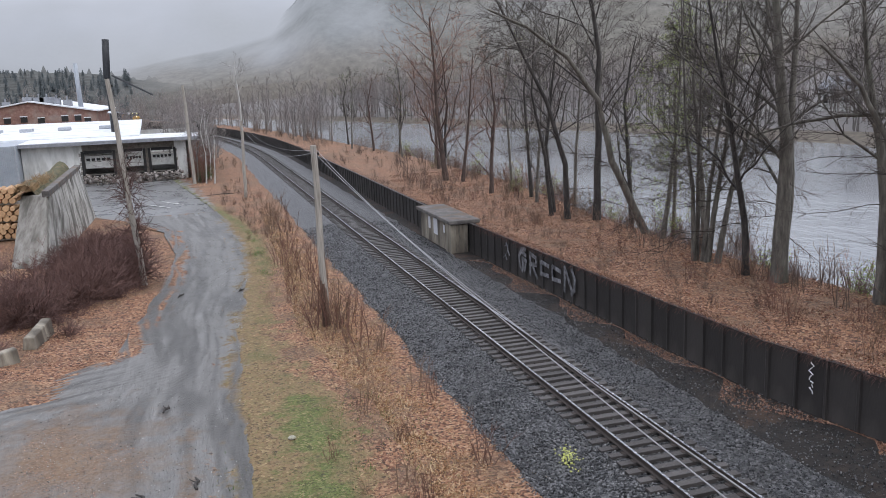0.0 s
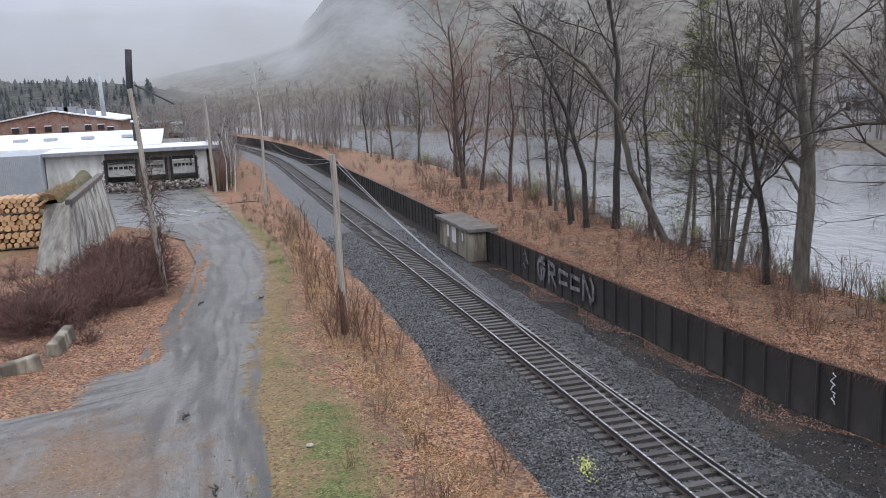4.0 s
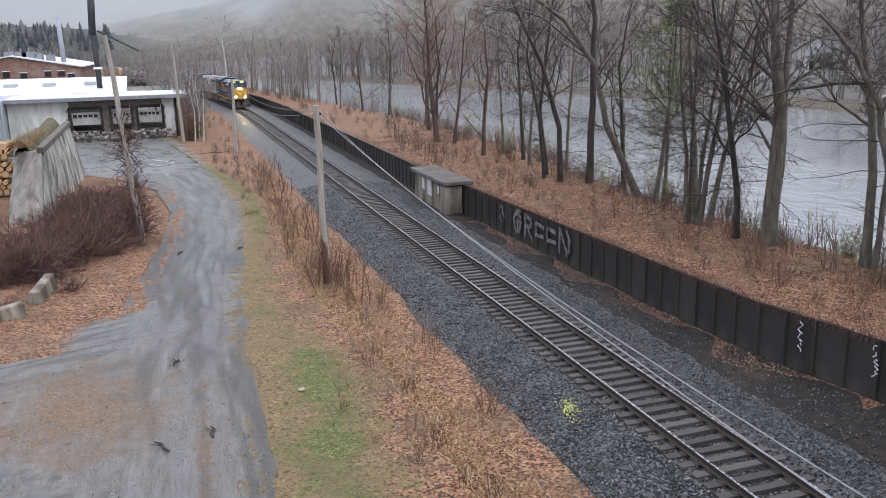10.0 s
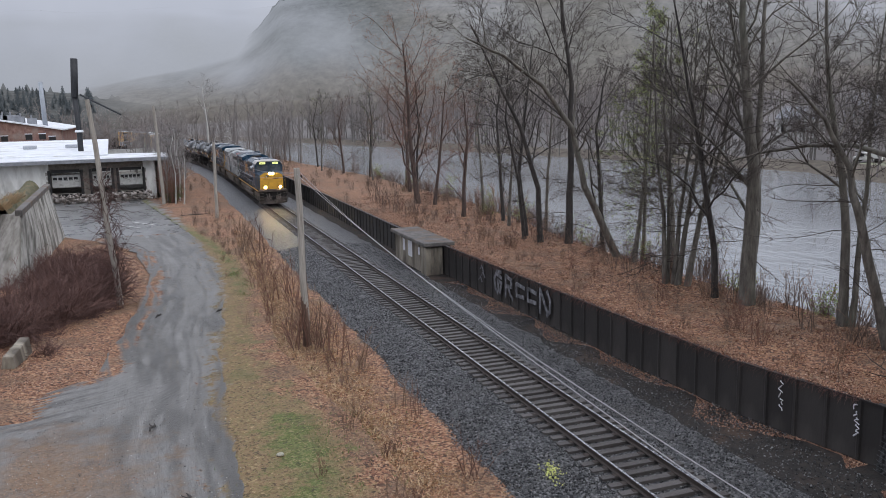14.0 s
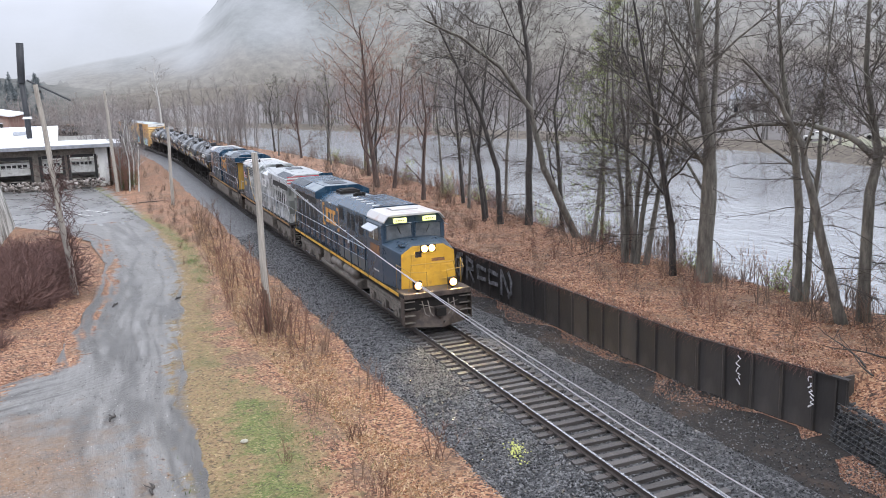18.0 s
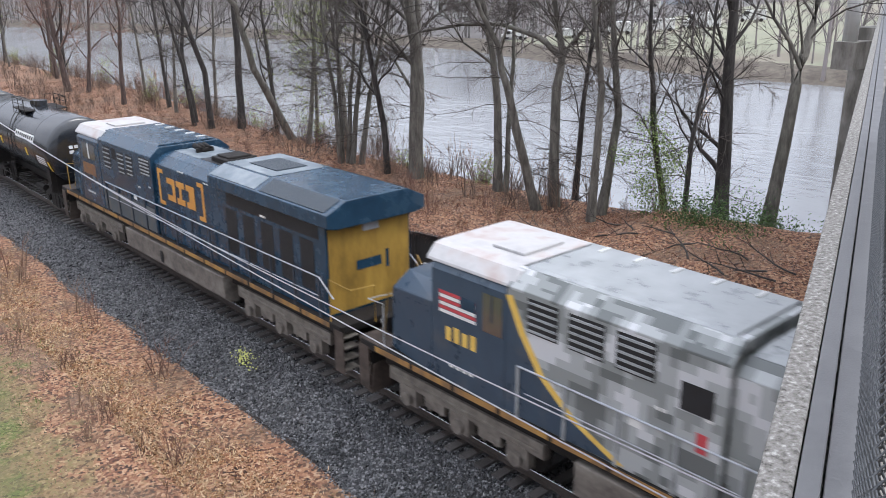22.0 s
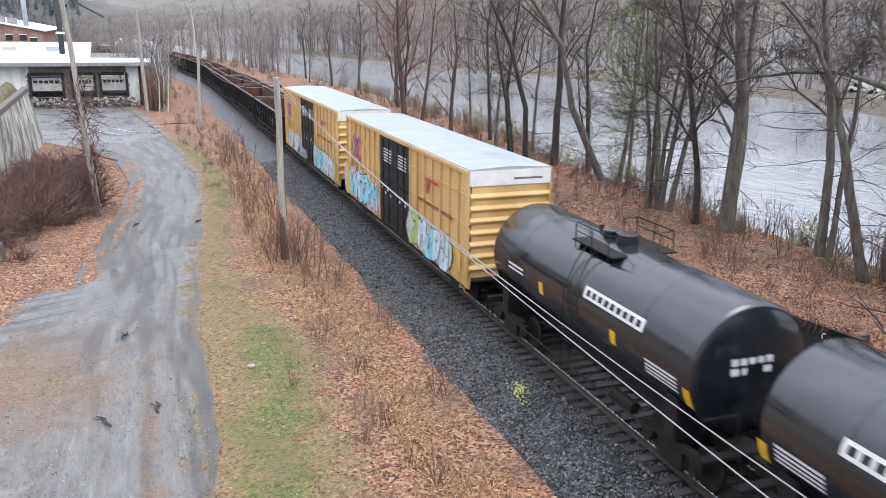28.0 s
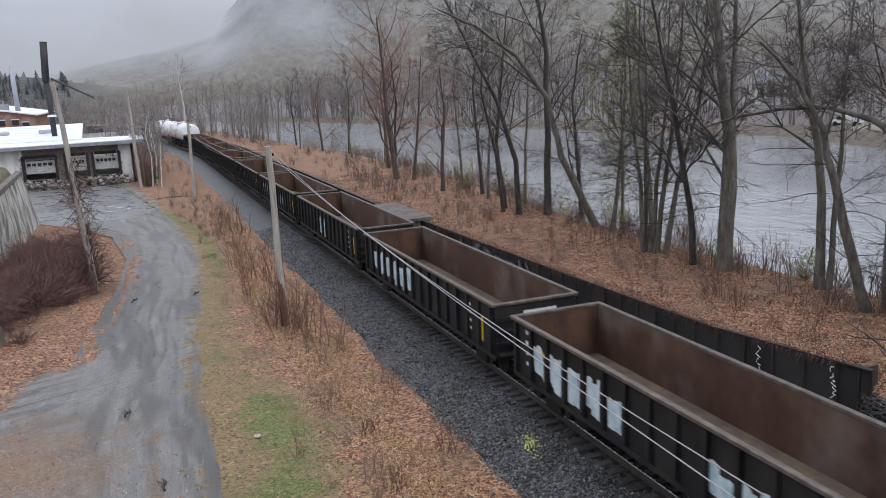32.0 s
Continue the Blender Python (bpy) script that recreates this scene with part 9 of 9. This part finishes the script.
# ---- boxcars ----
def stroke(g2, x, s, off, a, b, w0, w1):
    """A flat sprayed stroke from a to b (y, z), widening from w0 to w1."""
    d = math.hypot(b[0] - a[0], b[1] - a[1]) or 1
    n = (-(b[1] - a[1]) / d, (b[0] - a[0]) / d)
    e = ((b[0] - a[0]) / d, (b[1] - a[1]) / d)
    pts = [(a[0] + n[0] * w0, a[1] + n[1] * w0), (a[0] - e[0] * w0 * 0.6, a[1] - e[1] * w0 * 0.6), (a[0] - n[0] * w0, a[1] - n[1] * w0),
           (b[0] - n[0] * w1, b[1] - n[1] * w1), (b[0] + e[0] * w1 * 0.7, b[1] + e[1] * w1 * 0.7), (b[0] + n[0] * w1, b[1] + n[1] * w1)]
    g2.add([(x + s * off, y, z) for y, z in pts], [tuple(range(6))])


def wild_letters(parent, x, y0, y1, z0, z1, fills, edge, halo, seed, label, hand=1.0):
    """Graffiti: interlocked angular letters, each of sprayed strokes over a dark outline and a soft-coloured cloud."""
    r = random.Random(seed)
    n = max(3, round((y1 - y0) / (0.25 + 0.6 * hand)))
    w = (y1 - y0) / n
    s = -1 if x < 0 else 1
    h = z1 - z0
    cloud_g = Geo()
    for k in range(n + 2):
        c, hz = y0 + (y1 - y0) * (k + 0.2) / (n + 1), h * r.uniform(0.5, 0.64)
        pts = []
        for q in range(12):
            t = 2 * math.pi * q / 12
            f = r.uniform(0.85, 1.1)
            pts.append((x + s * (0.003 + 0.0002 * k), c + w * 0.72 * f * math.cos(t), max(0.82, z0 + h * 0.5 + hz * f * math.sin(t))))
        cloud_g.add(pts, [tuple(range(12))])
    part("spray_cloud", cloud_g, halo, parent, "soft sprayed cloud behind the letters")
    for i in range(n):
        c, lean = y0 + w * (i + 0.5), r.uniform(-0.12, 0.12)
        P = [(c - w * 0.36, z0 + h * r.uniform(0.0, 0.15)), (c - w * 0.4 + lean, z0 + h * r.uniform(0.8, 1.0)), (c + w * 0.1, z0 + h * r.uniform(0.35, 0.6)),
             (c + w * 0.4 + lean, z0 + h * r.uniform(0.78, 1.0)), (c + w * 0.42, z0 + h * r.uniform(0.0, 0.2)), (c - w * 0.1, z0 + h * r.uniform(0.05, 0.2))]
        runs = [((0, 1), (1, 2), (2, 4)), ((0, 1), (1, 3), (2, 4)), ((1, 0), (0, 4), (4, 2)), ((1, 3), (1, 5), (5, 4), (4, 2)), ((0, 3), (1, 4)), ((0, 1), (1, 2), (2, 3), (3, 4))][r.randrange(6)]
        back, front, glint = Geo(), Geo(), Geo()
        for k, (a, b) in enumerate(runs):
            w0, w1 = hand * r.uniform(0.13, 0.19), hand * r.uniform(0.16, 0.25)
            stroke(back, x, s, 0.007 + 0.0004 * i + 0.0001 * k, P[a], P[b], w0 + 0.055, w1 + 0.055)
            stroke(front, x, s, 0.0125 + 0.0004 * i + 0.0001 * k, P[a], P[b], w0, w1)
            if k:
                continue
            m = (P[a][0] * 0.4 + P[b][0] * 0.6, P[a][1] * 0.4 + P[b][1] * 0.6)
            stroke(glint, x, s, 0.0185 + 0.0004 * i + 0.0001 * k, m, (m[0] + r.uniform(-0.1, 0.1), m[1] + r.uniform(-0.14, 0.14)), 0.035, 0.05)
        letter = part("graffiti_letter", front, fills[r.randrange(len(fills))], parent, label)
        part("outline", back, edge, letter)
        part("highlight", glint, (M["graffiti_white"], M["graffiti_orange"], M["graffiti_black"])[r.randrange(3)], letter)


M["graffiti_orange"] = mat("orange_spray_paint", [(0.5, 0.22, 0.06), (0.68, 0.36, 0.12)], 3, 0.6, 0)
M["graffiti_brown"] = mat("brown_spray_paint", [(0.07, 0.045, 0.04), (0.16, 0.1, 0.08)], 3, 0.6, 0)
M["graffiti_grey"] = mat("grey_spray_paint", [(0.2, 0.21, 0.22), (0.42, 0.44, 0.46)], 3, 0.6, 0)
M["graffiti_sky"] = mat("blue_overspray", [(0.16, 0.32, 0.44), (0.28, 0.48, 0.6), (0.5, 0.62, 0.66)], 2.5, 0.6, 0)
M["graffiti_haze"] = mat("thin_lilac_overspray", [(0.5, 0.33, 0.25), (0.56, 0.4, 0.42), (0.6, 0.46, 0.52)], 2.5, 0.6, 0)
M["graffiti_mist"] = mat("thin_blue_overspray", [(0.45, 0.34, 0.18), (0.42, 0.5, 0.5), (0.5, 0.6, 0.62)], 2.5, 0.6, 0)


def boxcar(label, seed, tag):
    e = thing("boxcar", pose(0, 0, 0), label, "boxcar", "boxcars of the train")
    H2, X = 8.75, 1.48
    part("underframe", Geo().box(-X + 0.1, X - 0.1, -H2, H2, 1.0, 1.14), M["under"], e)
    for s in (-1, 1):
        a, b = (s * X, s * (X - 0.06))
        part("side_sill", Geo().box(min(a, b), max(a, b), -H2 + 0.4, H2 - 0.4, 0.66, 0.8), M["under"], e)
        for y0, y1 in ((-H2, -2.08), (2.28, H2)):
            part("side_wall", Geo().box(min(a, b), max(a, b), y0, y1, 0.8, 4.86), M["boxcar"], e, "yellow ribbed steel side")
        for y in [-8.7 + i * 0.93 for i in range(8)] + [2.4 + i * 0.9 for i in range(8)]:
            part("side_post", Geo().box(min(a, a + s * 0.07), max(a, a + s * 0.07), y - 0.05, y + 0.05, 0.82, 4.8), M["boxcar"], e)
        for z in (1.2, 3.0, 4.05):
            part("side_rail", Geo().box(min(a, a + s * 0.035), max(a, a + s * 0.035), -H2, -2.1, z, z + 0.06), M["boxcar"], e)
            part("side_rail", Geo().box(min(a, a + s * 0.035), max(a, a + s * 0.035), 2.3, H2, z, z + 0.06), M["boxcar"], e)
        part("eave", Geo().box(min(a, a + s * 0.09), max(a, a + s * 0.09), -H2, H2, 4.8, 4.95), M["boxcar"], e, bevel=0.015)
        for y0, y1 in ((-2.06, 0.08), (0.12, 2.26)):
            d = part("plug_door", Geo().box(min(s * 1.44, s * 1.53), max(s * 1.44, s * 1.53), y0, y1, 0.84, 4.78), M["box_door"], e, "black plug door", bevel=0.02)
            for q in (0.3, 0.72):
                part("locking_bar", Geo().tube([(s * 1.56, y0 + (y1 - y0) * q, 0.9), (s * 1.56, y0 + (y1 - y0) * q, 4.74)], 0.022, 6), M["under"], d)
            part("hinge_rail", Geo().box(min(s * 1.53, s * 1.56), max(s * 1.53, s * 1.56), y0 + 0.05, y1 - 0.05, 2.85, 2.92), M["under"], d)
            for k in range(5):
                part("stencil_bar", plate(Geo(), s * 1.532, y0 + 0.35, y1 - 0.5, 3.7 + k * 0.13, 3.76 + k * 0.13), M["graffiti_white"], d)
            for k in range(4):
                part("stencil_bar", plate(Geo(), s * 1.532, y0 + 0.4 + k * 0.4, y0 + 0.55 + k * 0.4, 2.2 + 0.2 * (k % 2), 2.32 + 0.2 * (k % 2)), M["graffiti_white"], d)
        for k in range(3):
            bars(e, s * 1.556, (-7.2, -5.8, -4.2)[k], (-6.0, -4.4, -3.2)[k], 2.92, 3.08, (7, 7, 5)[k], M["rust_patch"], "slogan_bar", seed=k)
        # blocks of small stencilled data round the emblem
        for yb, zb, w, rows2 in ((7.75, 3.62, 0.5, 3), (5.25, 3.6, 0.62, 3), (7.55, 2.72, 0.42, 3), (6.75, 2.66, 0.5, 3), (5.7, 2.62, 0.36, 2), (7.5, 2.15, 0.5, 2)):
            for k in range(rows2):
                bars(e, s * 1.484, yb - w / 2, yb + w / 2 - 0.12 * (k % 2), zb - k * 0.15, zb + 0.075 - k * 0.15, 4, M["rust_patch"], "stencil_bar", seed=k + rows2)
        part("placard_board", plate(Geo(), s * 1.53, 5.0, 5.7, 4.2, 4.62), M["boxcar"], e, "blank yellow placard board")
        part("reflector", plate(Geo(), s * 1.556, -8.1, -7.9, 1.25, 2.0), M["reflect"], e, "yellow reflector stripe")
        part("red_mark", Geo().box(min(s * 1.55, s * 1.556), max(s * 1.55, s * 1.556), -5.6, -4.2, 3.85, 3.97).box(min(s * 1.55, s * 1.556), max(s * 1.55, s * 1.556), -4.55, -4.35, 3.4, 3.85), M["flag_red"], e, "faded red mark")
        # a crossed emblem of two arrows as crossing bars
        z = 1.22 - 0.22 * tag
        for n3, ang in enumerate((0.76, -0.76)):
            c, k = Vector((s * (1.556 + 0.004 * n3), 6.55, 3.56)), Vector((0, math.cos(ang), math.sin(ang)))
            p = Vector((0, -math.sin(ang), math.cos(ang)))
            for o, key in ((-0.088 * z, "graffiti_red"), (0.088 * z, "graffiti_blue")):
                a = c + p * (o if n3 else -o)
                part("cross_emblem", Geo().slab([a - k * 0.68 * z - p * 0.085 * z, a + k * 0.68 * z - p * 0.085 * z, a + k * 0.68 * z + p * 0.085 * z, a - k * 0.68 * z + p * 0.085 * z], (s, 0, 0), 0.004), M[key], e, "crossed blue and red stripes")
        # graffiti along the lower side
        xg = s * 1.556
        cy, wh2, pa, bk = M["graffiti_cyan"], M["graffiti_white"], M["graffiti_pale"], M["graffiti_black"]
        if tag == 0:
            wild_letters(e, xg, 2.7, 8.6, 0.98, 2.4, (cy, cy, cy, pa), bk, M["graffiti_haze"], seed, "cyan graffiti letters with dark outlines")
            wild_letters(e, xg, -6.8, -2.6, 0.95, 2.2, (cy, pa, wh2, M["graffiti_lime"]), bk, M["graffiti_mist"], seed + 1, "cyan and black graffiti letters")
            part("yellow_patch", Geo().slab([(xg + s * 0.02, 8.0, 0.95), (xg + s * 0.02, 8.5, 0.9), (xg + s * 0.02, 8.6, 2.5), (xg + s * 0.02, 8.1, 2.6)], (s, 0, 0), 0.003), M["reflect"], e, "yellow sprayed patch")
        else:
            wild_letters(e, xg, 2.5, 6.9, 0.95, 2.0, (M["graffiti_brown"], M["graffiti_brown"], wh2, M["graffiti_grey"]), wh2, M["graffiti_sky"], seed, "brown, grey and white graffiti letters on sprayed blue", 0.62)
            wild_letters(e, s * 1.585, 0.5, 2.2, 0.92, 1.5, (M["graffiti_grey"], cy), bk, M["graffiti_sky"], seed + 2, "blue and grey graffiti letters", 0.5)
            wild_letters(e, xg, -7.4, -2.4, 0.95, 2.15, (wh2, pa, pa, cy), bk, M["graffiti_mist"], seed + 1, "white and black graffiti letters", 0.7)
        lad = Geo()
        for y in (-H2 + 0.05, -H2 + 0.5):
            lad.tube([(s * 1.6, y, 0.7), (s * 1.6, y, 4.6)], 0.016, 5)
        for k in range(12):
            lad.tube([(s * 1.6, -H2 + 0.05, 0.8 + k * 0.32), (s * 1.6, -H2 + 0.5, 0.8 + k * 0.32)], 0.012, 5)
        part("corner_ladder", lad, M["boxcar"], e)
    for d in (-1, 1):
        y = d * H2
        part("end_wall", Geo().box(-X, X, min(y, y - d * 0.06), max(y, y - d * 0.06), 1.1, 4.42), M["boxcar"], e)
        part("end_band", Geo().box(-X - 0.02, X + 0.02, min(y, y + d * 0.03), max(y, y + d * 0.03), 4.42, 4.95), M["white"], e, "white upper end panel")
        part("end_stencil", Geo().box(0.1, 1.2, min(y + d * 0.031, y + d * 0.035), max(y + d * 0.031, y + d * 0.035), 4.6, 4.67), M["grime"], e)
        for k in range(7):
            z = 1.4 + k * 0.42
            part("end_rib", Geo().add([(-X, y, z), (X, y, z), (X, y, z + 0.24), (-X, y, z + 0.24), (-X, y + d * 0.1, z + 0.1), (X, y + d * 0.1, z + 0.1), (X, y + d * 0.1, z + 0.14), (-X, y + d * 0.1, z + 0.14)],
                                     [(0, 1, 5, 4), (4, 5, 6, 7), (7, 6, 2, 3), (0, 4, 7, 3), (1, 2, 6, 5)]), M["boxcar"], e)
        eg = Geo().box(-1.4, 1.4, min(y, y + d * 0.35), max(y, y + d * 0.35), 1.15, 1.2).tube([(0.6, y + d * 0.15, 1.2), (0.6, y + d * 0.15, 2.0)], 0.02, 5)
        eg.tube([(0.6, y + d * 0.12, 2.0), (0.6, y + d * 0.18, 2.0)], 0.28, 12)
        part("end_platform", eg, M["under"], e)
    rf = Geo().prism([(-1.52, 4.95), (1.52, 4.95), (1.52, 4.99), (0, 5.07), (-1.52, 4.99)], -H2 - 0.02, H2 + 0.02)
    part("roof", rf, M["box_roof"], e, "galvanised silver roof")
    part("centre_sill", Geo().box(-0.3, 0.3, -9.0, 9.0, 0.7, 1.0).box(-1.4, 1.4, -0.2, 0.2, 0.8, 1.0).box(-1.4, 1.4, -4.2, -4.0, 0.8, 1.0).box(-1.4, 1.4, 4.0, 4.2, 0.8, 1.0), M["under"], e)
    for yc in (-6.7, 6.7):
        running_gear(e, yc)
    couplers(e, 9.8)
    return e


TRAIN.append((boxcar("yellow ribbed boxcar with black doors and cyan graffiti", 3, 0), 139.5 + 9.8, False))
TRAIN.append((boxcar("yellow ribbed boxcar with black doors and mixed graffiti", 11, 1), 159.1 + 9.8, False))

# ---- gondolas ----


def bay_letter(parent, x, yc, z0, z1, fill, edge, seed, label):
    """One tall sprayed letter between two side posts: bent strokes with a pale rim."""
    r = random.Random(seed)
    s = -1 if x < 0 else 1
    front, back = Geo(), Geo()
    for k in range(3):
        y = yc + (k - 1) * 0.24 + r.uniform(-0.05, 0.05)
        a, b = z0 + r.uniform(0, 0.3), z1 - r.uniform(0, 0.3)
        w, lean = r.uniform(0.09, 0.15), r.uniform(-0.1, 0.1)
        for gg, q, o in ((back, 0.035, 0.003), (front, 0.0, 0.006)):
            pts = [(-w - q, a - q), (w + q, a - q * 0.6), (w + q + lean * 0.5, (a + b) / 2), (w + q + lean, b + q), (lean, b + q + 0.05), (-w - q + lean, b + q), (-w - q + lean * 0.5, (a + b) / 2)]
            gg.add([(x + s * (o + k * 0.0006), y + u, v) for u, v in pts], [tuple(range(7))])
    for k in range(2):
        z = z0 + (z1 - z0) * r.uniform(0.15, 0.85)
        front.add([(x + s * (0.0085 + k * 0.0006), yc + u, z + v) for u, v in ((-0.3, -0.06), (0.3, -0.03), (0.3, 0.07), (-0.3, 0.05))], [(0, 1, 2, 3)])
    letter = part("graffiti_letter", front, fill, parent, label)
    part("outline", back, edge, letter)


def gondola(label, art):
    e = thing("gondola_car", pose(0, 0, 0), label, "gondola car", "gondola cars of the train")
    H2, X, z0, z1 = 7.6, 1.46, 0.98, 2.62
    part("floor", Geo().box(-X + 0.05, X - 0.05, -H2, H2, 0.98, 1.06), M["gon_floor"], e, "dirty steel floor")
    for s in (-1, 1):
        part("side_wall", Geo().box(min(s * X, s * (X - 0.02)), max(s * X, s * (X - 0.02)), -H2, H2, z0, z1), M["gondola"], e)
        part("inner_wall", Geo().box(min(s * (X - 0.024), s * (X - 0.05)), max(s * (X - 0.024), s * (X - 0.05)), -H2, H2, 1.06, z1), M["gon_in"], e, "rusty brown inner wall")
        for i in range(16):
            y = -H2 + 0.25 + i * (2 * H2 - 0.5) / 15
            part("side_post", Geo().prism([(s * X, z0), (s * (X + 0.13), z0 + 0.1), (s * (X + 0.1), z1 - 0.06), (s * X, z1 - 0.02)], y - 0.07, y + 0.07), M["gondola"], e)
        part("top_rail", Geo().box(min(s * (X - 0.05), s * (X + 0.11)), max(s * (X - 0.05), s * (X + 0.11)), -H2 - 0.05, H2 + 0.05, z1, z1 + 0.1), M["rim"], e, "worn top rail", bevel=0.02)
        part("bottom_sill", Geo().box(min(s * (X - 0.05), s * (X + 0.06)), max(s * (X - 0.05), s * (X + 0.06)), -H2, H2, 0.86, 0.99), M["gondola"], e)
        for y in (-6.6, 5.6):
            part("reflector", plate(Geo(), s * (X + 0.002), y, y + 0.13, 1.2, 2.1), M["reflect"], e, "yellow reflector stripe")
        for k in range(4):
            part("stencil_bar", plate(Geo(), s * (X + 0.002), 6.3, 6.8, 2.35 - k * 0.32, 2.46 - k * 0.32), M["graffiti_white"], e)
            part("stencil_bar", plate(Geo(), s * (X + 0.002), -5.6, -5.2, 2.2 - k * 0.28, 2.3 - k * 0.28), M["graffiti_white"], e)
        if art:
            for i in ((10, 11, 12, 13, 9, 4, 5), (8, 9, 10, 11, 12, 13), (7, 8))[art - 1]:
                bay_letter(e, s * (X + 0.002), -H2 + 0.25 + (i + 0.5) * (2 * H2 - 0.5) / 15, 1.08, 2.2 - 0.25 * (i < 6), M["graffiti_pale"], M["graffiti_white"], 20 * art + i, "pale blue and white graffiti letter")
    for d in (-1, 1):
        y = d * H2
        part("end_wall", Geo().box(-X, X, min(y, y - d * 0.05), max(y, y - d * 0.05), z0, z1 + 0.02), [M["gondola"]], e)
        part("end_lining", Geo().box(-X + 0.06, X - 0.06, min(y - d * 0.054, y - d * 0.08), max(y - d * 0.054, y - d * 0.08), 1.06, z1), M["gon_in"], e, "rusty brown inner wall")
        part("end_rail", Geo().box(-X, X, min(y + d * 0.06, y - d * 0.1), max(y + d * 0.06, y - d * 0.1), z1 + 0.004, z1 + 0.096), M["rim"], e, bevel=0.02)
        for k in range(3):
            part("end_rib", Geo().box(-X, X, min(y, y + d * 0.1), max(y, y + d * 0.1), 1.3 + k * 0.42, 1.42 + k * 0.42), M["gondola"], e)
        part("end_bar", Geo().box(-0.5, 0.7, min(y + d * 0.1, y + d * 0.106), max(y + d * 0.1, y + d * 0.106), 2.3, 2.4), M["graffiti_white"], e)
        eg = Geo().box(-1.4, 1.4, min(y, y + d * 0.3), max(y, y + d * 0.3), 1.0, 1.05)
        for s in (-1, 1):
            for k in range(4):
                eg.tube([(s * 1.3, y + d * 0.12, 0.6 + k * 0.4), (s * 0.9, y + d * 0.12, 0.6 + k * 0.4)], 0.015, 5)
        part("end_steps", eg, M["under"], e)
    part("centre_sill", Geo().box(-0.3, 0.3, -7.6, 7.6, 0.68, 0.97), M["under"], e)
    for yc in (-5.7, 5.7):
        running_gear(e, yc)
    couplers(e, 8.3)
    return e


gons = [gondola("empty black gondola car with rusty interior and white graffiti", 1), gondola("empty black gondola car with pale blue graffiti", 2), gondola("empty black gondola car with a rusty brown interior", 3)]
for i in range(9):
    k = (0, 1, 2, 0, 2, 1, 2, 2, 0)[i]
    TRAIN.append((gons[k] if i in (0, 1, 2) else copy_thing(gons[k], pose(0, 0, 0)), 178.7 + 16.6 * (i + 0.5), False))
white_tank = tank_car(M["tank_white"], "long white tank car behind the gondolas", 8.6, 1.62)
TRAIN.append((white_tank, 178.7 + 16.6 * 9 + 9.45, False))
TRAIN.append((copy_thing(white_tank, pose(0, 0, 0)), 178.7 + 16.6 * 9 + 28.35, False))



# ---- motion ----
def motions():
    for ob, y0, turned in TRAIN:
        rows = []
        for i in range(33):
            m = track_pose(y0 - SPEED * (i - 20))
            rows.append((float(i), m @ pose(0, 0, 0, 0, 0, 180) if turned else m))
        walk(ob, rows)


motions()
